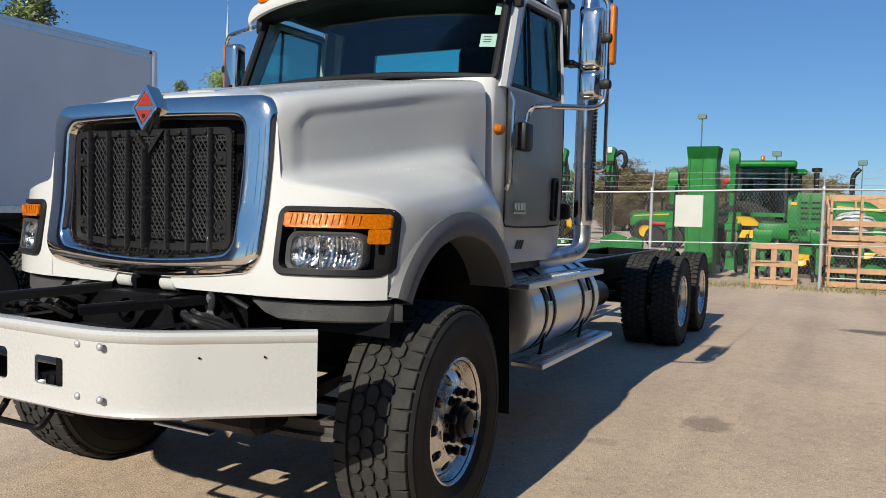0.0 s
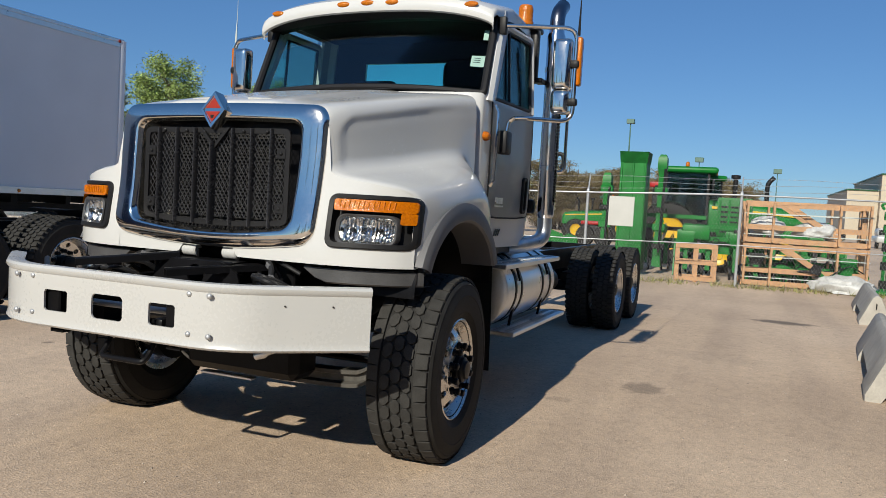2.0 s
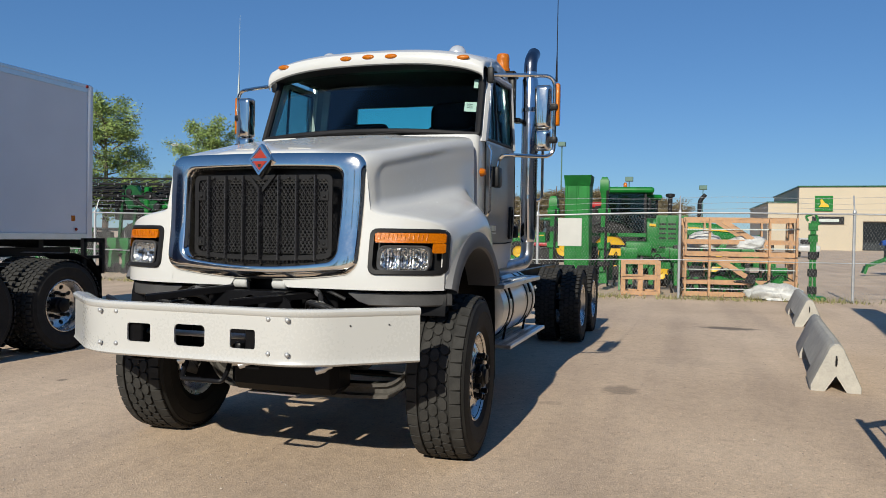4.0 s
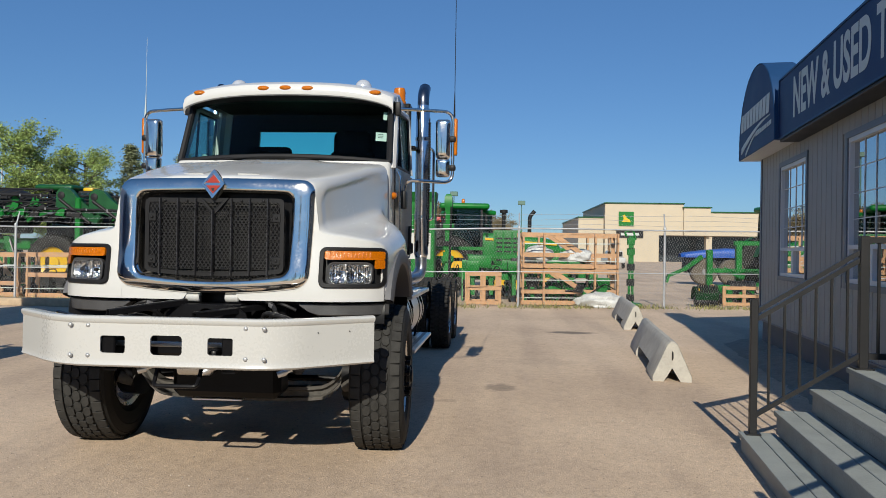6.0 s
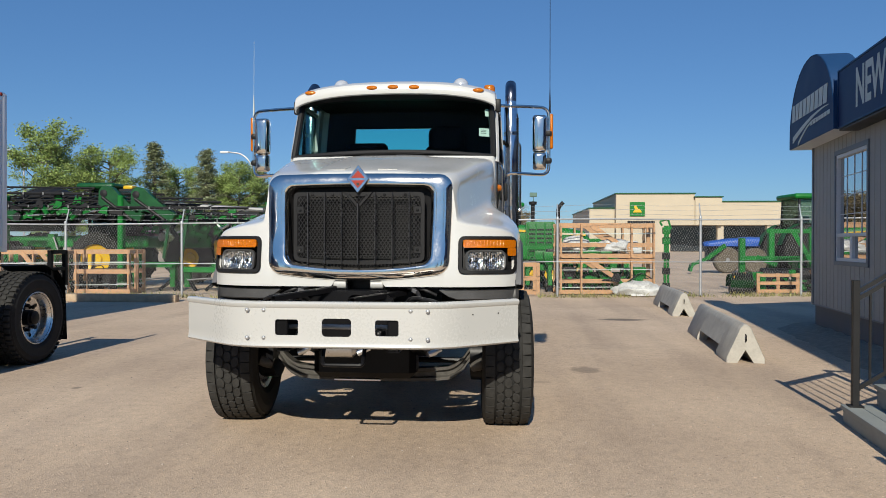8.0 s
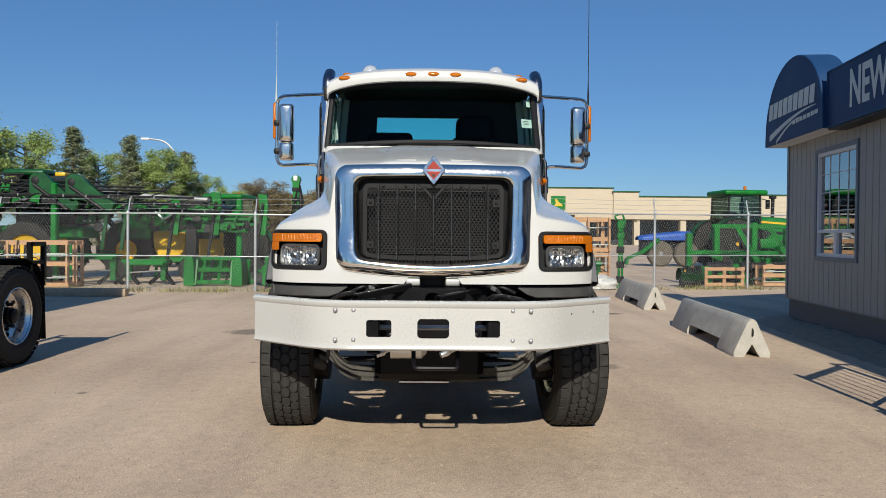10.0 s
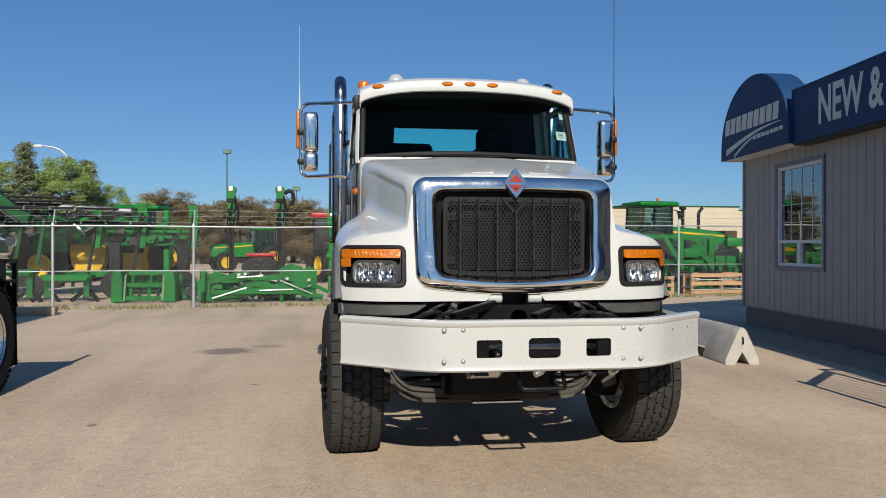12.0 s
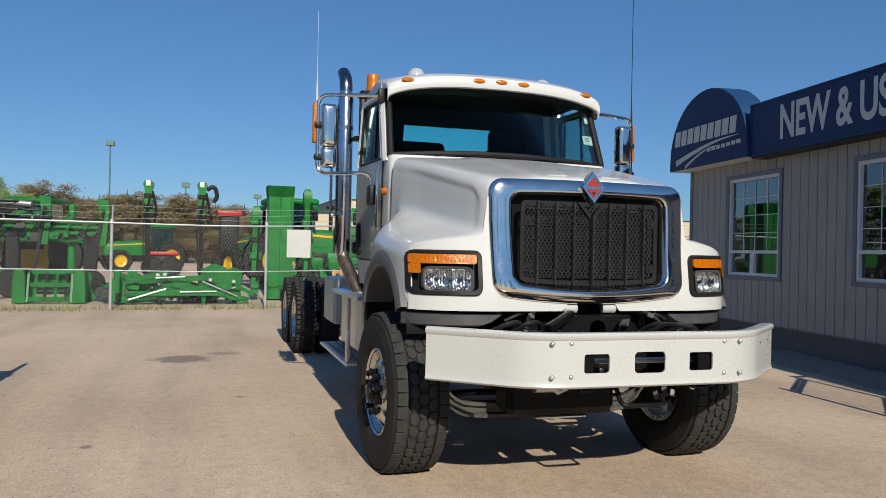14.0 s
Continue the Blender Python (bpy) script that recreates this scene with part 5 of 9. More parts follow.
# wiring and its pale connectors beside the pivots
for sx in (1, -1):
    for pts, r_, mt in ((((sx * 0.36, 0.90, 1.16), (sx * 0.42, 0.84, 1.155), (sx * 0.47, 0.80, 1.12), (sx * 0.50, 0.74, 1.05)), 0.016, PLASTIC), (((sx * 0.40, 0.92, 1.16), (sx * 0.52, 0.86, 1.14), (sx * 0.60, 0.88, 1.10)), 0.012, PLASTIC),
                        (((sx * 0.30, 0.95, 1.14), (sx * 0.36, 0.88, 1.17), (sx * 0.42, 0.90, 1.13), (sx * 0.45, 0.92, 1.06)), 0.014, PLASTIC)):
        bm = bmesh.new()
        tube(bm, fillet(pts, 0.05, 4), r_, 8)
        part("wiring_loom", bm, mt, truck)
    for at in ((sx * 0.44, 0.815, 1.135), (sx * 0.50, 0.755, 1.075)):
        bm = bmesh.new()
        box(bm, (-0.022, -0.014, -0.014), (0.022, 0.014, 0.014), 0.004, 1, pose(*at, 0, 20, sx * -35))
        part("connector", bm, INTERIOR_GREY, truck, "pale grey wiring connector")
    # cast brackets in the bay
    bm = bmesh.new()
    box(bm, (sx * 0.50, 0.60, 0.99), (sx * 0.62, 0.68, 1.06), 0.015, 2)
    lathe(bm, [(0.022, -0.06), (0.022, 0.02), (0.014, 0.03), (0.014, 0.06), (0.001, 0.06)], pose(sx * 0.56, 0.58, 1.05, 90, 0, 0), 12)
    part("bay_bracket", bm, BLACK, truck)
simple("radiator_support", BLACK, [((-0.50, 0.98, 0.72), (0.50, 1.06, 1.13)), ((-0.55, 1.05, 1.1), (0.55, 2.2, 1.9))])
bm = bmesh.new()
tube(bm, fillet([(-0.105, 0.30, 0.80), (-0.105, 0.24, 0.70), (-0.095, 0.20, 0.665), (0.18, 0.20, 0.665), (0.18, 0.24, 0.70), (0.18, 0.30, 0.80)], 0.04), 0.014, 8)
o = part("tow_hoop", bm, BLACK, truck, "bent black rod hanging below the bumper")
o.matrix_basis = pose(-0.02, 0, 0.0)
# three added black boxes that block light, to darken the ground below
simple("gearbox", BLACK, [((-0.36, 2.0, 0.55), (0.36, 4.4, 1.1))], bev=0.06)
simple("driveshaft_tunnel", BLACK, [((-0.14, 4.4, 0.62), (0.14, 7.6, 0.86))], bev=0.05)
simple("battery_box", BLACK, [((-0.95, 3.9, 0.5), (-0.45, 5.2, 1.0))], bev=0.03)
simple("engine_sump", BLACK, [((-0.44, 1.18, 0.40), (0.40, 1.46, 0.95))], bev=0.05)
simple("sump_guard", DULL_ALU, [((-0.25, 1.12, 0.395), (0.13, 1.18, 0.41))], label="bright lip of the sump guard", bev=0.004)
bm = bmesh.new()
tube(bm, [(-0.58, 0.28, 0.917), (0.58, 0.28, 0.917)], 0.017, 10)
part("bumper_bar", bm, STEEL, truck, "round steel bar behind the bumper's openings")
for x in (-0.34, 0.10, 0.62):
    bm = bmesh.new()
    lathe(bm, [(0.001, -0.05), (0.022, -0.05), (0.026, 0.0), (0.016, 0.02), (0.016, 0.05), (0.001, 0.05)], pose(x, 0.55, 0.715, 0, 70, 20), 12)
    part("air_fitting", bm, DULL_ALU, truck, "dull metal air line fitting")
# axle: dropped I-beam
bm = bmesh.new()
pts = chaikin([(-0.98, WY, 0.58), (-0.84, WY, 0.60), (-0.74, WY, 0.44), (-0.58, WY, 0.38), (0.58, WY, 0.38), (0.74, WY, 0.44), (0.84, WY, 0.60), (0.98, WY, 0.58)], 2)
rings = [[(x, y + dy, z + dz) for dy, dz in ((-0.055, 0.055), (0.055, 0.055), (0.055, 0.03), (0.02, 0.02), (0.02, -0.02), (0.055, -0.03), (0.055, -0.055), (-0.055, -0.055), (-0.055, -0.03), (-0.02, -0.02), (-0.02, 0.02), (-0.055, 0.03))] for x, y, z in pts]
loft(bm, rings, True, True)
part("front_axle", bm, AXLE, truck, "dropped grey-black steel axle beam")
for sx in (1, -1):
    bm = bmesh.new()
    lathe(bm, [(0.001, -0.06), (0.05, -0.06), (0.055, 0.0), (0.05, 0.05), (0.001, 0.06)], pose(sx * 0.90, WY - 0.17, 0.50, 20, 70 * sx, 0), 14)
    part("ball_joint", bm, AXLE, truck)
    bm = bmesh.new()
    lathe(bm, [(0.001, -0.07), (0.20, -0.07), (0.205, 0.07), (0.001, 0.07)], pose(sx * 0.90, WY, 0.545, 0, 90, 0), 28)
    part("brake_drum", bm, BLACK, truck)
bm = bmesh.new()
tube(bm, [(-0.85, WY + 0.22, 0.47), (0.85, WY + 0.22, 0.47)], 0.025, 8)
part("tie_rod", bm, BLACK, truck)
bm = bmesh.new()
lathe(bm, [(0.001, -0.14), (0.07, -0.13), (0.07, 0.10), (0.03, 0.14), (0.001, 0.14)], pose(-0.18, 1.05, 0.66, 0, 90, 0), 16)
part("air_filter", bm, DULL_ALU, truck)
for y in REAR_Y:
    bm = bmesh.new()
    tube(bm, [(-0.98, y, 0.523), (0.98, y, 0.523)], 0.075, 12)
    lathe(bm, [(0.001, -0.24), (0.12, -0.2), (0.21, -0.06), (0.21, 0.06), (0.12, 0.2), (0.001, 0.24)], pose(0, y, 0.56, 90, 0, 0), 20)
    part("rear_axle", bm, BLACK, truck)
simple("rear_crossmember", BLACK, [((-0.42, 6.3, 0.80), (0.42, 6.4, 1.0)), ((-0.42, 8.42, 0.78), (0.42, 8.52, 1.0)), ((-0.42, 10.02, 0.76), (0.42, 10.1, 1.03)), ((-0.42, 4.7, 0.80), (0.42, 4.8, 1.0))])
simple("deck_plate", DULL_ALU, [((-0.46, 3.75, 1.035), (0.46, 6.6, 1.05))], label="worn checker deck plate behind the cab")
bm = bmesh.new()
tube(bm, [(0, 3.9, 0.85), (0, 7.6, 0.62)], 0.055, 12)
part("drive_shaft", bm, BLACK, truck)
simple("cab_floor", BLACK, [((-0.98, 2.46, 1.16), (0.98, 3.66, 1.24))])

# fuel tank on the driver's side
bm = bmesh.new()
lathe(bm, [(0.001, -0.74), (0.27, -0.74), (0.30, -0.725), (0.305, -0.70), (0.305, 0.70), (0.30, 0.725), (0.27, 0.74), (0.001, 0.74)], pose(0.835, 3.72, 0.87, 90, 0, 0), 48)
tank = part("fuel_tank", bm, DULL_ALU, truck, "round aluminium fuel tank with black straps")
for y in (3.20, 3.36, 4.02, 4.28):
    bm = bmesh.new()
    lathe(bm, [(0.309, -0.024), (0.311, -0.02), (0.311, 0.02), (0.309, 0.024), (0.305, 0.024)], pose(0.835, y, 0.87, 90, 0, 0), 40)
    part("tank_strap", bm, BLACK, tank, "black tank strap")
bm = bmesh.new()
lathe(bm, [(0.05, 0), (0.05, 0.05), (0.04, 0.06), (0.001, 0.06)], pose(0.90, 2.99 + 0.35, 1.165), 16)
part("filler_cap", bm, DULL_ALU, tank)


def step_plank(name, lo, hi, parent):
    bm = bmesh.new()
    box(bm, lo, hi, 0.006, 1)
    o = part(name, bm, DULL_ALU, parent, "perforated aluminium step")
    k = int((hi[1] - lo[1]) / 0.07)
    for j in range(2):
        bm = bmesh.new()
        for i in range(k):
            y = lo[1] + 0.05 + i * 0.07
            x = lo[0] + (hi[0] - lo[0]) * (0.3 + 0.4 * j)
            box(bm, (x - 0.022, y - 0.018, hi[2] + 0.0005), (x + 0.022, y + 0.018, hi[2] + 0.004))
        tagged(part("step_grip", bm, STEEL, o), kind="stuff")
    return o


step_plank("tank_step", (0.98, 2.66, 1.075), (1.215, 4.28, 1.115), tank)
step_plank("tank_step", (0.99, 2.95, 0.535), (1.215, 4.60, 0.57), tank)
for y in (3.28, 4.15):
    bm = bmesh.new()
    bar(bm, (1.10, y, 1.08), (1.145, y, 0.95), 0.02)
    bar(bm, (1.12, y, 0.86), (1.06, y, 0.53), 0.02)
    part("step_stay", bm, BLACK, tank)

# battery box and steps on the other side
simple("battery_box", DULL_ALU, [((-1.12, 3.0, 0.60), (-0.62, 4.1, 1.10))], label="aluminium battery box with a top step", bev=0.02)
step_plank("box_step", (-1.215, 2.75, 1.10), (-0.70, 4.15, 1.135), truck)
step_plank("box_step", (-1.215, 3.25, 0.46), (-0.98, 4.95, 0.49), truck)
simple("step_side", DULL_ALU, [((-1.20, 3.28, 0.49), (-1.17, 3.38, 1.10))])
simple("fluid_tank", mat("silver_painted_tank", (0.45, 0.48, 0.47), 0.4, 0.3, var=0.1), [((-1.10, 4.75, 0.70), (-0.62, 5.5, 1.22))], label="grey fluid tank on the frame", bev=0.03)
bm = bmesh.new()
lathe(bm, [(0.001, -0.4), (0.10, -0.4), (0.11, -0.38), (0.11, 0.38), (0.10, 0.4), (0.001, 0.4)], pose(-0.75, 4.5, 0.62, 90, 0, 0), 20)
part("air_tank", bm, BLACK, truck)
bm = bmesh.new()
lathe(bm, [(0.001, -0.5), (0.12, -0.5), (0.13, -0.48), (0.13, 0.48), (0.12, 0.5), (0.001, 0.5)], pose(0.70, 5.4, 0.75, 90, 0, 0), 20)
part("air_tank", bm, BLACK, truck)

# ---- exhaust stacks ----
for sx in (1, -1):
    bm = bmesh.new()
    lathe(bm, [(0.062, 1.46), (0.078, 1.50), (0.078, 3.04), (0.066, 3.07), (0.064, 3.12)], pose(sx * 1.16, 3.86, 0), 28)
    stack = part("exhaust_pipe", bm, STACK, truck, "chrome exhaust stack with a perforated shield")
    bm = bmesh.new()
    tube(bm, fillet([(sx * 1.16, 3.86, 3.05), (sx * 1.16, 3.86, 3.235), (sx * 1.16, 4.02, 3.335)], 0.12, 8), 0.064, 20, cap=False)
    part("stack_tip", bm, TIP, stack, "blue-black heat-tinted curved tip")
    bm = bmesh.new()
    n_sl = 46
    for i in range(n_sl):
        z = 1.62 + i * (2.95 - 1.62) / n_sl
        for a0 in (18, 50, 82):
            a = radians(a0)
            c = Vector((sx * (1.16 + 0.088 * math.cos(a) * 1.0), 3.86 + 0.088 * math.sin(a) - 0.045, z))
            box(bm, (-0.004, -0.020, -0.009), (0.004, 0.020, 0.009), m=Matrix.Translation(c) @ pose(0, 0, 0, 0, 0, a0 if sx > 0 else 180 - a0))
    tagged(part("shield_fin", bm, PLASTIC, stack, "dark perforated heat shield"), kind="stuff")
    bm = bmesh.new()
    rings = []
    for i in range(9):
        a = radians(0 + i * 14)
        rings.append([(sx * (1.16 + 0.083 * math.cos(a)), 3.86 - 0.03 + 0.083 * math.sin(a), z) for z in (1.58, 2.98)])
    loft(bm, rings, False)
    part("heat_shield", bm, STACK, stack)
    for z in (1.9, 2.75):
        bm = bmesh.new()
        lathe(bm, [(0.081, -0.02), (0.083, -0.018), (0.083, 0.018), (0.081, 0.02)], pose(sx * 1.16, 3.86, z), 24)
        part("stack_clamp", bm, STACK, stack)
    bm = bmesh.new()
    if sx > 0:
        tube(bm, fillet([(1.16, 3.86, 1.52), (1.16, 3.86, 1.27), (1.05, 3.55, 1.22), (0.6, 3.35, 1.12)], 0.19, 9), 0.064, 20)
        part("exhaust_elbow", bm, DULL_ALU, stack, "dull steel exhaust elbow")
    else:
        tube(bm, fillet([(-1.16, 3.86, 1.52), (-1.155, 3.84, 1.45), (-1.06, 3.60, 1.17), (-0.85, 3.5, 1.05)], 0.05, 4), 0.064, 20)
        pipe = part("flex_pipe", bm, BRONZE, stack, "brown heat-tinted flexible pipe")
        for k in (0.4, 1.2, 6.6, 7.6):
            bm = bmesh.new()
            p = Vector((-1.15, 3.825, 1.43)).lerp(Vector((-1.08, 3.65, 1.22)), k / 8)
            lathe(bm, [(0.064, -0.014), (0.070, -0.010), (0.070, 0.010), (0.064, 0.014)], Matrix.Translation(p) @ (Vector((0.07, -0.175, -0.21)).to_track_quat("Z", "Y").to_matrix().to_4x4()), 20)
            part("pipe_ring", bm, BRONZE, pipe)
    # black bracket behind the cab with the beacon
    bm = bmesh.new()
    box(bm, (sx * 0.80, 3.66, 3.06), (sx * 1.04, 3.88, 3.105), 0.01, 1)
    box(bm, (sx * 0.96, 3.72, 2.62), (sx * 1.04, 3.80, 3.12), 0.02, 2)
    box(bm, (sx * 1.02, 3.70, 2.62), (sx * 1.10, 3.84, 2.66), 0.01, 1)
    part("stack_bracket", bm, BLACK, truck)
    bm = bmesh.new()
    box(bm, (sx * 0.98, 3.70, 1.50), (sx * 1.08, 3.82, 1.62), 0.02, 2)
    part("elbow_bracket", bm, BLACK, truck)
    bm = bmesh.new()
    lathe(bm, [(0.070, 3.105), (0.070, 3.135), (0.062, 3.14), (0.064, 3.165), (0.061, 3.175), (0.064, 3.19), (0.061, 3.20), (0.064, 3.22), (0.061, 3.255), (0.053, 3.272), (0.001, 3.276)], pose(sx * 0.92, 3.70, 0), 24)
    part("beacon", bm, AMBER, truck, "amber warning beacon")
    bm = bmesh.new()
    tube(bm, fillet([(sx * 1.10, 3.95, 1.86), (sx * 1.27, 4.0, 1.88), (sx * 1.27, 4.0, 2.66), (sx * 1.18, 3.97, 2.68)], 0.05), 0.015, 8)
    part("rear_grab_rod", bm, CHROME, truck)


# ================= the office beside the drive =================
SIDING = mat("blue_grey_painted_siding", (0.305, 0.295, 0.275), 0.6, var=0.10, scale=2.5, bump=0.15, bscale=40)
SKIRT = mat("dark_grey_skirting", (0.085, 0.09, 0.105), 0.65, var=0.15, scale=3, bump=0.15, bscale=30)
TRIM = mat("slate_painted_trim", (0.14, 0.155, 0.18), 0.5, var=0.1)
VINYL = mat("white_vinyl", (0.62, 0.64, 0.66), 0.45, var=0.05)
SIGN_BLUE = mat("navy_sign_face", (0.010, 0.026, 0.095), 0.55, var=0.12, scale=2, spec=0.3)
SIGN_EDGE = mat("blue_sign_edge", (0.010, 0.042, 0.115), 0.5, var=0.1, spec=0.3)
LETTER = mat("pale_sign_lettering", (0.55, 0.57, 0.52), 0.5, var=0.06)
STEP_PAINT = mat("grey_green_step_paint", (0.25, 0.265, 0.25), 0.65, var=0.18, scale=5, bump=0.25, bscale=60)
RAIL_PAINT = mat("dark_bronze_rail_paint", (0.014, 0.014, 0.015), 0.45, var=0.15, spec=0.25)
OFFICE_GLASS = glass_mat("office_window_glass", (0.16, 0.19, 0.19), 3.6)
GRAVEL = mat("dirt_and_gravel", (0.30, 0.235, 0.175), 0.9, var=0.3, scale=12, bump=0.8, bscale=70)

BLD = Matrix.Translation((6.42, 8.9, 0)) @ pose(0, 0, 0, 0, 0, -6.5)


def L(x, y, z):
    return BLD @ Vector((x, y, z))


def lbox(bm, lo, hi, bev=0.0):
    box(bm, lo, hi, bev, 1, BLD)


office = thing("office_building", tuple(L(4, -8, 0)), "single-storey blue-grey office with vertical siding", "building")
LEN, DEP = 17.0, 8.5
WINS = [(-2.76, -1.33, 1.24, 2.885), (-5.93, -4.46, 1.25, 2.87), (-13.6, -12.1, 1.25, 2.87)]
# wall with window openings, built of strips
bm = bmesh.new()
ycuts = sorted({0.0, -LEN} | {w[0] for w in WINS} | {w[1] for w in WINS})
for y0, y1 in zip(ycuts, ycuts[1:]):
    win = [w for w in WINS if w[0] <= y0 + 1e-6 and w[1] >= y1 - 1e-6]
    if win:
        lbox(bm, (0, y0, 0.5), (0.14, y1, win[0][2]))
        lbox(bm, (0, y0, win[0][3]), (0.14, y1, 3.25))
    else:
        lbox(bm, (0, y0, 0.5), (0.14, y1, 3.25))
lbox(bm, (0.14, -0.14, 0.5), (DEP, 0, 3.25))
lbox(bm, (DEP - 0.14, -LEN, 0.5), (DEP, -0.14, 3.25))
lbox(bm, (0.14, -LEN, 0.5), (DEP - 0.14, -LEN + 0.14, 3.25))
wall = part("wall", bm, SIDING, office, "blue-grey grooved siding")
# battens of the siding: shallow boards between grooves
k = 0
y = -0.02
rnd = random.Random(3)
while y > -12.5:
    w = 0.195 if k % 3 else 0.215
    y0, y1 = y - w + 0.012, y
    spans = [(0.47, 3.2)]
    for wa, wb, za, zb in WINS:
        if y0 < wb + 0.065 and y1 > wa - 0.065:
            spans = [(0.47, za - 0.065), (zb + 0.07, 3.2)]
    for za, zb in spans:
        bm = bmesh.new()
        lbox(bm, (-0.014, y0, za), (0.0, y1, zb), 0.004)
        part("siding_board", bm, SIDING, wall)
    y -= w
    k += 1
bm = bmesh.new()
lbox(bm, (0.03, -LEN, 0.0), (0.12, -0.02, 0.5))
lbox(bm, (0.12, -0.12, 0.0), (DEP, -0.03, 0.5))
part("skirting", bm, SKIRT, office, "dark grey skirting below the siding")
bm = bmesh.new()
lbox(bm, (-0.03, -LEN, 0.455), (0.0, 0.01, 0.475))
lbox(bm, (-0.03, -0.07, 0.47), (0.05, 0.02, 3.2))
part("corner_trim", bm, TRIM, office)
bm = bmesh.new()
lbox(bm, (-0.05, -LEN - 0.1, 3.25), (DEP + 0.1, 0.1, 3.36))
part("roof_deck", bm, SKIRT, office)
# unseen gable behind the signs; its ridge is raised to lengthen the office's shadow
bm = bmesh.new()
slab(bm, [L(0.2, 0.15, 3.36), L(DEP / 2, 0.15, 4.85), L(DEP + 0.2, 0.15, 3.36)], BLD.to_3x3() @ Vector((0, -LEN - 0.3, 0)))
part("roof", bm, mat("grey_roof_sheet", (0.16, 0.16, 0.17), 0.6, var=0.15, scale=3, bump=0.15, bscale=30), office, "low grey gable roof, unseen, raised to lengthen the shadow")
for wa, wb, za, zb in WINS:
    bm = bmesh.new()
    frame_slab(bm, [L(-0.03, a, b) for a, b in ((wa - 0.065, za - 0.065), (wb + 0.065, za - 0.065), (wb + 0.065, zb + 0.07), (wa - 0.065, zb + 0.07))],
               [L(-0.03, a, b) for a, b in ((wa, za), (wb, za), (wb, zb), (wa, zb))], BLD.to_3x3() @ Vector((0.05, 0, 0)))
    win = part("window", bm, TRIM, office, "vinyl window with a grid over two sliding panes")
    bm = bmesh.new()
    frame_slab(bm, [L(-0.012, a, b) for a, b in ((wa, za), (wb, za), (wb, zb), (wa, zb))],
               [L(-0.012, a, b) for a, b in ((wa + 0.05, za + 0.05), (wb - 0.05, za + 0.05), (wb - 0.05, zb - 0.05), (wa + 0.05, zb - 0.05))], BLD.to_3x3() @ Vector((0.06, 0, 0)))
    zm = za + 0.40
    lbox(bm, (-0.01, wa + 0.05, zm - 0.025), (0.045, wb - 0.05, zm + 0.025))
    ym = (wa + wb) / 2
    lbox(bm, (-0.006, ym - 0.03, za + 0.05), (0.045, ym + 0.03, zm - 0.025))
    lbox(bm, (0.0, ym + 0.04, za + 0.05), (0.04, ym + 0.09, zm - 0.03))
    part("window_frame", bm, VINYL, win)
    for j in range(1, 4):
        bm = bmesh.new()
        yy = wa + 0.05 + (wb - wa - 0.1) * j / 4
        lbox(bm, (0.027, yy - 0.005, zm + 0.025), (0.0355, yy + 0.005, zb - 0.05))
        part("muntin", bm, VINYL, win)
        bm = bmesh.new()
        zz = zm + 0.025 + (zb - 0.05 - zm - 0.025) * j / 4
        lbox(bm, (0.0275, wa + 0.05, zz - 0.005), (0.035, wb - 0.05, zz + 0.005))
        part("muntin", bm, VINYL, win)
    for a, b, c, d in ((wa + 0.05, wb - 0.05, zm + 0.02, zb - 0.05), (wa + 0.05, ym - 0.02, za + 0.05, zm), (ym + 0.02, wb - 0.05, za + 0.05, zm)):
        bm = bmesh.new()
        lbox(bm, (0.036, a, c), (0.041, b, d))
        part("pane", bm, OFFICE_GLASS, win)
# plain dark room behind the panes
bm = bmesh.new()
lbox(bm, (0.14, -LEN + 0.15, 0.72), (DEP - 0.2, -0.15, 0.76))
lbox(bm, (2.6, -LEN + 0.15, 0.76), (2.66, -0.15, 3.2))
part("room_lining", bm, mat("office_room_wall", (0.16, 0.15, 0.13), 0.8, var=0.1), office)

# long sign band
band = thing("sign_band", tuple(L(-0.15, -9, 3.1)), "navy sign band with pale lettering above the office wall", "sign")
bm = bmesh.new()
lbox(bm, (-0.28, -LEN, 3.17), (0.0, -2.36, 3.99), 0.01)
part("sign_face", bm, SIGN_BLUE, band)
bm = bmesh.new()
lbox(bm, (-0.27, -LEN, 3.13), (0.0, -2.37, 3.17), 0.005)
part("sign_soffit", bm, RAIL_PAINT, band, "dark strip under the sign")
bm = bmesh.new()
frame_slab(bm, [L(-0.292, a, b) for a, b in ((-LEN, 3.16), (-2.35, 3.16), (-2.35, 4.0), (-LEN, 4.0))], [L(-0.292, a, b) for a, b in ((-LEN + 0.03, 3.185), (-2.38, 3.185), (-2.38, 3.975), (-LEN + 0.03, 3.975))], BLD.to_3x3() @ Vector((0.012, 0, 0)))
part("sign_frame", bm, SIGN_EDGE, band)
# lettering reads along -y on the face that looks to -x
TXT = BLD @ Matrix.Translation((-0.2822, -3.105, 3.216)) @ Matrix(((0, 0, -1, 0), (-1, 0, 0, 0), (0, 1, 0, 0), (0, 0, 0, 1)))
lettering("lettering", "NEW & USED TRAILERS", 0.72, TXT, LETTER, band, 0.001, 0.668)

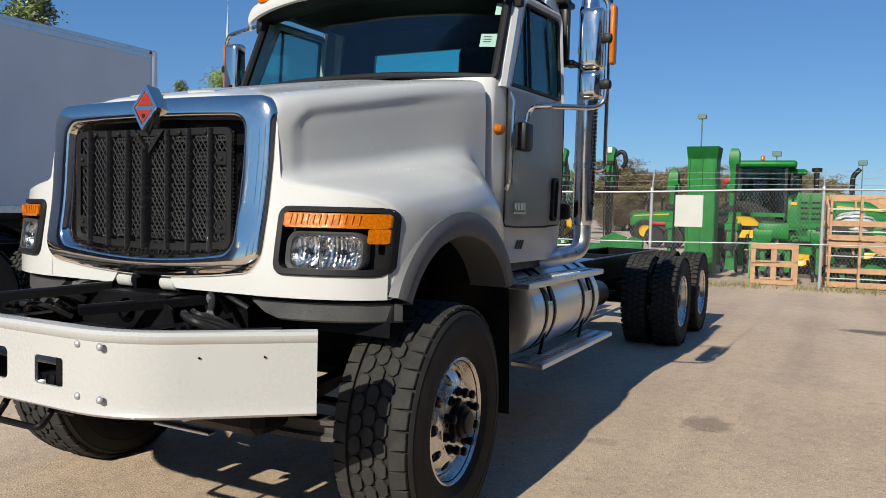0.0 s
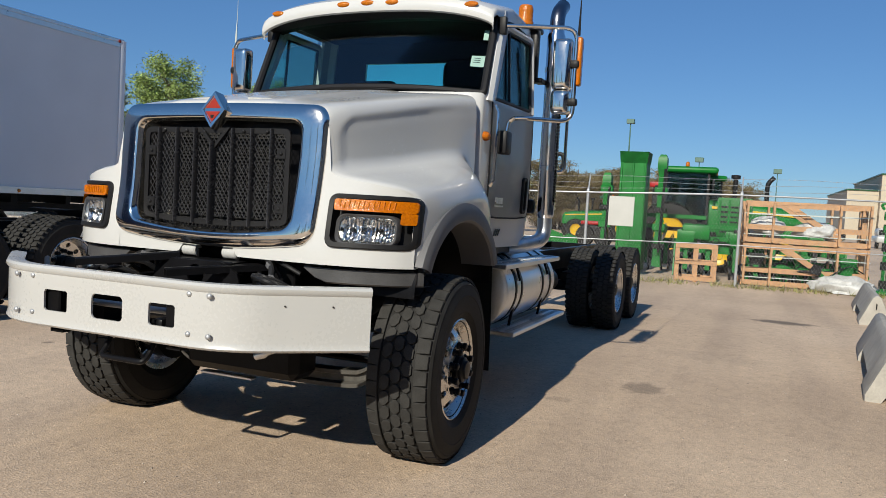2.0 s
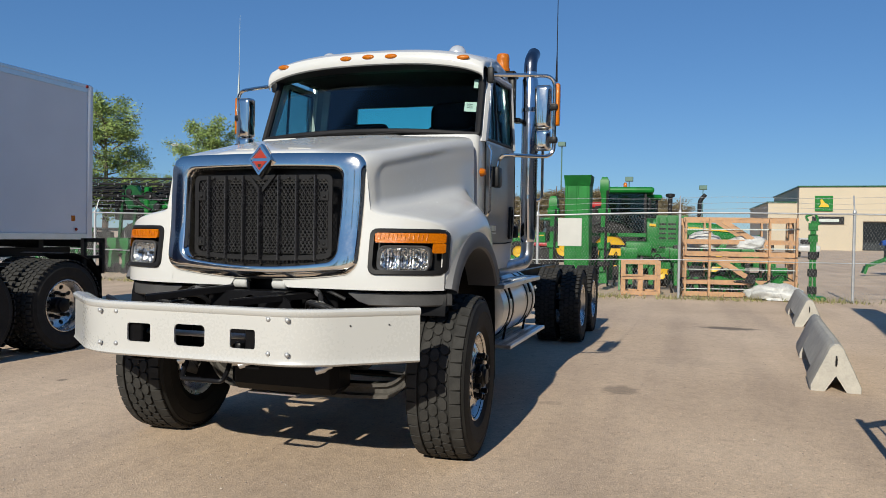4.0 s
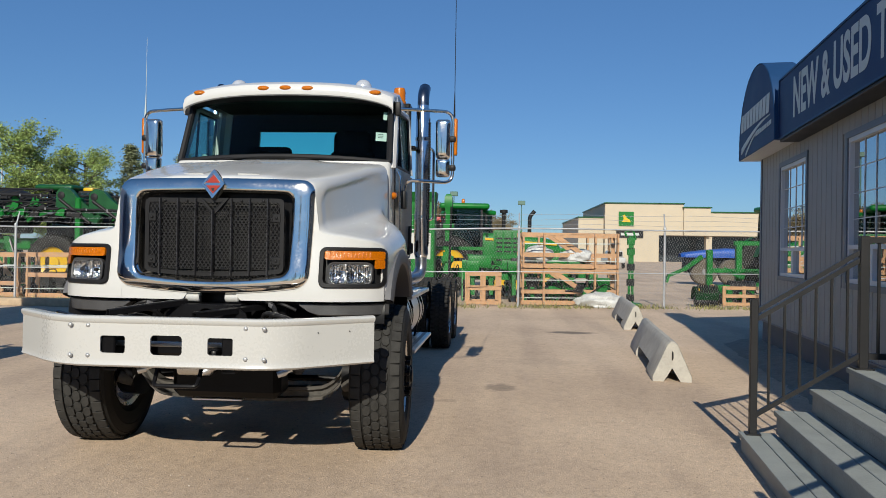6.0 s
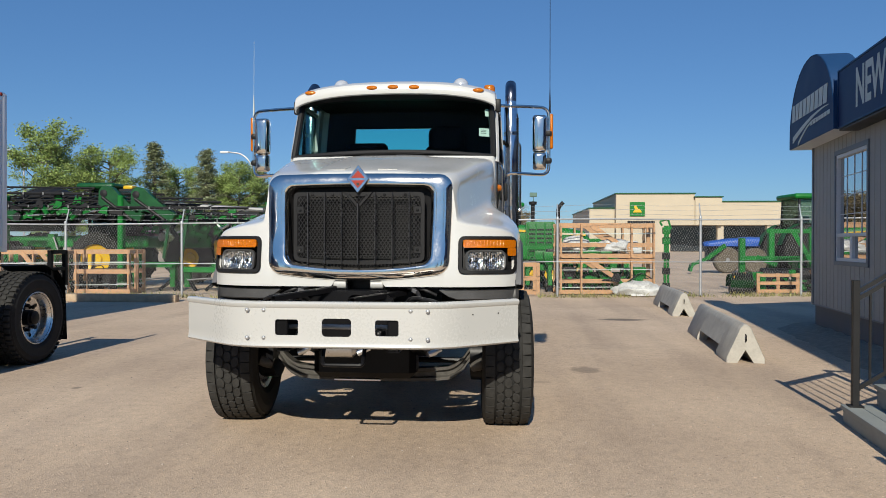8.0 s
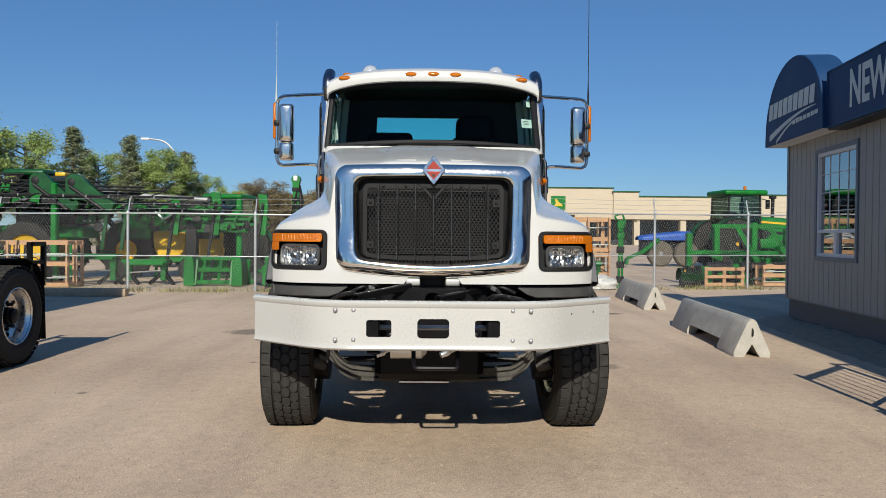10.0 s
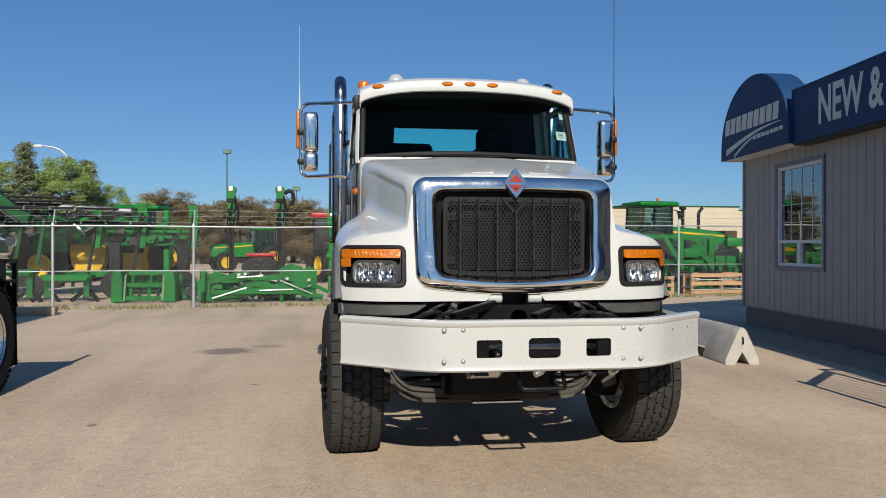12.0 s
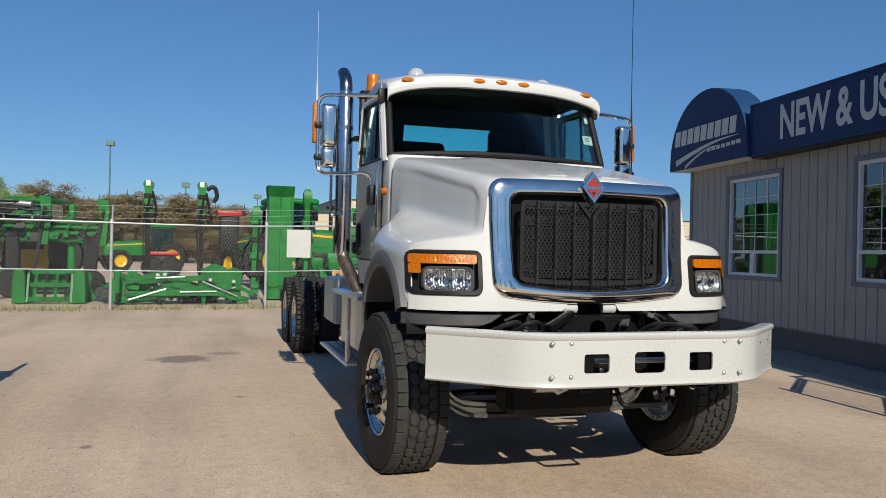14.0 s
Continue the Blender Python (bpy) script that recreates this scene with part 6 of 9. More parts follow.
# arched sign
arch = thing("arched_sign", tuple(L(-0.15, -1.1, 3.15)), "arched blue sign with a pale road emblem over the office corner", "sign")
bm = bmesh.new()
cy, hw = -1.055, 1.305
outl = [(cy + hw, 3.17), (cy + hw, 3.30)]
for i in range(25):
    a = math.pi * i / 24
    outl.append((cy + hw * math.cos(a), 3.30 + 1.22 * math.sin(a) ** 0.92 if 0 < i < 24 else 3.30))
outl += [(cy - hw, 3.17)]
ring = lambda x, k: [L(x, cy + (a - cy) * k, 3.17 + (b - 3.17) * (k if b > 3.2 else 1)) for a, b in outl]
loft(bm, [ring(0.10, 1.0), ring(-0.335, 1.0), ring(-0.345, 0.99)], True)
part("sign_shell", bm, SIGN_EDGE, arch, "bright blue metal edge")
bm = bmesh.new()
bm.faces.new([bm.verts.new(p) for p in ring(-0.340, 0.985)])
bm.faces.new([bm.verts.new(p) for p in ring(0.095, 0.985)])
part("sign_face", bm, SIGN_BLUE, arch)
bm = bmesh.new()
lbox(bm, (-0.33, cy - hw + 0.02, 3.165), (0.09, cy + hw - 0.02, 3.175))
part("sign_soffit", bm, VINYL, arch)
# the name as a plain slanted bar, a road swoosh below, a small line of bars
FX = -0.347
for i in range(9):
    bm = bmesh.new()
    y0 = 0.06 - i * 0.235
    slab(bm, [L(FX, y0, 3.62), L(FX, y0 - 0.19, 3.62), L(FX, y0 - 0.23, 3.90), L(FX, y0 - 0.04, 3.90)], BLD.to_3x3() @ Vector((0.005, 0, 0)))
    part("name_bar", bm, LETTER, arch)
for lift, thick, ln0, ln1 in ((0.0, 0.10, 0.0, -2.1), (-0.10, 0.05, -0.35, -1.5)):
    bm = bmesh.new()
    up, dn = [], []
    for i in range(15):
        t = i / 14
        yy = ln0 + (ln1 - ln0) * t
        zz = 3.30 + lift + 0.27 * math.sin(t * 1.7) ** 1.0
        up.append(L(FX, yy, zz + thick * (1 - t) * 0.5 + 0.008))
        dn.append(L(FX, yy, zz - thick * (1 - t) * 0.5))
    slab(bm, up + dn[::-1], BLD.to_3x3() @ Vector((0.005, 0, 0)))
    part("road_swoosh", bm, LETTER, arch)
for i in range(7):
    bm = bmesh.new()
    y0 = -1.12 - i * 0.155
    slab(bm, [L(FX, y0, 3.40 + i * 0.004), L(FX, y0 - 0.12, 3.40 + i * 0.004), L(FX, y0 - 0.12, 3.465 + i * 0.004), L(FX, y0, 3.465 + i * 0.004)], BLD.to_3x3() @ Vector((0.005, 0, 0)))
    part("small_print_bar", bm, LETTER, arch)

# dirt banked against the skirting
bm = bmesh.new()
rows = []
for j in range(70):
    yy = 0.3 - j * 0.14
    row = []
    for i, (x, h) in enumerate(((-0.62, -0.01), (-0.45, 0.02), (-0.25, 0.07), (-0.05, 0.11), (0.06, 0.12))):
        n_ = noise.noise(Vector((x * 4, yy * 3, 0.3)))
        row.append(L(x + 0.08 * noise.noise(Vector((yy * 2, 5, i))), yy, h + (0.03 * n_ if i else 0)))
    rows.append(row)
loft(bm, rows, False)
tagged(part("dirt_bank", bm, GRAVEL), "low bank of dirt and gravel along the office wall", "dirt", kind="stuff")

# ---- stairs and railing ----
stairs = thing("stairs", tuple(L(-0.8, -8.7, 0)), "grey-painted timber stairs up to the office landing", "stairs")
SY0, SY1 = -10.6, -7.36
TOPS = [(-1.65, 0.15), (-1.39, 0.33), (-1.13, 0.51), (-0.87, 0.69)]
for i, (x, z) in enumerate(TOPS):
    x1 = TOPS[i + 1][0] if i < 3 else -0.05
    nb = 2 if i < 3 else 5
    for b in range(nb):
        xa, xb = x - 0.02 + (x1 - x + 0.02) * b / nb, x - 0.02 + (x1 - x + 0.02) * (b + 1) / nb
        bm = bmesh.new()
        lbox(bm, (xa, SY0, z - 0.04), (xb - 0.006, SY1, z), 0.004)
        part("tread_board", bm, STEP_PAINT, stairs)
    bm = bmesh.new()
    lbox(bm, (x, SY0, z - 0.18), (x + 0.03, SY1 - 0.01, z - 0.04))
    part("riser", bm, STEP_PAINT, stairs)
    bm = bmesh.new()
    lbox(bm, (x + 0.03, SY1 - 0.04, 0.0), (x1 + 0.0, SY1 - 0.01, z - 0.04))
    part("stringer", bm, STEP_PAINT, stairs)
rail = thing("stair_railing", tuple(L(-1.5, SY1 - 0.06, 0.15)), "dark bronze steel stair railing with plain balusters", "railing")
RY = SY1 - 0.08
P1, P2, P3 = (-1.58, 0.15, 1.20), (-0.80, 0.69, 1.70), (-0.06, 0.69, 1.70)


def rail_post(x, y, z0, z1, w=0.055):
    bm = bmesh.new()
    lbox(bm, (x - w / 2, y - w / 2, z0), (x + w / 2, y + w / 2, z1), 0.004)
    lbox(bm, (x - w, y - w, z0), (x + w, y + w, z0 + 0.012))
    part("post", bm, RAIL_PAINT, rail)


rail_post(P1[0], RY, P1[1], P1[2])
rail_post(P2[0], RY, P2[1], P2[2], 0.065)
bm = bmesh.new()
for lift in (-0.165, -0.105):
    bar(bm, L(P1[0], RY, P1[2] + lift), L(P2[0], RY, P2[2] + lift), 0.034)
part("handrail", bm, mat("worn_handrail_steel", (0.016, 0.016, 0.017), 0.35, var=0.2, spec=0.35), rail, "shiny worn handrail")
bm = bmesh.new()
bar(bm, L(P1[0], RY, P1[1] + 0.14), L(P2[0], RY, P2[1] + 0.12), 0.035)
part("bottom_rail", bm, RAIL_PAINT, rail)
for i in range(1, 7):
    t = i / 7
    x = P1[0] + (P2[0] - P1[0]) * t
    bm = bmesh.new()
    bar(bm, L(x, RY, P1[1] + 0.14 + (P2[1] - P1[1] - 0.02) * t), L(x, RY, P1[2] - 0.16 + (P2[2] - P1[2]) * t), 0.016)
    part("baluster", bm, RAIL_PAINT, rail)
for z in (P2[2] - 0.03, P2[1] + 0.10):
    bm = bmesh.new()
    bar(bm, L(P2[0], RY, z), L(P3[0], RY, z), 0.045)
    part("landing_rail", bm, RAIL_PAINT, rail)
for i in range(1, 7):
    x = P2[0] + (P3[0] - P2[0]) * i / 7
    bm = bmesh.new()
    bar(bm, L(x, RY, P2[1] + 0.10), L(x, RY, P2[2] - 0.03), 0.018)
    part("baluster", bm, RAIL_PAINT, rail)
# unseen near-side rail, added to throw the barred shadow on the steps
rail2 = thing("stair_railing", tuple(L(-1.5, SY0 + 0.06, 0.15)), "dark bronze steel railing on the stairs' near flank, unseen, for its shadow", "railing")
bm = bmesh.new()
tube(bm, [L(P1[0], SY0 + 0.08, P1[2] - 0.16), L(P2[0], SY0 + 0.08, P2[2] - 0.16)], 0.024, 10)
part("handrail", bm, RAIL_PAINT, rail2)
for x, z0, z1 in ((P1[0], 0.15, 1.20), (P2[0], 0.69, 1.70)):
    bm = bmesh.new()
    lbox(bm, (x - 0.03, SY0 + 0.05, z0), (x + 0.03, SY0 + 0.11, z1))
    part("post", bm, RAIL_PAINT, rail2)

# ================= concrete barriers =================
CONCRETE = mat("weathered_concrete", (0.37, 0.35, 0.31), 0.85, var=0.22, scale=5, bump=0.35, bscale=55)


def barrier(at, rz, label):
    b = thing("concrete_barrier", (at[0], at[1], 0), label, "barrier", "concrete barriers")
    m = pose(at[0], at[1], 0, 0, 0, rz)
    bm = bmesh.new()
    # a low A-shaped kerb block with forklift slots
    full = [(-0.235, 0.0), (-0.235, 0.06), (-0.085, 0.40), (-0.06, 0.455), (-0.02, 0.485), (0.02, 0.485), (0.06, 0.455), (0.085, 0.40), (0.235, 0.06), (0.235, 0.0), (0.10, 0.0), (0.0, 0.17), (-0.10, 0.0)]
    slot = [(-0.198, 0.145), (-0.19, 0.16), (-0.085, 0.40), (-0.06, 0.455), (-0.02, 0.485), (0.02, 0.485), (0.06, 0.455), (0.085, 0.40), (0.19, 0.16), (0.198, 0.145), (0.1, 0.145), (0.0, 0.172), (-0.1, 0.145)]
    rings = []
    for y, p in ((0.0, full), (0.02, full), (0.72, full), (0.721, slot), (2.35, slot), (2.351, full), (3.4, full), (3.43, full)):
        k = 0.97 if y in (0.0, 3.43) else 1.0
        ring = []
        for i, (x, z) in enumerate(p):
            w = noise.noise(Vector((x * 6, y * 2 + at[1], z * 6))) * 0.006
            ring.append(m @ Vector((x * k + w, y, z * k + (w if z > 0 else 0))))
        rings.append(ring)
    loft(bm, rings, True, True)
    part("block", bm, CONCRETE, b, angle=30)
    bm = bmesh.new()
    tube(bm, [m @ Vector(p) for p in fillet([(0.0, 0.0, 0.36), (0.0, -0.035, 0.35), (0.0, -0.035, 0.28), (0.0, 0.0, 0.27)], 0.02)], 0.008, 6)
    part("lifting_loop", bm, BLACK, b)


barrier((4.11, 4.98), -5.0, "weathered concrete kerb barrier with A-shaped ends")
barrier((4.74, 11.25), -4.0, "weathered concrete kerb barrier near the fence")

# timber beam at the fence's foot
beam = thing("timber_beam", (-9, 13.87, 0), "tan timber beam lying before the fence, half in shade", "beam")
bm = bmesh.new()
box(bm, (-10.6, 13.75, 0.0), (-7.30, 14.0, 0.19), 0.015, 2)
part("timber", bm, mat("tan_timber", (0.40, 0.30, 0.20), 0.8, var=0.25, scale=8, bump=0.3), beam)

# ================= the neighbours: box trailer and a tractor's drive axles =================
TRAILER_WHITE = mat("white_trailer_skin", (0.70, 0.71, 0.73), 0.45, var=0.06, scale=1.2)
trailer = thing("box_trailer", (-8.3, 2, 0), "white box trailer with aluminium rails, side in shade", "trailer")
TX, TY = -7.6, 7.65
bm = bmesh.new()
box(bm, (TX - 2.55, TY - 13.5, 1.42), (TX, TY - 0.03, 4.04))
part("body", bm, TRAILER_WHITE, trailer)
bm = bmesh.new()
box(bm, (TX - 2.57, TY - 13.5, 4.04), (TX + 0.015, TY, 4.10), 0.01, 1)
box(bm, (TX - 0.02, TY - 13.5, 3.96), (TX + 0.012, TY, 4.04))
part("top_rail", bm, DULL_ALU, trailer)
bm = bmesh.new()
box(bm, (TX - 0.02, TY - 13.5, 1.34), (TX + 0.015, TY, 1.45), 0.006, 1)
part("bottom_rail", bm, DULL_ALU, trailer)
bm = bmesh.new()
box(bm, (TX - 0.12, TY - 0.10, 1.34), (TX + 0.02, TY + 0.03, 4.08), 0.012, 2)
part("corner_post", bm, TRAILER_WHITE, trailer)
for y, z, mt in ((TY - 0.12, 4.06, RED), (TY - 0.35, 1.52, RED), (TY - 2.0, 1.39, AMBER), (TY - 5.0, 1.39, AMBER)):
    bm = bmesh.new()
    lathe(bm, [(0.03, 0), (0.025, 0.012), (0.001, 0.016)], pose(TX + 0.016, y, z, 0, 90, 0), 10)
    part("side_marker", bm, mt, trailer)
bm = bmesh.new()
box(bm, (TX + 0.001, TY - 0.45, 1.66), (TX + 0.004, TY - 0.36, 1.76))
part("decal", bm, AMBER, trailer)
bm = bmesh.new()
for k in range(14):
    box(bm, (TX - 2.4, TY - 13 + k, 1.20), (TX - 0.15, TY - 12.9 + k, 1.34))
box(bm, (TX - 2.2, TY - 13, 1.05), (TX - 1.9, TY - 0.2, 1.2))
box(bm, (TX - 0.6, TY - 13, 1.05), (TX - 0.35, TY - 0.2, 1.2))
box(bm, (TX - 2.3, TY - 0.15, 0.5), (TX - 0.1, TY - 0.05, 0.6))
box(bm, (TX - 0.5, TY - 0.15, 0.5), (TX - 0.4, TY - 0.05, 1.2))
part("underframe", bm, BLACK, trailer)
for y in (TY - 1.3, TY - 2.6):
    for x, turn in ((TX - 0.17, 0), (TX - 2.4, 180)):
        again(rw, pose(x, y, 0.523, 0, 0, turn), trailer)

tractor = thing("semi_tractor", (-5.9, 2.5, 0), "parked semi tractor's drive axles with black mudflaps", "truck")
for y in (4.10, 2.76):
    for x, turn in ((-4.83, 0), (-5.18, 180), (-6.6, 0), (-6.95, 180)):
        again(rw, pose(x, y, 0.565, 0, 0, turn) @ Matrix.Scale(1.07, 4), tractor)
for o in tractor.children:
    for k, slot in enumerate(o.material_slots):
        if slot.material is TREAD:
            o.data = o.data.copy()
            o.data.materials[k] = RUBBER
for x in (-5.5, -6.3):
    bm = bmesh.new()
    box(bm, (x - 0.04, -5.5, 0.78), (x + 0.04, 4.95, 1.04))
    part("frame_rail", bm, BLACK, tractor)
for x in (-5.0, -6.78):
    bm = bmesh.new()
    loft(bm, [[(x + dx, y, z) for dx in (-0.31, 0.31)] for y, z in ((4.50, 1.16), (4.68, 0.95), (4.72, 0.22))], False)
    bmesh.ops.solidify(bm, geom=bm.faces, thickness=0.014)
    part("mudflap", bm, RUBBER, tractor, "black rubber mudflap")
    bm = bmesh.new()
    loft(bm, [[(x + dx, 4.10 + 0.66 * math.sin(radians(a)), 0.565 + 0.66 * math.cos(radians(a))) for dx in (-0.33, 0.33)] for a in range(-10, 66, 8)], False)
    bmesh.ops.solidify(bm, geom=bm.faces, thickness=0.015)
    part("fender", bm, PLASTIC, tractor)
bm = bmesh.new()
bar(bm, (-4.72, 4.40, 0.98), (-4.72, 4.40, 1.40), 0.05)
bar(bm, (-4.72, 4.72, 0.94), (-4.72, 4.72, 1.38), 0.05)
bar(bm, (-4.72, 4.38, 1.38), (-4.72, 4.74, 1.38), 0.05)
bar(bm, (-4.72, 4.38, 1.16), (-4.72, 4.74, 1.16), 0.04)
bar(bm, (-4.72, 4.72, 1.02), (-5.5, 4.72, 1.0), 0.05)
part("tail_bracket", bm, BLACK, tractor)
bm = bmesh.new()
box(bm, (-6.35, 2.3, 1.08), (-5.45, 3.6, 1.2), 0.05, 2)
part("fifth_wheel", bm, BLACK, tractor)
for y in (4.10, 2.76):
    bm = bmesh.new()
    tube(bm, [(-6.9, y, 0.565), (-4.9, y, 0.565)], 0.08, 12)
    part("axle", bm, BLACK, tractor)
bm = bmesh.new()
box(bm, (-7.1, -6.6, 0.75), (-4.7, -3.0, 3.0), 0.15, 3)
part("sleeper_cab", bm, mat("dark_blue_paint", (0.02, 0.03, 0.08), 0.3, var=0.1, coat=0.4), tractor)


# ================= behind the fence =================
GREEN = mat("farm_green_paint", (0.004, 0.135, 0.018), 0.45, var=0.35, scale=3, spec=0.3)
GREEN_DULL = mat("dusty_green_paint", (0.010, 0.12, 0.022), 0.55, var=0.3, scale=4, spec=0.3)
YELLOW = mat("farm_yellow_paint", (0.58, 0.36, 0.012), 0.4, var=0.1)
DARK = mat("black_machine_steel", (0.014, 0.014, 0.015), 0.5, var=0.3, spec=0.2)
GREYM = mat("grey_machine_steel", (0.22, 0.22, 0.22), 0.5, 0.5, var=0.2)
PINE = mat("raw_pine_crate_wood", (0.45, 0.262, 0.138), 0.8, var=0.2, scale=9, bump=0.3, bscale=40)
WRAP = mat("white_plastic_wrap", (0.48, 0.485, 0.47), 0.45, var=0.15, scale=7, bump=0.5, bscale=14)
REDM = mat("red_machine_paint", (0.32, 0.012, 0.012), 0.4, var=0.15)
BLUEM = mat("blue_tarpaulin", (0.012, 0.07, 0.32), 0.5, var=0.2)
MACHINE_GLASS = glass_mat("machine_cab_glass", (0.62, 0.74, 0.72), 0.8)
DEEP_GREEN = mat("deep_green_boom_paint", (0.006, 0.062, 0.016), 0.35, var=0.3, scale=4, spec=0.4)
SILVER = mat("silver_cap_paint", (0.6, 0.6, 0.58), 0.4, var=0.1)


def placed(bm, m):
    bmesh.ops.transform(bm, matrix=m, verts=bm.verts)
    return bm


def tractor_wheel(parent, m, r, w, name="wheel", hub=0.57):
    """A lugged farm tyre on a yellow disc, axle along y of m."""
    turn = m @ pose(0, 0, 0, 90, 0, 0)
    bm = bmesh.new()
    lathe(bm, [(r * (hub - 0.02), -w * 0.4), (r * (hub + 0.05), -w * 0.48), (r * 0.85, -w * 0.5), (r * 0.95, -w * 0.45), (r * 0.96, 0), (r * 0.95, w * 0.45), (r * 0.85, w * 0.5), (r * (hub + 0.05), w * 0.48), (r * (hub - 0.02), w * 0.4)], turn, 28)
    tyre = part(name, bm, RUBBER, parent)
    bm = bmesh.new()
    n_l = 18
    for i in range(n_l):
        for sg in (1, -1):
            a = 2 * math.pi * (i + (0.25 if sg > 0 else -0.25)) / n_l
            mm = turn @ pose(0, 0, 0, 0, 0, math.degrees(a)) @ Matrix.Translation((r * 0.97, 0, sg * w * 0.25)) @ pose(0, 0, 0, sg * 35, 0, 0)
            box(bm, (-0.03, -0.025, -w * 0.27), (0.03, 0.025, w * 0.27), m=mm)
    tagged(part("tread_lug", bm, RUBBER, tyre), kind="stuff")
    bm = bmesh.new()
    lathe(bm, [(r * hub, -w * 0.42), (r * hub * 0.98, -w * 0.30), (r * hub * 0.88, -w * 0.22), (r * 0.22, -w * 0.15), (r * 0.20, -w * 0.30), (0.001, -w * 0.30)], turn, 24)
    lathe(bm, [(r * hub, w * 0.42), (r * hub * 0.98, w * 0.30), (r * hub * 0.88, w * 0.22), (r * 0.22, w * 0.15), (r * 0.20, w * 0.30), (0.001, w * 0.30)], turn, 24)
    part("rim", bm, YELLOW, tyre, "yellow wheel disc")


def farm_tractor(at, rz, label, size=1.0, hub=0.57):
    """A row-crop tractor, nose to its own +x."""
    m = pose(at[0], at[1], 0, 0, 0, rz) @ Matrix.Scale(size, 4)
    t = thing("farm_tractor", (at[0], at[1], 0), label, "tractor", "farm machines behind the fence")
    bm = bmesh.new()
    rings = []
    for x, w, zt in ((0.4, 0.42, 2.05), (1.2, 0.44, 2.02), (2.4, 0.42, 1.92), (3.0, 0.38, 1.80), (3.15, 0.28, 1.60)):
        rings.append([(x, a * w, z) for a, z in chaikin([(-1, 1.05), (-1, zt - 0.2), (-0.7, zt), (0.7, zt), (1, zt - 0.2), (1, 1.05)], 2)])
    loft(bm, rings, False)
    loft(bm, [[(3.15, -0.28, 1.05), (3.15, 0.28, 1.05)], [(3.15, -0.28, 1.58), (3.15, 0.28, 1.58)]], False)
    part("hood", placed(bm, m), GREEN, t)
    for sy in (1, -1):
        bm = bmesh.new()
        slab(bm, [(0.5, sy * 0.445, 1.78), (3.0, sy * 0.41, 1.62), (3.0, sy * 0.41, 1.68), (0.5, sy * 0.445, 1.86)], (0, sy * 0.012, 0))
        part("stripe", placed(bm, m), YELLOW, t)
        for x in (0.35, -0.95):
            bm = bmesh.new()
            bar(bm, (x, sy * 0.75, 1.3), (x - (0.0 if x > 0 else -0.05), sy * 0.70, 2.85), 0.07)
            part("cab_post", placed(bm, m), DARK, t)
        bm = bmesh.new()
        slab(bm, [(0.32, sy * 0.73, 1.35), (-0.92, sy * 0.73, 1.35), (-0.90, sy * 0.70, 2.82), (0.32, sy * 0.70, 2.82)], (0, -sy * 0.01, 0))
        part("cab_glass", placed(bm, m), MACHINE_GLASS, t)
        bm = bmesh.new()
        rings = []
        for i in range(9):
            a = radians(10 + i * 20)
            rings.append([(-0.75 + 1.0 * math.cos(a), sy * y, 0.95 + 1.0 * math.sin(a)) for y in (0.72, 1.12)])
        loft(bm, rings, False)
        bmesh.ops.solidify(bm, geom=bm.faces, thickness=0.04)
        part("fender", placed(bm, m), GREEN, t)
    for x in (0.36, -0.96):
        bm = bmesh.new()
        slab(bm, [(x, -0.70, 1.35), (x, 0.70, 1.35), (x, 0.66, 2.82), (x, -0.66, 2.82)], (0.01, 0, 0))
        part("cab_glass", placed(bm, m), MACHINE_GLASS, t)
    bm = bmesh.new()
    box(bm, (-1.12, -0.85, 2.84), (0.62, 0.85, 3.04), 0.09, 3)
    part("cab_roof", placed(bm, m), GREEN, t)
    bm = bmesh.new()
    box(bm, (-1.0, -0.72, 1.0), (0.4, 0.72, 1.36), 0.05, 1)
    box(bm, (-0.7, -0.3, 1.36), (-0.3, 0.3, 2.2), 0.08, 2)
    part("cab_base", placed(bm, m), DARK, t)
    bm = bmesh.new()
    box(bm, (-1.3, -0.3, 0.75), (3.0, 0.3, 1.1), 0.05, 1)
    part("chassis", placed(bm, m), DARK, t)
    for x, top in ((1.15, 2.85), (2.1, 2.75)):
        bm = bmesh.new()
        if x > 2:
            tube(bm, fillet([(x, 0.15, 1.9), (x, 0.15, top - 0.1), (x + 0.18, 0.15, top + 0.1)], 0.12), 0.07, 12)
        else:
            lathe(bm, [(0.07, 1.9), (0.07, top - 0.12), (0.14, top - 0.1), (0.14, top), (0.001, top + 0.02)], pose(x, -0.2, 0), 14)
        part("exhaust_pipe", placed(bm, m), DARK, t)
    bm = bmesh.new()
    lathe(bm, [(0.06, 3.04), (0.06, 3.14), (0.04, 3.18), (0.001, 3.19)], pose(-0.3, -0.75, 0), 10)
    part("beacon", placed(bm, m), AMBER, t)
    for sy in (1, -1):
        bm = bmesh.new()
        box(bm, (0.45, sy * 0.9, 2.3), (0.52, sy * 1.15, 2.65), 0.03, 2)
        bar(bm, (0.4, sy * 0.75, 2.7), (0.48, sy * 1.05, 2.62), 0.03)
        part("mirror", placed(bm, m), DARK, t)
    for sy in (1, -1):
        tractor_wheel(t, m @ pose(-0.75, sy * 0.95, 0.95), 0.95, 0.5, hub=hub)
        tractor_wheel(t, m @ pose(2.35, sy * 0.95, 0.70), 0.70, 0.42, hub=hub)
    return t


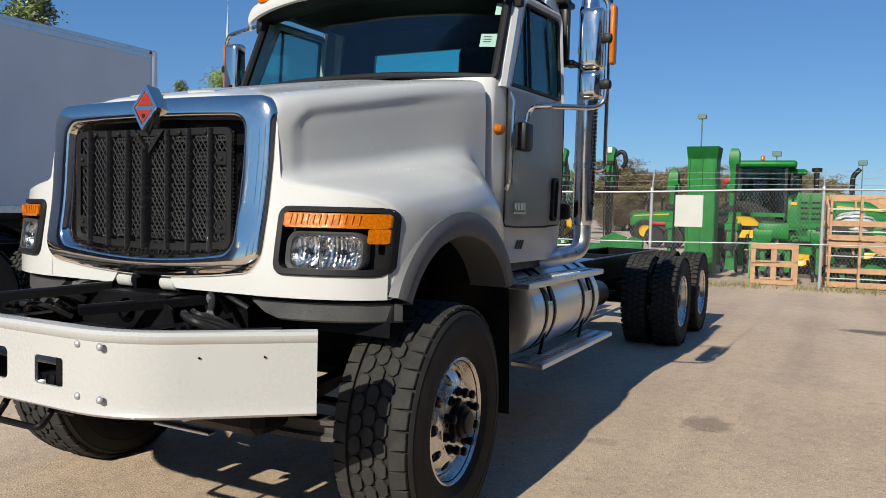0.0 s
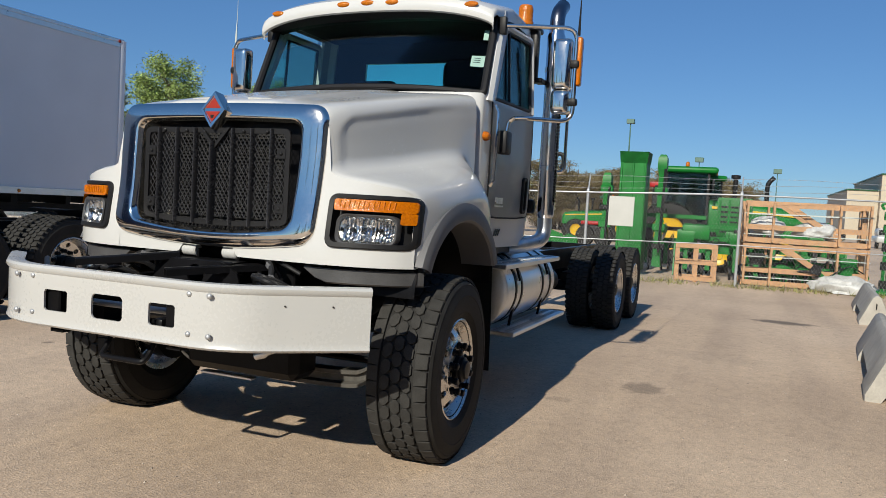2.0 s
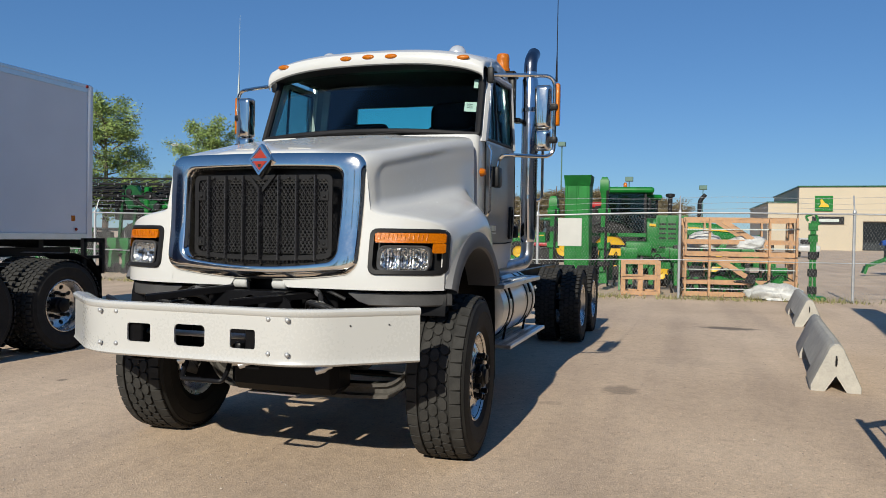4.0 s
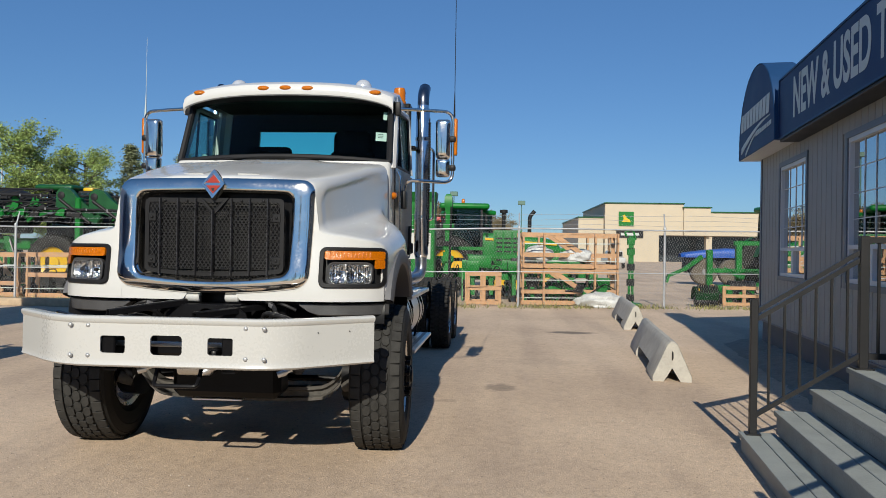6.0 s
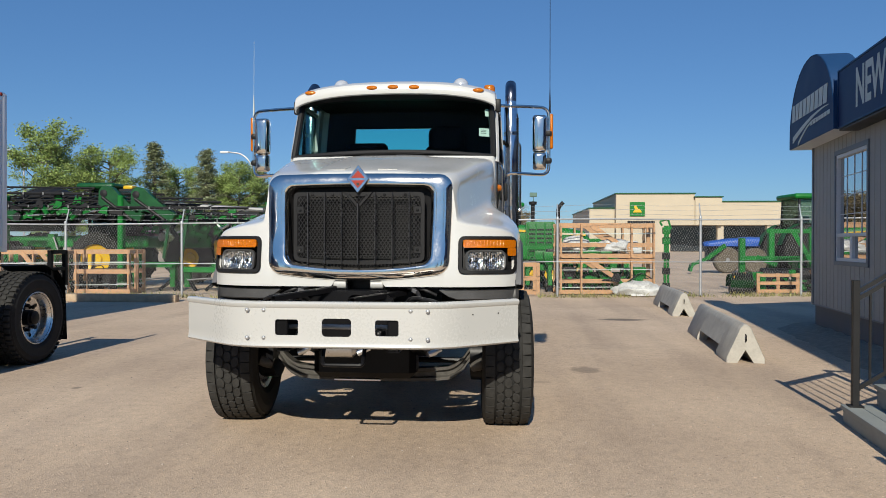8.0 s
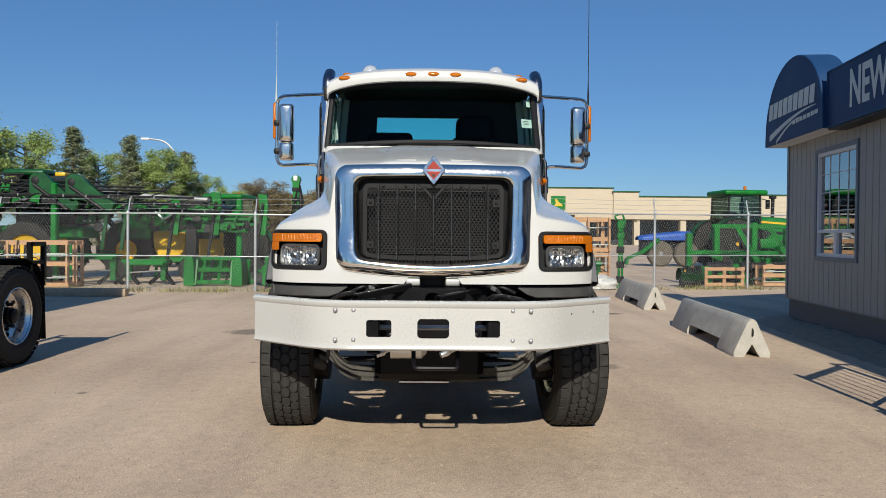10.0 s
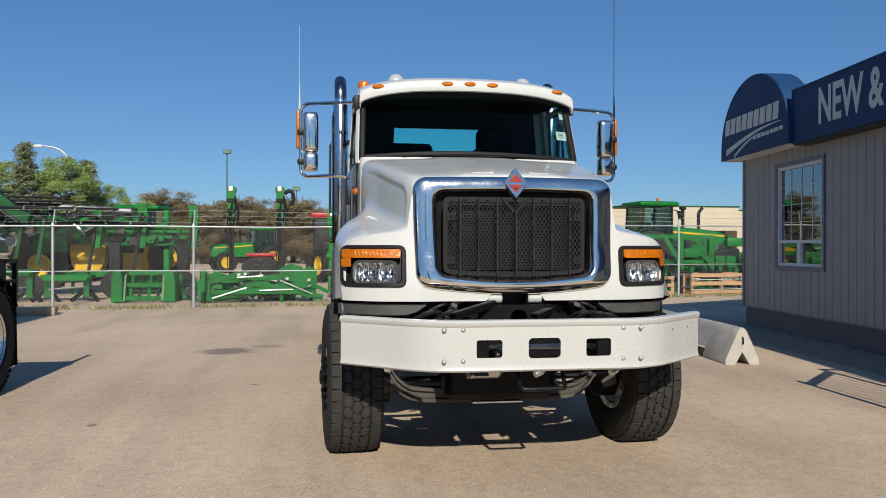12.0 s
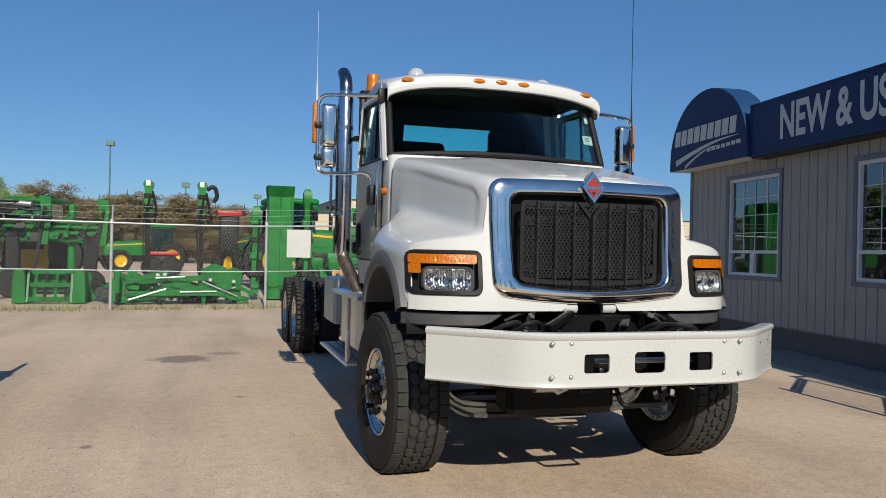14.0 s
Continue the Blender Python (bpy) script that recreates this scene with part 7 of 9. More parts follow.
def crate(at, rz, w, d, h, label, braces=True, tiers=1):
    """An open shipping crate of pine battens."""
    m = pose(at[0], at[1], 0, 0, 0, rz)
    c = thing("wooden_crate", (at[0], at[1], 0), label, "crate", "pine crates along the fence")

    def plank(p, q, a, b, name="batten"):
        bm = bmesh.new()
        bar(bm, p, q, a, b)
        part(name, placed(bm, m), PINE, c)

    th = h / tiers
    for k in range(tiers):
        z0, z1 = k * th + 0.05, (k + 1) * th - 0.03
        for y in (0, d):
            nx = max(2, int(w / 0.95) + 1)
            for u in (0.0, 0.22, 0.76, 1.0) if tiers > 1 else [i / (nx - 1) for i in range(nx)]:
                front = 0.075 if tiers > 1 and y == 0 else 0.0
                plank((w * u, y - front, z0), (w * u, y - front, z1), 0.135, 0.05)
            for z in (z0 + 0.04, (z0 + z1) / 2 if braces is False else z0 + 0.36, z1 - 0.04):
                plank((-0.05, y - 0.03, z), (w + 0.05, y - 0.03, z), 0.045, 0.125)
            for z in (z0 + 0.70 * (z1 - z0), z0 + 0.18 * (z1 - z0)):
                bm = bmesh.new()
                bar(bm, (-0.06, y - 0.105, z), (w + 0.06, y - 0.105, z + 0.02), 0.004, 0.022)
                part("strap", placed(bm, m), PAPER, c, "white packing strap")
            if braces:
                plank((w * 0.33, y - 0.05, z1 - 0.05), (w * 0.78, y - 0.05, z0 + 0.12), 0.045, 0.13, "brace")
        for x in (0, w):
            plank((x, d * 0.5, z0), (x, d * 0.5, z1), 0.05, 0.12)
            for z in (z0 + 0.04, z1 - 0.04):
                plank((x, 0, z), (x, d, z), 0.035, 0.10)
        for i in range(5):
            plank((w * i / 4, 0, k * th + 0.02), (w * i / 4, d, k * th + 0.02), 0.10, 0.035, "deck_board")
    return c


def small_pallet_box(at, rz, w, h, label):
    m = pose(at[0], at[1], 0, 0, 0, rz)
    c = thing("pallet_box", (at[0], at[1], 0), label, "crate", "pine crates along the fence")
    for z in np.linspace(0.08, h - 0.06, max(3, int(h / 0.27))):
        for y in (0, w * 0.8):
            bm = bmesh.new()
            box(bm, (0, y - 0.015, z - 0.05), (w, y + 0.015, z + 0.05), 0.003, 1)
            part("slat", placed(bm, m), PINE, c)
    for x in (0.05, w / 2, w - 0.05):
        for y in (0.03, w * 0.8 - 0.03):
            bm = bmesh.new()
            box(bm, (x - 0.05, y - 0.02, 0), (x + 0.05, y + 0.02, h), 0.003, 1)
            part("upright", placed(bm, m), PINE, c)
    return c


def rough_bag(at, size, label):
    """A crumpled sheet over something soft."""
    bm = bmesh.new()
    bmesh.ops.create_icosphere(bm, subdivisions=4, radius=1.0)
    for v in bm.verts:
        n_ = noise.fractal(v.co * 2.2 + Vector(at), 0.8, 2.1, 4)
        v.co = Vector((v.co.x * size[0], v.co.y * size[1], max(-0.4, v.co.z) * size[2])) * (1 + 0.22 * n_)
        v.co += Vector(at)
    t = thing("plastic_wrap", (at[0], at[1], 0), label, "wrapping")
    part("sheet", bm, WRAP, t, angle=60)


def implement(at, rz, w, h, d, label, seed, mt=None, dark=0.25, legs=True):
    """A folded steel implement: tool bars, row units with discs and boxes, raised wings, rams and hoses; every member a part."""
    mt = mt or GREEN
    rnd = random.Random(seed)
    m = pose(at[0], at[1], 0, 0, 0, rz)
    t = thing("farm_implement", (at[0], at[1], 0), label, "implement", "green implements behind the fence")
    paint = lambda: DARK if rnd.random() < dark else mt
    low = min(0.75, h * 0.5)
    for y, z in ((0.0, low), (d * 0.6, low + 0.12)):
        bm = bmesh.new()
        box(bm, (-w / 2, y - 0.09, z - 0.09), (w / 2, y + 0.09, z + 0.09), 0.01, 1)
        part("tool_bar", placed(bm, m), mt, t)
    n_u = max(2, int(w / 0.52))
    for i in range(n_u):
        x = -w / 2 + w * (i + 0.5) / n_u + rnd.uniform(-0.05, 0.05)
        reach = d * rnd.uniform(0.6, 0.9)
        coat = paint()
        for dz in (-0.07, 0.09):
            bm = bmesh.new()
            bar(bm, (x, -0.05, low + dz), (x, -reach * 0.6, low + dz - 0.06), 0.16, 0.06)
            part("link_arm", placed(bm, m), coat, t)
        bm = bmesh.new()
        slab(bm, [(x - 0.06, -reach * 0.5, 0.18), (x - 0.06, -reach, 0.22), (x - 0.06, -reach * 0.9, low + 0.10), (x - 0.06, -reach * 0.5, low + 0.08)], (0.12, 0, 0))
        part("shank", placed(bm, m), paint(), t)
        for sx in (-1, 1):
            bm = bmesh.new()
            r = rnd.uniform(0.17, 0.21)
            lathe(bm, [(0.001, -0.02), (r * 0.5, -0.035), (r, -0.03), (r, 0.03), (r * 0.5, 0.035), (0.001, 0.02)], pose(x + sx * 0.12, -reach * 0.75, r, 0, 90 + sx * 6, 0), 16)
            part("gauge_wheel", placed(bm, m), DARK, t)
        if i % 2 == 0:
            bm = bmesh.new()
            z0 = low + 0.10
            loft(bm, [[(x + a * k, -reach * 0.7 + b * k, z0 + z) for a, b in ((-0.19, -0.16), (0.19, -0.16), (0.19, 0.16), (-0.19, 0.16))] for z, k in ((0.0, 0.55), (0.14, 0.95), (min(0.36, h * 0.3), 1.0), (min(0.40, h * 0.34), 0.9))], True, True)
            part("box", placed(bm, m), mt if rnd.random() < 0.7 else DARK, t)
        bm = bmesh.new()
        a = Vector((x + 0.05, 0.02, low + 0.1))
        tube(bm, fillet([a, a + Vector((0.1, -0.2, 0.25)), a + Vector((rnd.uniform(-0.3, 0.3), -reach * 0.7, 0.18)), a + Vector((0, -reach, -0.25))], 0.15, 4), 0.016, 6)
        part("hose", placed(bm, m), DARK, t)
    # wings folded upright over the bar
    if h > 1.2:
        n_w = max(2, int(w / 0.8))
        for i in range(n_w):
            x = -w / 2 + w * (i + 0.5) / n_w + rnd.uniform(-0.15, 0.15)
            top = h * rnd.uniform(0.72, 1.0)
            bm = bmesh.new()
            lean = rnd.uniform(-0.25, 0.25)
            loft(bm, [[(x + lean * (z - low) / (h - low + 0.01) + a * k, b * k + 0.1, z) for a, b in ((-0.09, -0.1), (0.09, -0.1), (0.09, 0.1), (-0.09, 0.1))] for z, k in ((low, 1.3), (low + 0.3, 1.0), (top - 0.25, 0.9), (top, 1.2))], True, True)
            part("wing_arm", placed(bm, m), paint(), t)
            bm = bmesh.new()
            tube(bm, [(x + 0.14, -0.08, low + 0.1), (x + 0.18 + lean * 0.5, -0.05, (low + top) / 2)], 0.045, 8)
            tube(bm, [(x + 0.18 + lean * 0.5, -0.05, (low + top) / 2), (x + 0.12 + lean, 0.0, top - 0.1)], 0.022, 8)
            part("ram", placed(bm, m), DARK if i % 2 else GREYM, t)
            bm = bmesh.new()
            z0 = rnd.uniform(low + 0.3, top - 0.3)
            box(bm, (x - rnd.uniform(0.25, 0.5), -0.22, z0), (x + rnd.uniform(0.25, 0.5), 0.0, z0 + rnd.uniform(0.16, 0.42)), 0.03, 2)
            part("panel", placed(bm, m), mt if rnd.random() > dark * 1.3 else DARK, t)
        for z in (h * 0.66, h * 0.86):
            bm = bmesh.new()
            box(bm, (-w / 2 * rnd.uniform(0.7, 1.0), 0.12, z - 0.06), (w / 2 * rnd.uniform(0.7, 1.0), 0.26, z + 0.06), 0.01, 1)
            part("wing_bar", placed(bm, m), paint(), t)
    for sx in (-1, 1):
        bm = bmesh.new()
        slab(bm, [(sx * w / 2, -d * 0.4, 0.02), (sx * w / 2, d * 0.4, 0.02), (sx * w / 2, d * 0.3, low + 0.15), (sx * w / 2, -d * 0.1, low + 0.2)], (sx * 0.04, 0, 0))
        part("end_plate", placed(bm, m), mt, t)
    return t


def arm_pile(at, rz, w, h, d, label, seed, base=0.0, dark=0.15):
    """Folded mower arms heaped on the ground: box arms with elbows, rams, hinge plates, discs and hoses."""
    rnd = random.Random(seed)
    m = pose(at[0], at[1], base, 0, 0, rz)
    t = thing("mower_attachment", (at[0], at[1], 0), label, "implement", "green implements behind the fence")
    n = int(w * 4.2)
    for i in range(n):
        x = -w / 2 + w * (i + 0.5) / n
        k = rnd.uniform(0.5, 1.1)
        sg = rnd.choice((-1, 1))
        p0 = Vector((x - sg * 0.55 * k, rnd.uniform(-d, d) * 0.4, rnd.uniform(0.12, h * 0.5)))
        p1 = p0 + Vector((sg * 0.6 * k, rnd.uniform(-0.2, 0.2), rnd.uniform(0.05, 0.45) * h))
        p2 = p1 + Vector((sg * 0.5 * k, rnd.uniform(-0.2, 0.2), -rnd.uniform(0.15, 0.5) * h))
        p2.z = max(0.08, p2.z)
        bm = bmesh.new()
        bar(bm, p0, p1, 0.09, rnd.uniform(0.11, 0.18))
        bar(bm, p1, p2, 0.08, rnd.uniform(0.09, 0.15))
        part("arm", placed(bm, m), GREEN if rnd.random() > dark else DARK, t)
        bm = bmesh.new()
        slab(bm, [p1 + Vector((-0.16, -0.12, -0.10)), p1 + Vector((0.12, -0.12, -0.14)), p1 + Vector((0.16, -0.12, 0.08)), p1 + Vector((-0.04, -0.12, 0.14))], (0, 0.03, 0))
        part("hinge_plate", placed(bm, m), GREEN if i % 5 else DARK, t)
        if i % 2:
            bm = bmesh.new()
            a, b = p0 + Vector((0, -0.14, 0.10)), p1 + Vector((0, -0.14, -0.05))
            tube(bm, [a, a.lerp(b, 0.6)], 0.035, 8)
            tube(bm, [a.lerp(b, 0.6), b], 0.018, 8)
            part("ram", placed(bm, m), DARK if i % 4 == 1 else DULL_ALU, t)
        else:
            bm = bmesh.new()
            tube(bm, fillet([p0 + Vector((0, -0.1, 0.1)), p1 + Vector((0.05, -0.16, 0.16)), p2 + Vector((0.05, -0.12, 0.12))], 0.12, 4), 0.016, 6)
            part("hose", placed(bm, m), DARK, t)
        if i % 3 == 0:
            bm = bmesh.new()
            lathe(bm, [(0.001, -0.03), (0.13, -0.03), (0.15, 0), (0.13, 0.03), (0.001, 0.03)], pose(p2.x, p2.y - 0.1, max(p2.z, 0.16), 80, rnd.uniform(-20, 20), 0), 16)
            part("disc", placed(bm, m), DARK, t)
    for sx in (-1, 1):
        bm = bmesh.new()
        box(bm, (sx * w / 2 - 0.09, -0.12, -base), (sx * w / 2 + 0.09, 0.12, h * 0.95), 0.03, 1)
        part("upright", placed(bm, m), GREEN, t)


def linkage(at, h, label):
    """A slim upright lift linkage with plates and hooks."""
    t = thing("lift_linkage", (*at, 0), label, "implement", "green implements behind the fence")
    x, y = at
    for dx in (-0.045, 0.06):
        bm = bmesh.new()
        bar(bm, (x + dx, y, 0.0), (x + dx * 0.6, y, h), 0.05, 0.07)
        part("upright", bm, GREEN, t)
    for z in (0.25, 0.7, 1.15, 1.6, h - 0.15):
        bm = bmesh.new()
        box(bm, (x - 0.11, y - 0.05, z - 0.10), (x + 0.11, y + 0.05, z + 0.10), 0.01, 1)
        part("rung", bm, GREEN if z > 1.2 else DARK, t)
    bm = bmesh.new()
    tube(bm, fillet([(x - 0.12, y, h), (x - 0.2, y, h + 0.12), (x + 0.05, y, h + 0.2), (x + 0.14, y, h - 0.1)], 0.08, 4), 0.03, 8)
    part("hook", bm, GREEN, t)
    bm = bmesh.new()
    box(bm, (x - 0.35, y - 0.25, 0), (x + 0.30, y + 0.25, 0.10), 0.02, 1)
    part("foot", bm, GREEN, t)


def header_box(at, rz, w, h, d, label):
    """A low box-section header with an open front and ribs."""
    m = pose(at[0], at[1], 0, 0, 0, rz)
    t = thing("harvest_header", (at[0], at[1], 0), label, "implement", "green implements behind the fence")
    bm = bmesh.new()
    slab(bm, [(-w / 2, 0, 0.05), (-w / 2, d, 0.05), (-w / 2, d, h), (-w / 2, 0.25, h * 0.9)], (0.05, 0, 0))
    slab(bm, [(w / 2, 0, 0.05), (w / 2, d, 0.05), (w / 2, d, h), (w / 2, 0.25, h * 0.9)], (-0.05, 0, 0))
    box(bm, (-w / 2, d - 0.06, 0.2), (w / 2, d, h), 0.01, 1)
    part("shell", placed(bm, m), GREEN, t)
    for z, y in ((0.12, 0.15), (h * 0.55, 0.3), (h * 0.92, d * 0.7)):
        bm = bmesh.new()
        box(bm, (-w / 2 + 0.04, y - 0.05, z - 0.06), (w / 2 - 0.04, y + 0.05, z + 0.06), 0.01, 1)
        part("rail", placed(bm, m), GREEN, t)
    for i in range(4):
        x = -w / 2 + w * (i + 0.7) / 4.4
        bm = bmesh.new()
        bar(bm, (x, 0.1, 0.1), (x, d * 0.7, h * 0.92), 0.07, 0.05)
        part("rib", placed(bm, m), DARK if i % 2 else GREEN, t)
    for x in (-w / 2 - 0.16, w / 2 + 0.16):
        bm = bmesh.new()
        loft(bm, [[(x + a * k, b, z) for a, b in ((-0.15, 0.0), (0.15, 0.0), (0.15, d), (-0.15, d))] for z, k in ((0.03, 1.0), (h * 0.8, 0.9), (h, 0.6))], True, True)
        part("end_shield", placed(bm, m), GREEN, t)
    bm = bmesh.new()
    tube(bm, [(-w / 2, 0.5 * d, h * 0.4), (w / 2, 0.5 * d, h * 0.4)], 0.05, 8)
    part("auger", placed(bm, m), GREYM, t)


def mast(at, top, label, hook):
    """An upright folded boom on a black post."""
    x, y = at
    t = thing("folded_boom", (x, y, 0), label, "implement", "upright folded booms")
    bm = bmesh.new()
    box(bm, (x - 0.065, y - 0.08, 0), (x + 0.065, y + 0.08, top - 0.9), 0.01, 1)
    part("post", bm, DARK, t)
    bm = bmesh.new()
    loft(bm, [[(x + a * w, y + b * 0.12, z) for a, b in ((-1, -1), (1, -1), (1, 1), (-1, 1))] for z, w in ((top - 1.1, 0.05), (top - 0.85, 0.10), (top - 0.60, 0.085), (top - 0.25, 0.10), (top - 0.12, 0.14), (top - 0.05, 0.12), (top, 0.05))], True, True)
    part("boom_arm", bm, GREEN, t)
    bm = bmesh.new()
    box(bm, (x - 0.07, y - 0.16, top - 0.17), (x + 0.06, y - 0.10, top - 0.01), 0.025, 2)
    part("boom_cap", bm, SILVER, t)
    bm = bmesh.new()
    tube(bm, [(x + 0.10, y - 0.02, top - 0.30), (x + 0.20, y - 0.04, top - 0.75), (x + 0.17, y - 0.04, top - 1.15)], 0.035, 8)
    part("link_arm", bm, DARK, t)
    for dz in (0.42, 0.72, 0.95):
        bm = bmesh.new()
        box(bm, (x - 0.115, y - 0.15, top - dz - 0.07), (x + 0.115, y + 0.13, top - dz + 0.05), 0.02, 1)
        part("clamp", bm, DARK, t)
    for k in range(3):
        bm = bmesh.new()
        tube(bm, fillet([(x - 0.08 + 0.05 * k, y - 0.14, 0.8), (x - 0.12 + 0.06 * k, y - 0.16, top - 1.2), (x + 0.05, y - 0.14, top - 0.4)], 0.2, 4), 0.018, 6)
        part("hose", bm, DARK, t)
    if hook:
        bm = bmesh.new()
        tube(bm, fillet([(x + 0.12, y, top - 0.22), (x + 0.26, y, top - 0.12), (x + 0.36, y, top - 0.18), (x + 0.40, y, top - 0.42), (x + 0.30, y, top - 0.55)], 0.10, 5), 0.06, 10)
        part("hook", bm, DARK, t)
    bm = bmesh.new()
    box(bm, (x - 0.45, y - 0.35, 0), (x + 0.45, y + 0.35, 0.35), 0.03, 1)
    part("base", bm, GREEN, t)


# ---- the row along the fence ----
crate((2.62, 17.75), 7, 2.75, 0.9, 2.12, "two stacked pine crates packed with green parts", True, 2)
small_pallet_box((1.02, 17.3), 6, 1.0, 0.95, "low slatted pine pallet box")
crate((-13.9, 16.5), 0, 2.05, 0.9, 1.30, "open pine crate with a braced front", True, 1)
crate((-11.55, 16.5), 0, 1.6, 0.9, 1.32, "open pine crate holding black parts", False, 1)
rough_bag((4.85, 17.55, 0.14), (0.66, 0.32, 0.28), "crumpled white plastic wrap at the crate's foot")
rough_bag((3.1, 18.1, 1.45), (0.42, 0.3, 0.30), "white plastic wrap over parts in the crate")
rough_bag((4.2, 18.1, 1.42), (0.5, 0.3, 0.24), "white plastic wrap over parts in the crate")
implement((3.9, 18.5), 8, 2.6, 0.85, 0.7, "green loader parts stacked inside the crate", 21)
implement((-12.5, 17.1), 0, 3.4, 1.0, 0.6, "black and green parts stacked in the crates", 23, DARK, 0.4)
header_box((-6.27, 17.55), 3, 1.05, 0.86, 0.9, "green header standing behind the fence")
arm_pile((-3.2, 17.8), 5, 3.0, 0.95, 0.8, "green mower arms folded in a heap on the ground", 25, 0.0, 0.06)


def mower_bed(at, rz, label):
    """A folded mower: two long beams with silver rods, deck plates at the end and a slanting lift arm."""
    m = pose(at[0], at[1], 0, 0, 0, rz)
    t = thing("folded_mower", (at[0], at[1], 0), label, "implement", "green implements behind the fence")
    for p, q, w, h in (((-1.5, -0.05, 0.12), (1.3, -0.05, 0.50), 0.10, 0.16), ((-1.3, -0.15, 0.30), (1.1, -0.15, 0.30), 0.09, 0.12), ((-1.0, 0.1, 0.60), (0.9, 0.1, 0.72), 0.12, 0.14), ((-0.2, 0.0, 0.55), (1.75, -0.1, 0.12), 0.10, 0.15),
                       ((-1.45, 0.1, 0.55), (-0.3, 0.0, 0.85), 0.10, 0.13)):
        bm = bmesh.new()
        bar(bm, p, q, w, h)
        part("beam", placed(bm, m), GREEN, t)
    for p, q in (((-1.25, -0.22, 0.14), (-0.35, -0.22, 0.42)), ((0.0, -0.24, 0.34), (0.9, -0.24, 0.36)), ((0.55, -0.2, 0.62), (1.45, -0.2, 0.22)), ((-0.6, -0.2, 0.70), (0.1, -0.2, 0.74))):
        bm = bmesh.new()
        tube(bm, [p, q], 0.018, 8)
        part("rod", placed(bm, m), DULL_ALU, t, "bright steel ram rod")
    for x0, x1, z0, z1 in ((0.55, 1.15, 0.45, 1.08), (1.15, 1.55, 0.10, 1.0), (-0.35, 0.25, 0.35, 0.78), (-1.65, -1.35, 0.05, 0.70)):
        bm = bmesh.new()
        slab(bm, [(x0, 0.05, z0), (x1, 0.05, z0 + 0.04), (x1 + 0.05, 0.05, z1 * 0.9), ((x0 + x1) / 2, 0.05, z1), (x0 - 0.03, 0.05, z1 * 0.86)], (0, 0.06, 0))
        bmesh.ops.bevel(bm, geom=bm.edges[:], offset=0.012, segments=1, affect="EDGES")
        part("deck_plate", placed(bm, m), GREEN, t)
    for x, z in ((-0.55, 0.78), (-0.38, 0.80), (1.35, 0.62), (0.75, 0.66)):
        bm = bmesh.new()
        box(bm, (x - 0.04, -0.20, z - 0.035), (x + 0.04, -0.185, z + 0.035), m=m)
        part("decal", bm, PAPER, t, "pale warning decal")
    for x in (-1.5, -0.5, 0.6, 1.5):
        bm = bmesh.new()
        box(bm, (x - 0.05, -0.1, 0.0), (x + 0.05, 0.15, 0.30), 0.01, 1, m)
        part("foot", bm, DARK if x < 0 else GREEN, t)


mower_bed((-3.15, 17.45), 4, "bright green folded mower with silver rods and decals")


def boom_stand(x0, x1, y, label):
    """Two dark posts on tyres' height carry a lattice of green beams."""
    t = thing("toolbar_stand", ((x0 + x1) / 2, y, 0), label, "implement", "green implements behind the fence")
    for x in (x0 + 0.7, x1 - 0.5):
        bm = bmesh.new()
        box(bm, (x - 0.17, y - 0.15, 0.0), (x + 0.17, y + 0.15, 1.75), 0.02, 1)
        part("post", bm, DARK, t)
        bm = bmesh.new()
        lathe(bm, [(0.001, -0.12), (0.36, -0.12), (0.40, -0.06), (0.40, 0.06), (0.36, 0.12), (0.001, 0.12)], pose(x + 0.05, y - 0.30, 0.40, 90, 0, 0), 22)
        part("gauge_wheel", bm, RUBBER, t)
    for z, d in ((1.62, 0.0), (1.84, -0.1), (2.02, 0.05), (2.16, -0.05)):
        bm = bmesh.new()
        box(bm, (x0 + 0.1 * d, y + d - 0.04, z - 0.045), (x1, y + d + 0.04, z + 0.045), 0.01, 1)
        part("beam", bm, GREEN_DULL if z < 1.8 else GREEN, t)
    k = int((x1 - x0) / 0.42)
    for i in range(k):
        x = x0 + (x1 - x0) * (i + 0.5) / k
        bm = bmesh.new()
        bar(bm, (x - 0.15, y - 0.08, 1.60), (x + 0.12, y - 0.08, 2.15), 0.05)
        part("brace", bm, DARK if i % 3 == 0 else GREEN, t)
        bm = bmesh.new()
        box(bm, (x - 0.09, y - 0.2, 1.70), (x + 0.09, y - 0.1, 1.92), 0.02, 1)
        part("bracket", bm, DARK if i % 2 else GREEN, t)
        bm = bmesh.new()
        tube(bm, fillet([(x, y - 0.2, 1.95), (x + 0.2, y - 0.22, 1.62), (x + 0.4, y - 0.2, 1.9)], 0.12, 4), 0.018, 6)
        part("hose", bm, DARK, t)


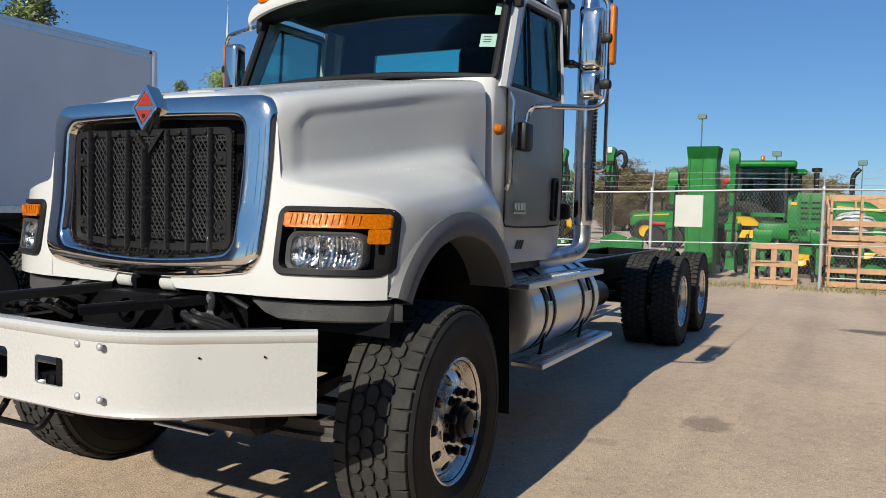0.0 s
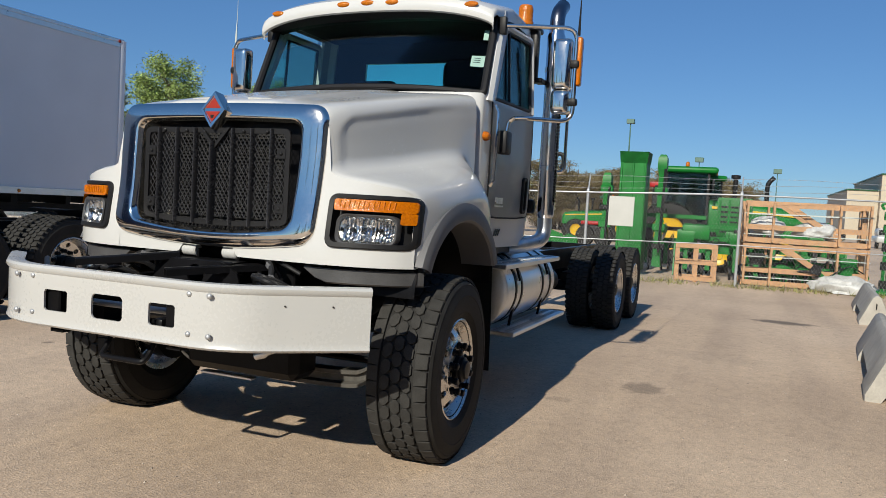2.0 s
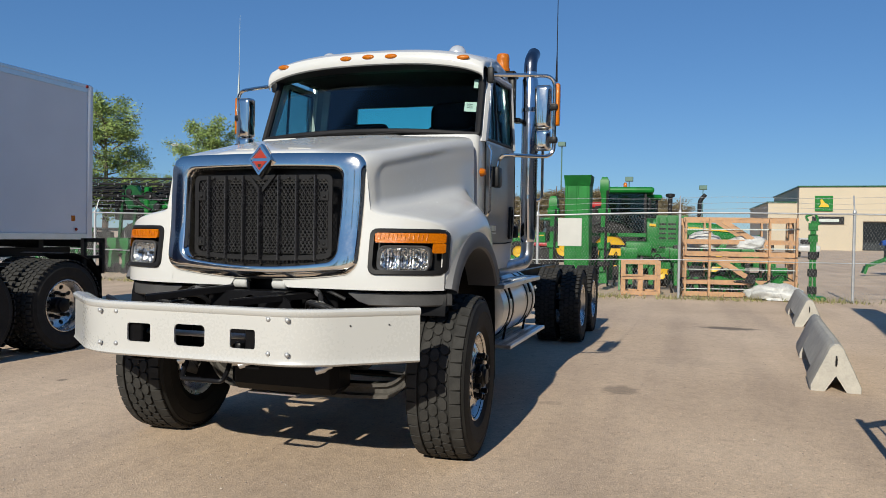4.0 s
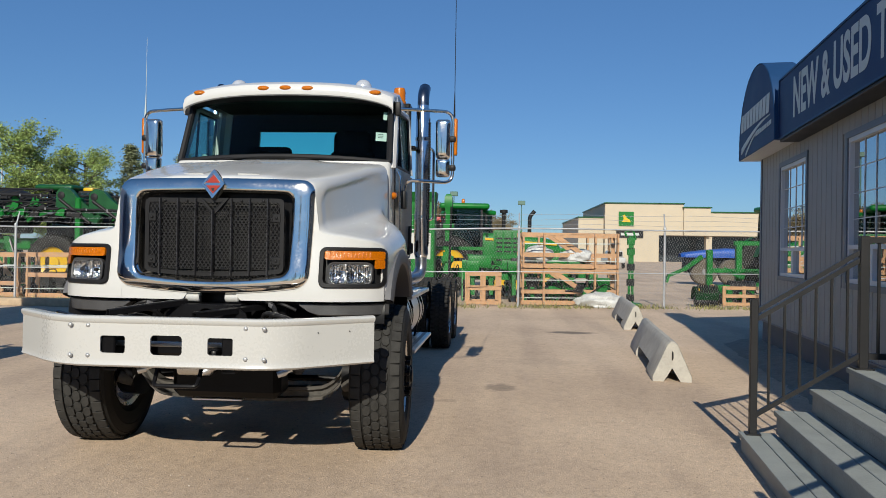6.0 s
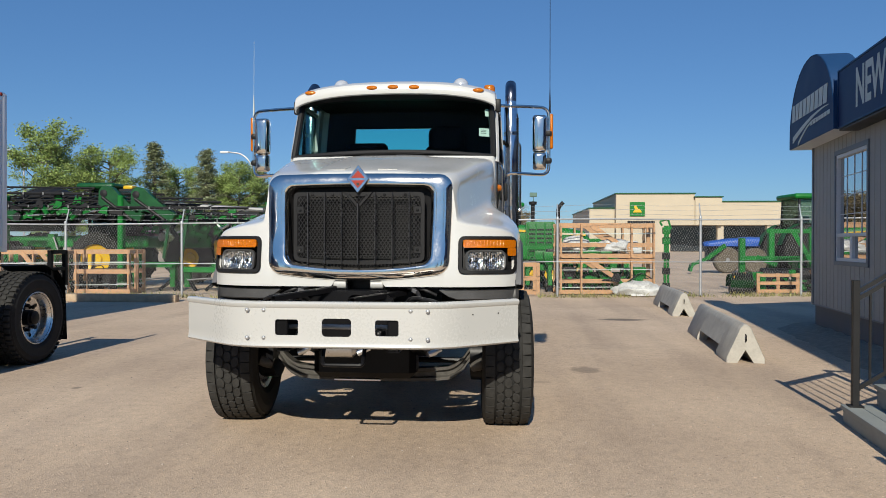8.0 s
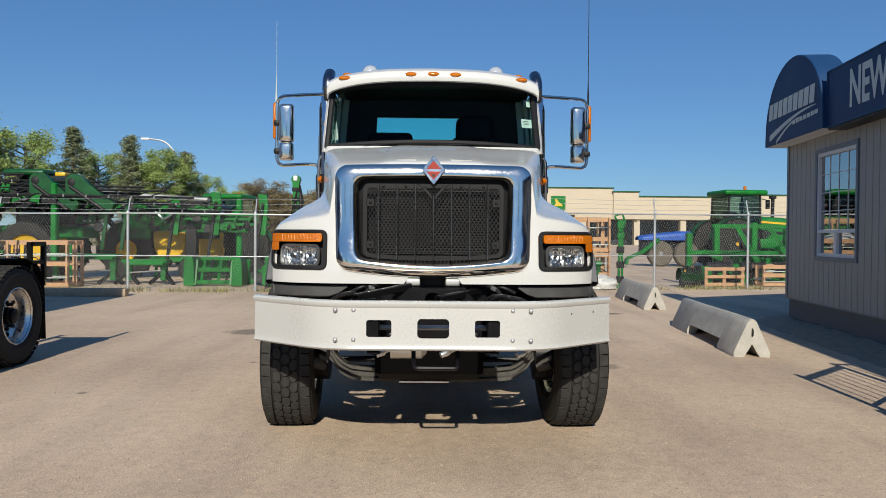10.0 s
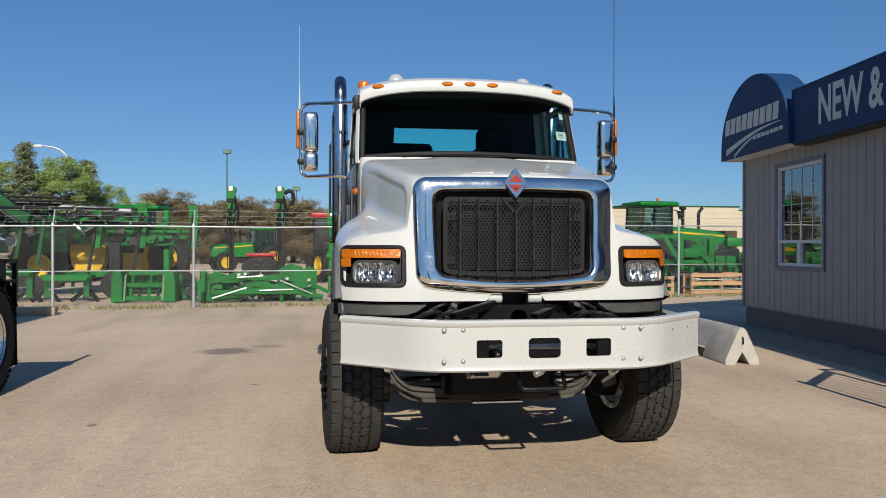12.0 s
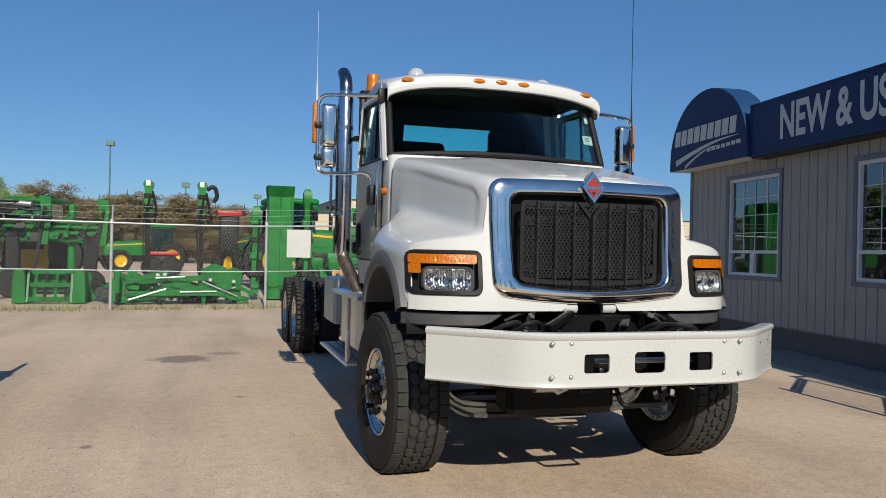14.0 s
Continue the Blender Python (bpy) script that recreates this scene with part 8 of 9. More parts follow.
boom_stand(-8.4, -5.2, 20.3, "green lattice toolbar on black posts")
arm_pile((-4.9, 18.6), 0, 1.2, 0.8, 0.5, "green linkage arms folded beside the header", 27)
def trestle(x0, x1, y, z, label):
    """A green steel stand: a flat frame on two posts with splayed dark feet."""
    t = thing("steel_stand", ((x0 + x1) / 2, y, 0), label, "stand", "green stands behind the fence")
    bm = bmesh.new()
    box(bm, (x0, y - 0.25, z - 0.10), (x1, y + 0.25, z), 0.015, 1)
    box(bm, (x0 + 0.1, y - 0.27, z - 0.16), (x1 - 0.1, y - 0.2, z - 0.04), 0.01, 1)
    part("deck", bm, GREEN, t)
    for x in (x0 + 0.16, x1 - 0.16):
        bm = bmesh.new()
        box(bm, (x - 0.09, y - 0.1, 0.12), (x + 0.09, y + 0.1, z - 0.1), 0.015, 1)
        part("post", bm, GREEN_DULL, t)
        for sx in (-1, 1):
            bm = bmesh.new()
            bar(bm, (x + sx * 0.06, y - 0.05, 0.32), (x + sx * 0.36, y - 0.25, 0.03), 0.07, 0.10)
            part("foot", bm, DARK, t)
    bm = bmesh.new()
    tube(bm, [(x0 + 0.2, y - 0.12, 0.35), (x1 - 0.2, y - 0.12, 0.42)], 0.025, 8)
    part("cross_rod", bm, GREYM, t)


trestle(-10.85, -9.3, 18.4, 0.90, "green steel stand with splayed black feet")
trestle(-9.15, -7.8, 18.4, 0.75, "low green steel stand with splayed black feet")
rear = thing("crop_sprayer", (-7.5, 22.4, 0), "dark crop sprayer with big tyres and green boom lifts", "sprayer")
bm = bmesh.new()
box(bm, (-11.2, 22.2, 1.25), (-6.9, 23.4, 1.75), 0.06, 1)
part("chassis", bm, DARK, rear)
bm = bmesh.new()
loft(bm, [[(-9.0 + a * k, 22.9 + b * k, z) for a, b in ((-1.7, -0.8), (1.7, -0.8), (1.7, 0.8), (-1.7, 0.8))] for z, k in ((1.7, 0.9), (1.9, 1.0), (2.45, 1.0), (2.65, 0.85))], True, True)
part("tank", bm, DARK, rear, "black tank")
for x in (-10.4, -7.4):
    tractor_wheel(rear, pose(x, 21.9, 0.95), 0.95, 0.42, hub=0.40)
for x, z0, z1 in ((-9.9, 1.5, 2.9), (-7.6, 1.6, 2.8)):
    bm = bmesh.new()
    loft(bm, [[(x + a * k + 0.05 * (z - z0), 21.3 + b, z) for a, b in ((-0.09, -0.12), (0.09, -0.12), (0.09, 0.12), (-0.09, 0.12))] for z, k in ((z0, 0.8), (z0 + 0.5, 1.0), (z1 - 0.3, 0.9), (z1, 1.3))], True, True)
    part("boom_lift", bm, DEEP_GREEN, rear)
    bm = bmesh.new()
    box(bm, (x - 0.55, 21.2, 1.35), (x + 0.5, 21.34, 1.75), 0.03, 1)
    part("spray_panel", bm, GREEN_DULL if x < -8 else DARK, rear)
bm = bmesh.new()
tube(bm, [(-12.5, 21.0, 2.95), (-7.4, 21.0, 2.66)], 0.09, 10)
part("boom_tube", bm, GREYM, rear, "grey folded boom tube")
implement((-14.8, 19.0), 0, 3.0, 1.9, 0.8, "green folded toolbar behind the crates", 35, GREEN_DULL, 0.65)
mast((-4.05, 18.6), 3.32, "green folded boom with a silver cap on a black post", False)
mast((-2.65, 18.4), 3.32, "green folded boom with a black hose hook on a black post", True)
# upright green wings
for x, z in ((-6.9, 2.85), (-5.4, 2.8), (-8.2, 2.7)):
    t = thing("folded_wing", (x, 20, 0), "green folded implement wing standing upright", "implement", "upright folded wings")
    bm = bmesh.new()
    slab(bm, [(x - 0.10, 20, 1.5), (x + 0.12, 20, 1.5), (x + 0.20, 20, z - 0.35), (x + 0.16, 20, z), (x - 0.12, 20, z + 0.03), (x - 0.05, 20, z - 0.4)], (0, 0.12, 0))
    part("wing_plate", bm, GREEN, t)
    bm = bmesh.new()
    bar(bm, (x - 0.3, 19.95, 0.0), (x + 0.05, 19.95, z * 0.9), 0.08)
    part("wing_stay", bm, DARK, t)
# yellow tanks on a green frame
for x in (-8.9, -7.6):
    t = thing("yellow_hopper", (x, 22, 0), "yellow seed hopper on a green frame", "implement", "yellow hoppers")
    bm = bmesh.new()
    loft(bm, [[(x + a * w, 22 + b * 0.4, z) for a, b in ((-1, -1), (1, -1), (1, 1), (-1, 1))] for z, w in ((0.75, 0.35), (1.0, 0.5), (1.55, 0.55), (1.62, 0.45))], True, True)
    bmesh.ops.bevel(bm, geom=bm.edges[:], offset=0.03, segments=2, affect="EDGES")
    part("hopper", bm, YELLOW, t)
    bm = bmesh.new()
    box(bm, (x - 0.7, 21.7, 0.55), (x + 0.7, 22.3, 0.75), 0.02, 1)
    for a in (-0.5, 0.5):
        bar(bm, (x + a, 21.8, 0), (x + a, 21.8, 0.6), 0.08)
    part("frame", bm, GREEN, t)

# tall green bin with folded arms
bin_ = thing("folded_planter", (-0.4, 19.4, 0), "tall green steel bin between folded implement arms", "implement")
bm = bmesh.new()
frame_slab(bm, [(-0.80, 19.1, 3.35), (-0.08, 19.1, 3.35), (-0.08, 19.8, 3.35), (-0.80, 19.8, 3.35)], [(-0.75, 19.15, 3.35), (-0.13, 19.15, 3.35), (-0.13, 19.75, 3.35), (-0.75, 19.75, 3.35)], (0, 0, -3.3))
part("bin", bm, GREEN, bin_)
for x0, top in ((-1.15, 2.75), (0.34, 3.3)):
    bm = bmesh.new()
    loft(bm, [[(x0 + a * k, 19.2 + b * k, z) for a, b in ((-0.10, -0.12), (0.10, -0.12), (0.10, 0.14), (-0.10, 0.14))] for z, k in ((0.2, 1.2), (0.8, 0.9), (top - 0.6, 0.8), (top - 0.35, 1.25), (top - 0.1, 1.2), (top, 0.7))], True, True)
    part("arm", bm, GREEN, bin_)
    bm = bmesh.new()
    tube(bm, [(x0 + 0.05, 19.0, 0.6), (x0 + 0.1, 19.0, top - 0.4)], 0.035, 8)
    part("cylinder", bm, DARK, bin_)
    for k in range(4):
        bm = bmesh.new()
        z = 0.7 + 0.5 * k
        box(bm, (x0 - 0.16, 19.02, z), (x0 + 0.18, 19.30, z + 0.14 + 0.05 * (k % 2)), 0.02, 1)
        part("bracket", bm, GREEN if k % 2 else DARK, bin_)
bm = bmesh.new()
loft(bm, [[(-0.44 + a * k, 19.45 + b * k, z) for a, b in ((-0.37, -0.36), (0.37, -0.36), (0.37, 0.36), (-0.37, 0.36))] for z, k in ((3.05, 1.0), (3.36, 1.08))], True)
bmesh.ops.solidify(bm, geom=bm.faces, thickness=0.03)
part("bin_rim", bm, GREEN, bin_)
for x in (-0.76, -0.44, -0.12):
    bm = bmesh.new()
    box(bm, (x - 0.025, 19.06, 0.1), (x + 0.025, 19.11, 3.05), 0.008, 1)
    part("bin_rib", bm, GREEN, bin_)
board_ = thing("notice_board", (-0.25, fence_y(-0.25) - 0.06, 1.2), "blank white notice board wired to the fence", "sign")
bm = bmesh.new()
box(bm, (-0.53, fence_y(-0.25) - 0.065, 1.30), (0.08, fence_y(-0.25) - 0.045, 2.02), 0.004, 1)
part("panel", bm, mat("chalky_white_board", (0.44, 0.44, 0.41), 0.7, var=0.08), board_)

farm_tractor((0.75, 26.0), 4, "green tractor with a long hood and two black stacks", 1.12)
farm_tractor((16.4, 35.0), 5, "green tractor with a yellow hood stripe beyond the office corner", 1.32, 0.1)
farm_tractor((0.45, 27.5), 115, "green tractor with a glass cab behind the bin", 1.06)
farm_tractor((-9.5, 31.0), 170, "green tractor parked behind the sprayer", 1.1)
farm_tractor((-13.0, 40.0), 20, "green tractor parked far back in the row", 1.0)
farm_tractor((-5.5, 44.0), 200, "green tractor parked far back in the row", 0.9)
implement((9.1, 20.2), 6, 1.1, 0.62, 0.6, "dark green mower deck on black rollers", 41, GREEN, 0.4)
fr = thing("tool_frame", (9.9, 20.3, 0), "green steel tool frame standing on pine pallets", "implement")
for x, z in ((8.55, 1.7), (9.45, 2.0), (10.7, 2.05), (11.8, 1.9)):
    bm = bmesh.new()
    box(bm, (x - 0.09, 20.2, 0.5), (x + 0.09, 20.4, z), 0.015, 1)
    part("post", bm, GREEN, fr)
for z, x0, x1 in ((1.92, 9.3, 11.9), (1.05, 8.5, 11.9), (0.62, 9.2, 11.9)):
    bm = bmesh.new()
    box(bm, (x0, 20.22, z - 0.07), (x1, 20.38, z + 0.07), 0.015, 1)
    part("cross_bar", bm, GREEN, fr)
for x in (9.0, 10.1, 11.2):
    bm = bmesh.new()
    bar(bm, (x, 20.25, 1.95 if x > 9.2 else 1.1), (x + 0.55, 20.0, 0.85), 0.10, 0.14)
    part("arm", bm, GREEN, fr)
    bm = bmesh.new()
    lathe(bm, [(0.001, -0.4), (0.2, -0.4), (0.2, 0.4), (0.001, 0.4)], pose(x + 0.5, 20.15, 0.55, 0, 90, 0), 16)
    part("drum", bm, DARK, fr)
implement((12.4, 22.0), 6, 3.2, 2.0, 0.9, "green planter frame with black row units beyond the office", 57, GREEN, 0.45)
implement((15.0, 26.5), 6, 4.2, 1.6, 0.9, "green planter frame standing before the tractor", 43, GREEN, 0.5)
arm_pile((3.9, 18.2), 8, 2.3, 0.75, 0.5, "green loader arms lying inside the crate", 28)
arm_pile((10.3, 19.9), 6, 2.6, 0.5, 0.5, "green mower arms lying on the pallets", 30)
arm_pile((-9.0, 20.6), 0, 5.5, 1.2, 0.6, "folded black and green boom arms stacked on a sprayer", 61, 1.55, 0.5)
arm_pile((-13.5, 19.0), 0, 4.0, 0.9, 0.5, "folded green boom lifts with hoses and rams", 62, 2.2, 0.3)
linkage((5.78, 18.3), 2.05, "slim green lift linkage standing beside the crate")
implement((0.6, 21.4), 4, 2.2, 1.9, 0.9, "green planter frame with black row units", 53, GREEN, 0.35)
cart = thing("grain_cart", (2.2, 22.2, 0), "solid green grain cart parked behind the crates", "implement")
bm = bmesh.new()
loft(bm, [[(2.2 + a * k, 22.4 + b * k2, z) for a, b in ((-0.5, -0.5), (0.5, -0.5), (0.5, 0.6), (-0.5, 0.6))] for z, k, k2 in ((0.75, 0.6, 0.6), (1.15, 0.95, 1.0), (2.22, 1.0, 1.0), (2.28, 0.95, 0.95))], True, True)
part("tub", bm, GREEN_DULL, cart)
for z in (1.25, 1.40, 1.55, 1.70, 1.85, 2.0):
    bm = bmesh.new()
    box(bm, (1.80, 21.885, z - 0.025), (2.60, 21.90, z + 0.025))
    part("louvre", bm, DARK, cart)
for x in (1.78, 2.05, 2.35, 2.62):
    bm = bmesh.new()
    box(bm, (x - 0.03, 21.86, 1.12), (x + 0.03, 21.92, 2.22), 0.008, 1)
    part("stiffener", bm, GREEN, cart)
tractor_wheel(cart, pose(1.85, 22.0, 0.5), 0.5, 0.3)
tractor_wheel(cart, pose(2.6, 22.0, 0.5), 0.5, 0.3)
bm = bmesh.new()
bar(bm, (2.2, 21.9, 0.8), (2.2, 20.6, 0.5), 0.12)
part("drawbar", bm, DARK, cart)
implement((3.6, 22.5), 4, 3.4, 1.9, 0.9, "green planter frame behind the crates", 55, GREEN, 0.4)
implement((2.0, 19.5), 5, 2.4, 1.6, 0.8, "green frame standing behind the pallet box", 47, GREEN, 0.2)
implement((14.5, 22.0), 0, 4.0, 2.0, 1.0, "green folded toolbar behind the office", 49, GREEN, 0.3)
small_pallet_box((8.62, 19.0), 5, 1.3, 0.62, "low pine pallet under mower parts")
crate((10.6, 19.3), 5, 2.2, 0.8, 0.7, "low pine pallet frame beside the mower", False, 1)
implement((-18.5, 19.5), 0, 4.0, 1.8, 1.0, "green folded toolbar behind the crates", 51, GREEN_DULL, 0.6)
rm_ = thing("roller_mower", (8.0, 18.6, 0), "dark green roller mower with a comb of black tines", "implement", "green implements behind the fence")
bm = bmesh.new()
loft(bm, [[(x, 18.6 + y, z) for y, z in chaikin([(-0.26, 0.22), (-0.30, 0.42), (-0.22, 0.58), (0.0, 0.63), (0.25, 0.52), (0.28, 0.22)], 2)] for x in (7.66, 7.70, 8.28, 8.32)], False)
bmesh.ops.solidify(bm, geom=bm.faces, thickness=0.02)
part("hood", bm, DEEP_GREEN, rm_)
bm = bmesh.new()
lathe(bm, [(0.001, -0.31), (0.15, -0.31), (0.16, -0.29), (0.16, 0.29), (0.15, 0.31), (0.001, 0.31)], pose(7.99, 18.5, 0.16, 0, 90, 0), 20)
part("roller", bm, DARK, rm_, "black steel roller")
for i in range(9):
    bm = bmesh.new()
    box(bm, (7.70 + i * 0.067, 18.27, 0.44), (7.73 + i * 0.067, 18.35, 0.67), 0.006, 1)
    part("tine", bm, DARK, rm_)
bm = bmesh.new()
box(bm, (7.70, 18.285, 0.50), (7.80, 18.295, 0.56))
part("decal", bm, YELLOW, rm_, "yellow decal")
# red balers and a blue tractor far off
for at, hw, z0, z1 in (((-1.5, 36.0), 0.6, 3.05, 3.32), ((-4.6, 36.0), 0.75, 1.05, 1.24)):
    t = thing("baler", (*at, 0), "red-topped dark baler parked in the back row", "implement")
    bm = bmesh.new()
    box(bm, (at[0] - hw, at[1] - 0.7, z0), (at[0] + hw, at[1] + 0.7, z1), 0.06, 3)
    part("hood", bm, REDM, t, "red top cover")
    bm = bmesh.new()
    box(bm, (at[0] - hw * 0.8, at[1] - 0.6, 0.5), (at[0] + hw * 0.8, at[1] + 0.6, z0 + 0.02), 0.1, 2)
    part("body", bm, DARK, t)
    for x in (-0.6, 0.6):
        bm = bmesh.new()
        lathe(bm, [(0.001, -0.2), (0.45, -0.2), (0.5, 0), (0.45, 0.2), (0.001, 0.2)], pose(at[0] + x * hw, at[1] - 0.8, 0.5, 90, 0, 0), 20)
        part("wheel", bm, RUBBER, t)
t = thing("blue_tractor", (11.9, 37, 0), "low blue tractor with dusty tyres and a green loader", "tractor")
bm = bmesh.new()
loft(bm, [[(x, 36.6 + a * w, z) for a, z in chaikin([(-1, 1.40), (-1, zt - 0.1), (-0.6, zt), (0.6, zt), (1, zt - 0.1), (1, 1.40)], 2)] for x, w, zt in ((11.3, 0.3, 1.60), (11.5, 0.5, 1.66), (12.5, 0.55, 1.80), (13.6, 0.55, 1.90), (14.5, 0.5, 1.88))], False)
part("hood", bm, BLUEM, t)
bm = bmesh.new()
box(bm, (11.5, 36.3, 0.6), (14.5, 37.0, 1.42), 0.05, 1)
part("chassis", bm, DARK, t)
dusty = mat("dusty_tyre", (0.10, 0.085, 0.065), 0.9, var=0.3, scale=8, bump=0.4)
for x, r in ((12.35, 0.68), (13.75, 0.66)):
    bm = bmesh.new()
    lathe(bm, [(0.001, -0.12), (r * 0.45, -0.14), (r * 0.5, -0.22), (r * 0.9, -0.24), (r, -0.15), (r, 0.15), (r * 0.9, 0.24), (0.001, 0.2)], pose(x, 35.9, r, 90, 0, 0), 28)
    whl = part("wheel", bm, dusty, t)
    bm = bmesh.new()
    lathe(bm, [(0.001, 0.12), (r * 0.16, 0.12), (r * 0.18, 0.06), (r * 0.40, 0.02), (r * 0.44, 0.06), (r * 0.46, 0.0)], pose(x, 35.75, r, 90, 0, 0), 20)
    part("rim", bm, GREYM, whl)
bm = bmesh.new()
bar(bm, (12.2, 35.6, 1.45), (11.2, 35.2, 0.78), 0.14, 0.2)
bar(bm, (11.2, 35.2, 0.78), (10.4, 35.1, 0.45), 0.14, 0.16)
bar(bm, (10.4, 35.1, 0.45), (10.3, 35.1, 0.12), 0.5, 0.12)
part("loader", bm, GREEN_DULL, t)

# ---- self-propelled sprayer with folded booms ----
sp = thing("crop_sprayer", (-14.2, 20.5, 0), "green crop sprayer with folded black booms and yellow wheels", "sprayer")
for x in (-16.3, -12.7):
    for y in (19.7, 22.0):
        tractor_wheel(sp, pose(x, y, 0.95), 0.95, 0.45)
bm = bmesh.new()
box(bm, (-17.3, 20.2, 1.35), (-11.2, 21.5, 1.75), 0.06, 1)
part("chassis", bm, GREEN, sp)
bm = bmesh.new()
box(bm, (-13.3, 20.1, 1.75), (-11.6, 21.6, 2.1), 0.05, 1)
box(bm, (-12.9, 20.6, 2.1), (-12.5, 21.1, 2.9), 0.08, 2)
part("cab_base", bm, DARK, sp)
for x, y in ((-13.25, 20.15), (-11.65, 20.15), (-13.25, 21.55), (-11.65, 21.55), (-12.4, 20.12)):
    bm = bmesh.new()
    bar(bm, (x, y, 2.05), (x * 1.0 + 0.05, y, 3.35), 0.08)
    part("cab_post", bm, DARK, sp)
bm = bmesh.new()
slab(bm, [(-13.2, 20.14, 2.1), (-11.7, 20.14, 2.1), (-11.75, 20.16, 3.3), (-13.15, 20.16, 3.3)], (0, 0.01, 0))
part("cab_glass", bm, MACHINE_GLASS, sp)
bm = bmesh.new()
box(bm, (-13.65, 19.95, 3.35), (-12.3, 21.75, 3.56), 0.10, 3)
part("cab_roof", bm, DEEP_GREEN, sp)
bm = bmesh.new()
box(bm, (-12.2, 20.4, 3.36), (-11.85, 20.9, 3.50), 0.05, 2)
part("roof_pod", bm, YELLOW, sp)
bm = bmesh.new()
bmesh.ops.create_uvsphere(bm, u_segments=20, v_segments=12, radius=1.0)
for v in bm.verts:
    v.co = Vector((-15.2 + v.co.x * 1.25, 20.9 + v.co.y * 0.9, 2.65 + max(-0.6, v.co.z) * 0.85))
part("tank", bm, DARK, sp, "black covered tank")
bm = bmesh.new()
box(bm, (-17.6, 19.75, 1.9), (-13.7, 20.1, 2.85), 0.06, 2)
part("side_panel", bm, DARK, sp)
for z0, z1 in ((2.56, 2.70), (2.36, 2.46)):
    bm = bmesh.new()
    slab(bm, [(-17.2, 19.735, z0), (-14.5, 19.735, z0 - 0.04), (-14.35, 19.735, z0), (-14.7, 19.735, z1 - 0.05), (-17.2, 19.735, z1)], (0, 0.012, 0))
    part("stripe", bm, PAPER, sp, "white stripe on the side panel")
for k, (z, y, x0, x1) in enumerate(((2.55, 19.2, -21.0, -7.4), (2.85, 19.35, -21.0, -9.0), (3.15, 19.1, -20.0, -12.6), (2.35, 19.5, -20.5, -6.6), (2.72, 18.9, -21.0, -8.2), (3.0, 19.7, -21.0, -10.5))):
    bm = bmesh.new()
    zz = lambda x: z - 0.015 * (x + 15)
    tube(bm, [(x0, y, zz(x0)), (x1, y, zz(x1))], 0.045, 6)
    tube(bm, [(x0, y + 0.25, zz(x0) + 0.22), (x1, y + 0.25, zz(x1) + 0.22)], 0.035, 6)
    n_d = int((x1 - x0) / 0.45)
    for i in range(n_d):
        xa, xb = x0 + (x1 - x0) * i / n_d, x0 + (x1 - x0) * (i + 1) / n_d
        bar(bm, (xa, y, zz(xa)), (xb, y + 0.25, zz(xb) + 0.22), 0.03)
        if i % 2:
            bar(bm, (xa, y - 0.02, zz(xa)), (xa, y - 0.02, zz(xa) - 0.14), 0.035)
    part("boom", bm, DARK, sp, "folded spray boom")
    bm = bmesh.new()
    for i in range(1, n_d * 2, 3):
        xa = x0 + (x1 - x0) * i / (n_d * 2)
        box(bm, (xa - 0.02, y - 0.07, zz(xa) - 0.04), (xa + 0.02, y - 0.045, zz(xa) + 0.04))
    tagged(part("nozzle_clip", bm, GREYM, sp, "pale nozzle clips along the boom"), kind="stuff")
for x, z1 in ((-12.0, 3.35), (-10.9, 3.3), (-16.2, 3.1)):
    bm = bmesh.new()
    slab(bm, [(x - 0.28, 18.95, z1 - 0.55), (x - 0.26, 18.95, z1 - 0.1), (x - 0.08, 18.95, z1 + 0.05), (x + 0.2, 18.95, z1 - 0.02), (x + 0.5, 18.95, z1 - 0.35), (x + 1.25, 18.95, 2.45), (x + 1.1, 18.95, 2.2), (x + 0.2, 18.95, z1 - 0.72), (x - 0.1, 18.95, z1 - 0.85)], (0, 0.26, 0))
    bmesh.ops.bevel(bm, geom=bm.edges[:], offset=0.025, segments=2, affect="EDGES")
    part("boom_knuckle", bm, DEEP_GREEN, sp)
    bm = bmesh.new()
    tube(bm, [(x - 0.1, 18.9, z1 - 0.35), (x + 0.9, 18.9, 2.25)], 0.05, 10)
    part("ram", bm, DARK, sp)
    bm = bmesh.new()
    lathe(bm, [(0.001, -0.17), (0.10, -0.17), (0.12, -0.15), (0.12, 0.15), (0.001, 0.17)], pose(x - 0.08, 19.08, z1 - 0.22, 90, 0, 0), 16)
    part("pin_boss", bm, DARK, sp)
bm = bmesh.new()
box(bm, (-13.25, 20.3, 2.05), (-11.7, 21.6, 3.38), 0.08, 2)
part("cab_shell", bm, INTERIOR, sp, "dark cab behind tinted glass")
for x in (-17.0, -16.4, -10.2, -9.6):
    bm = bmesh.new()
    bar(bm, (x, 19.3, 1.0), (x + 0.25, 19.3, 3.2 if x < -12 else 2.7), 0.09)
    part("boom_cradle", bm, DEEP_GREEN, sp)

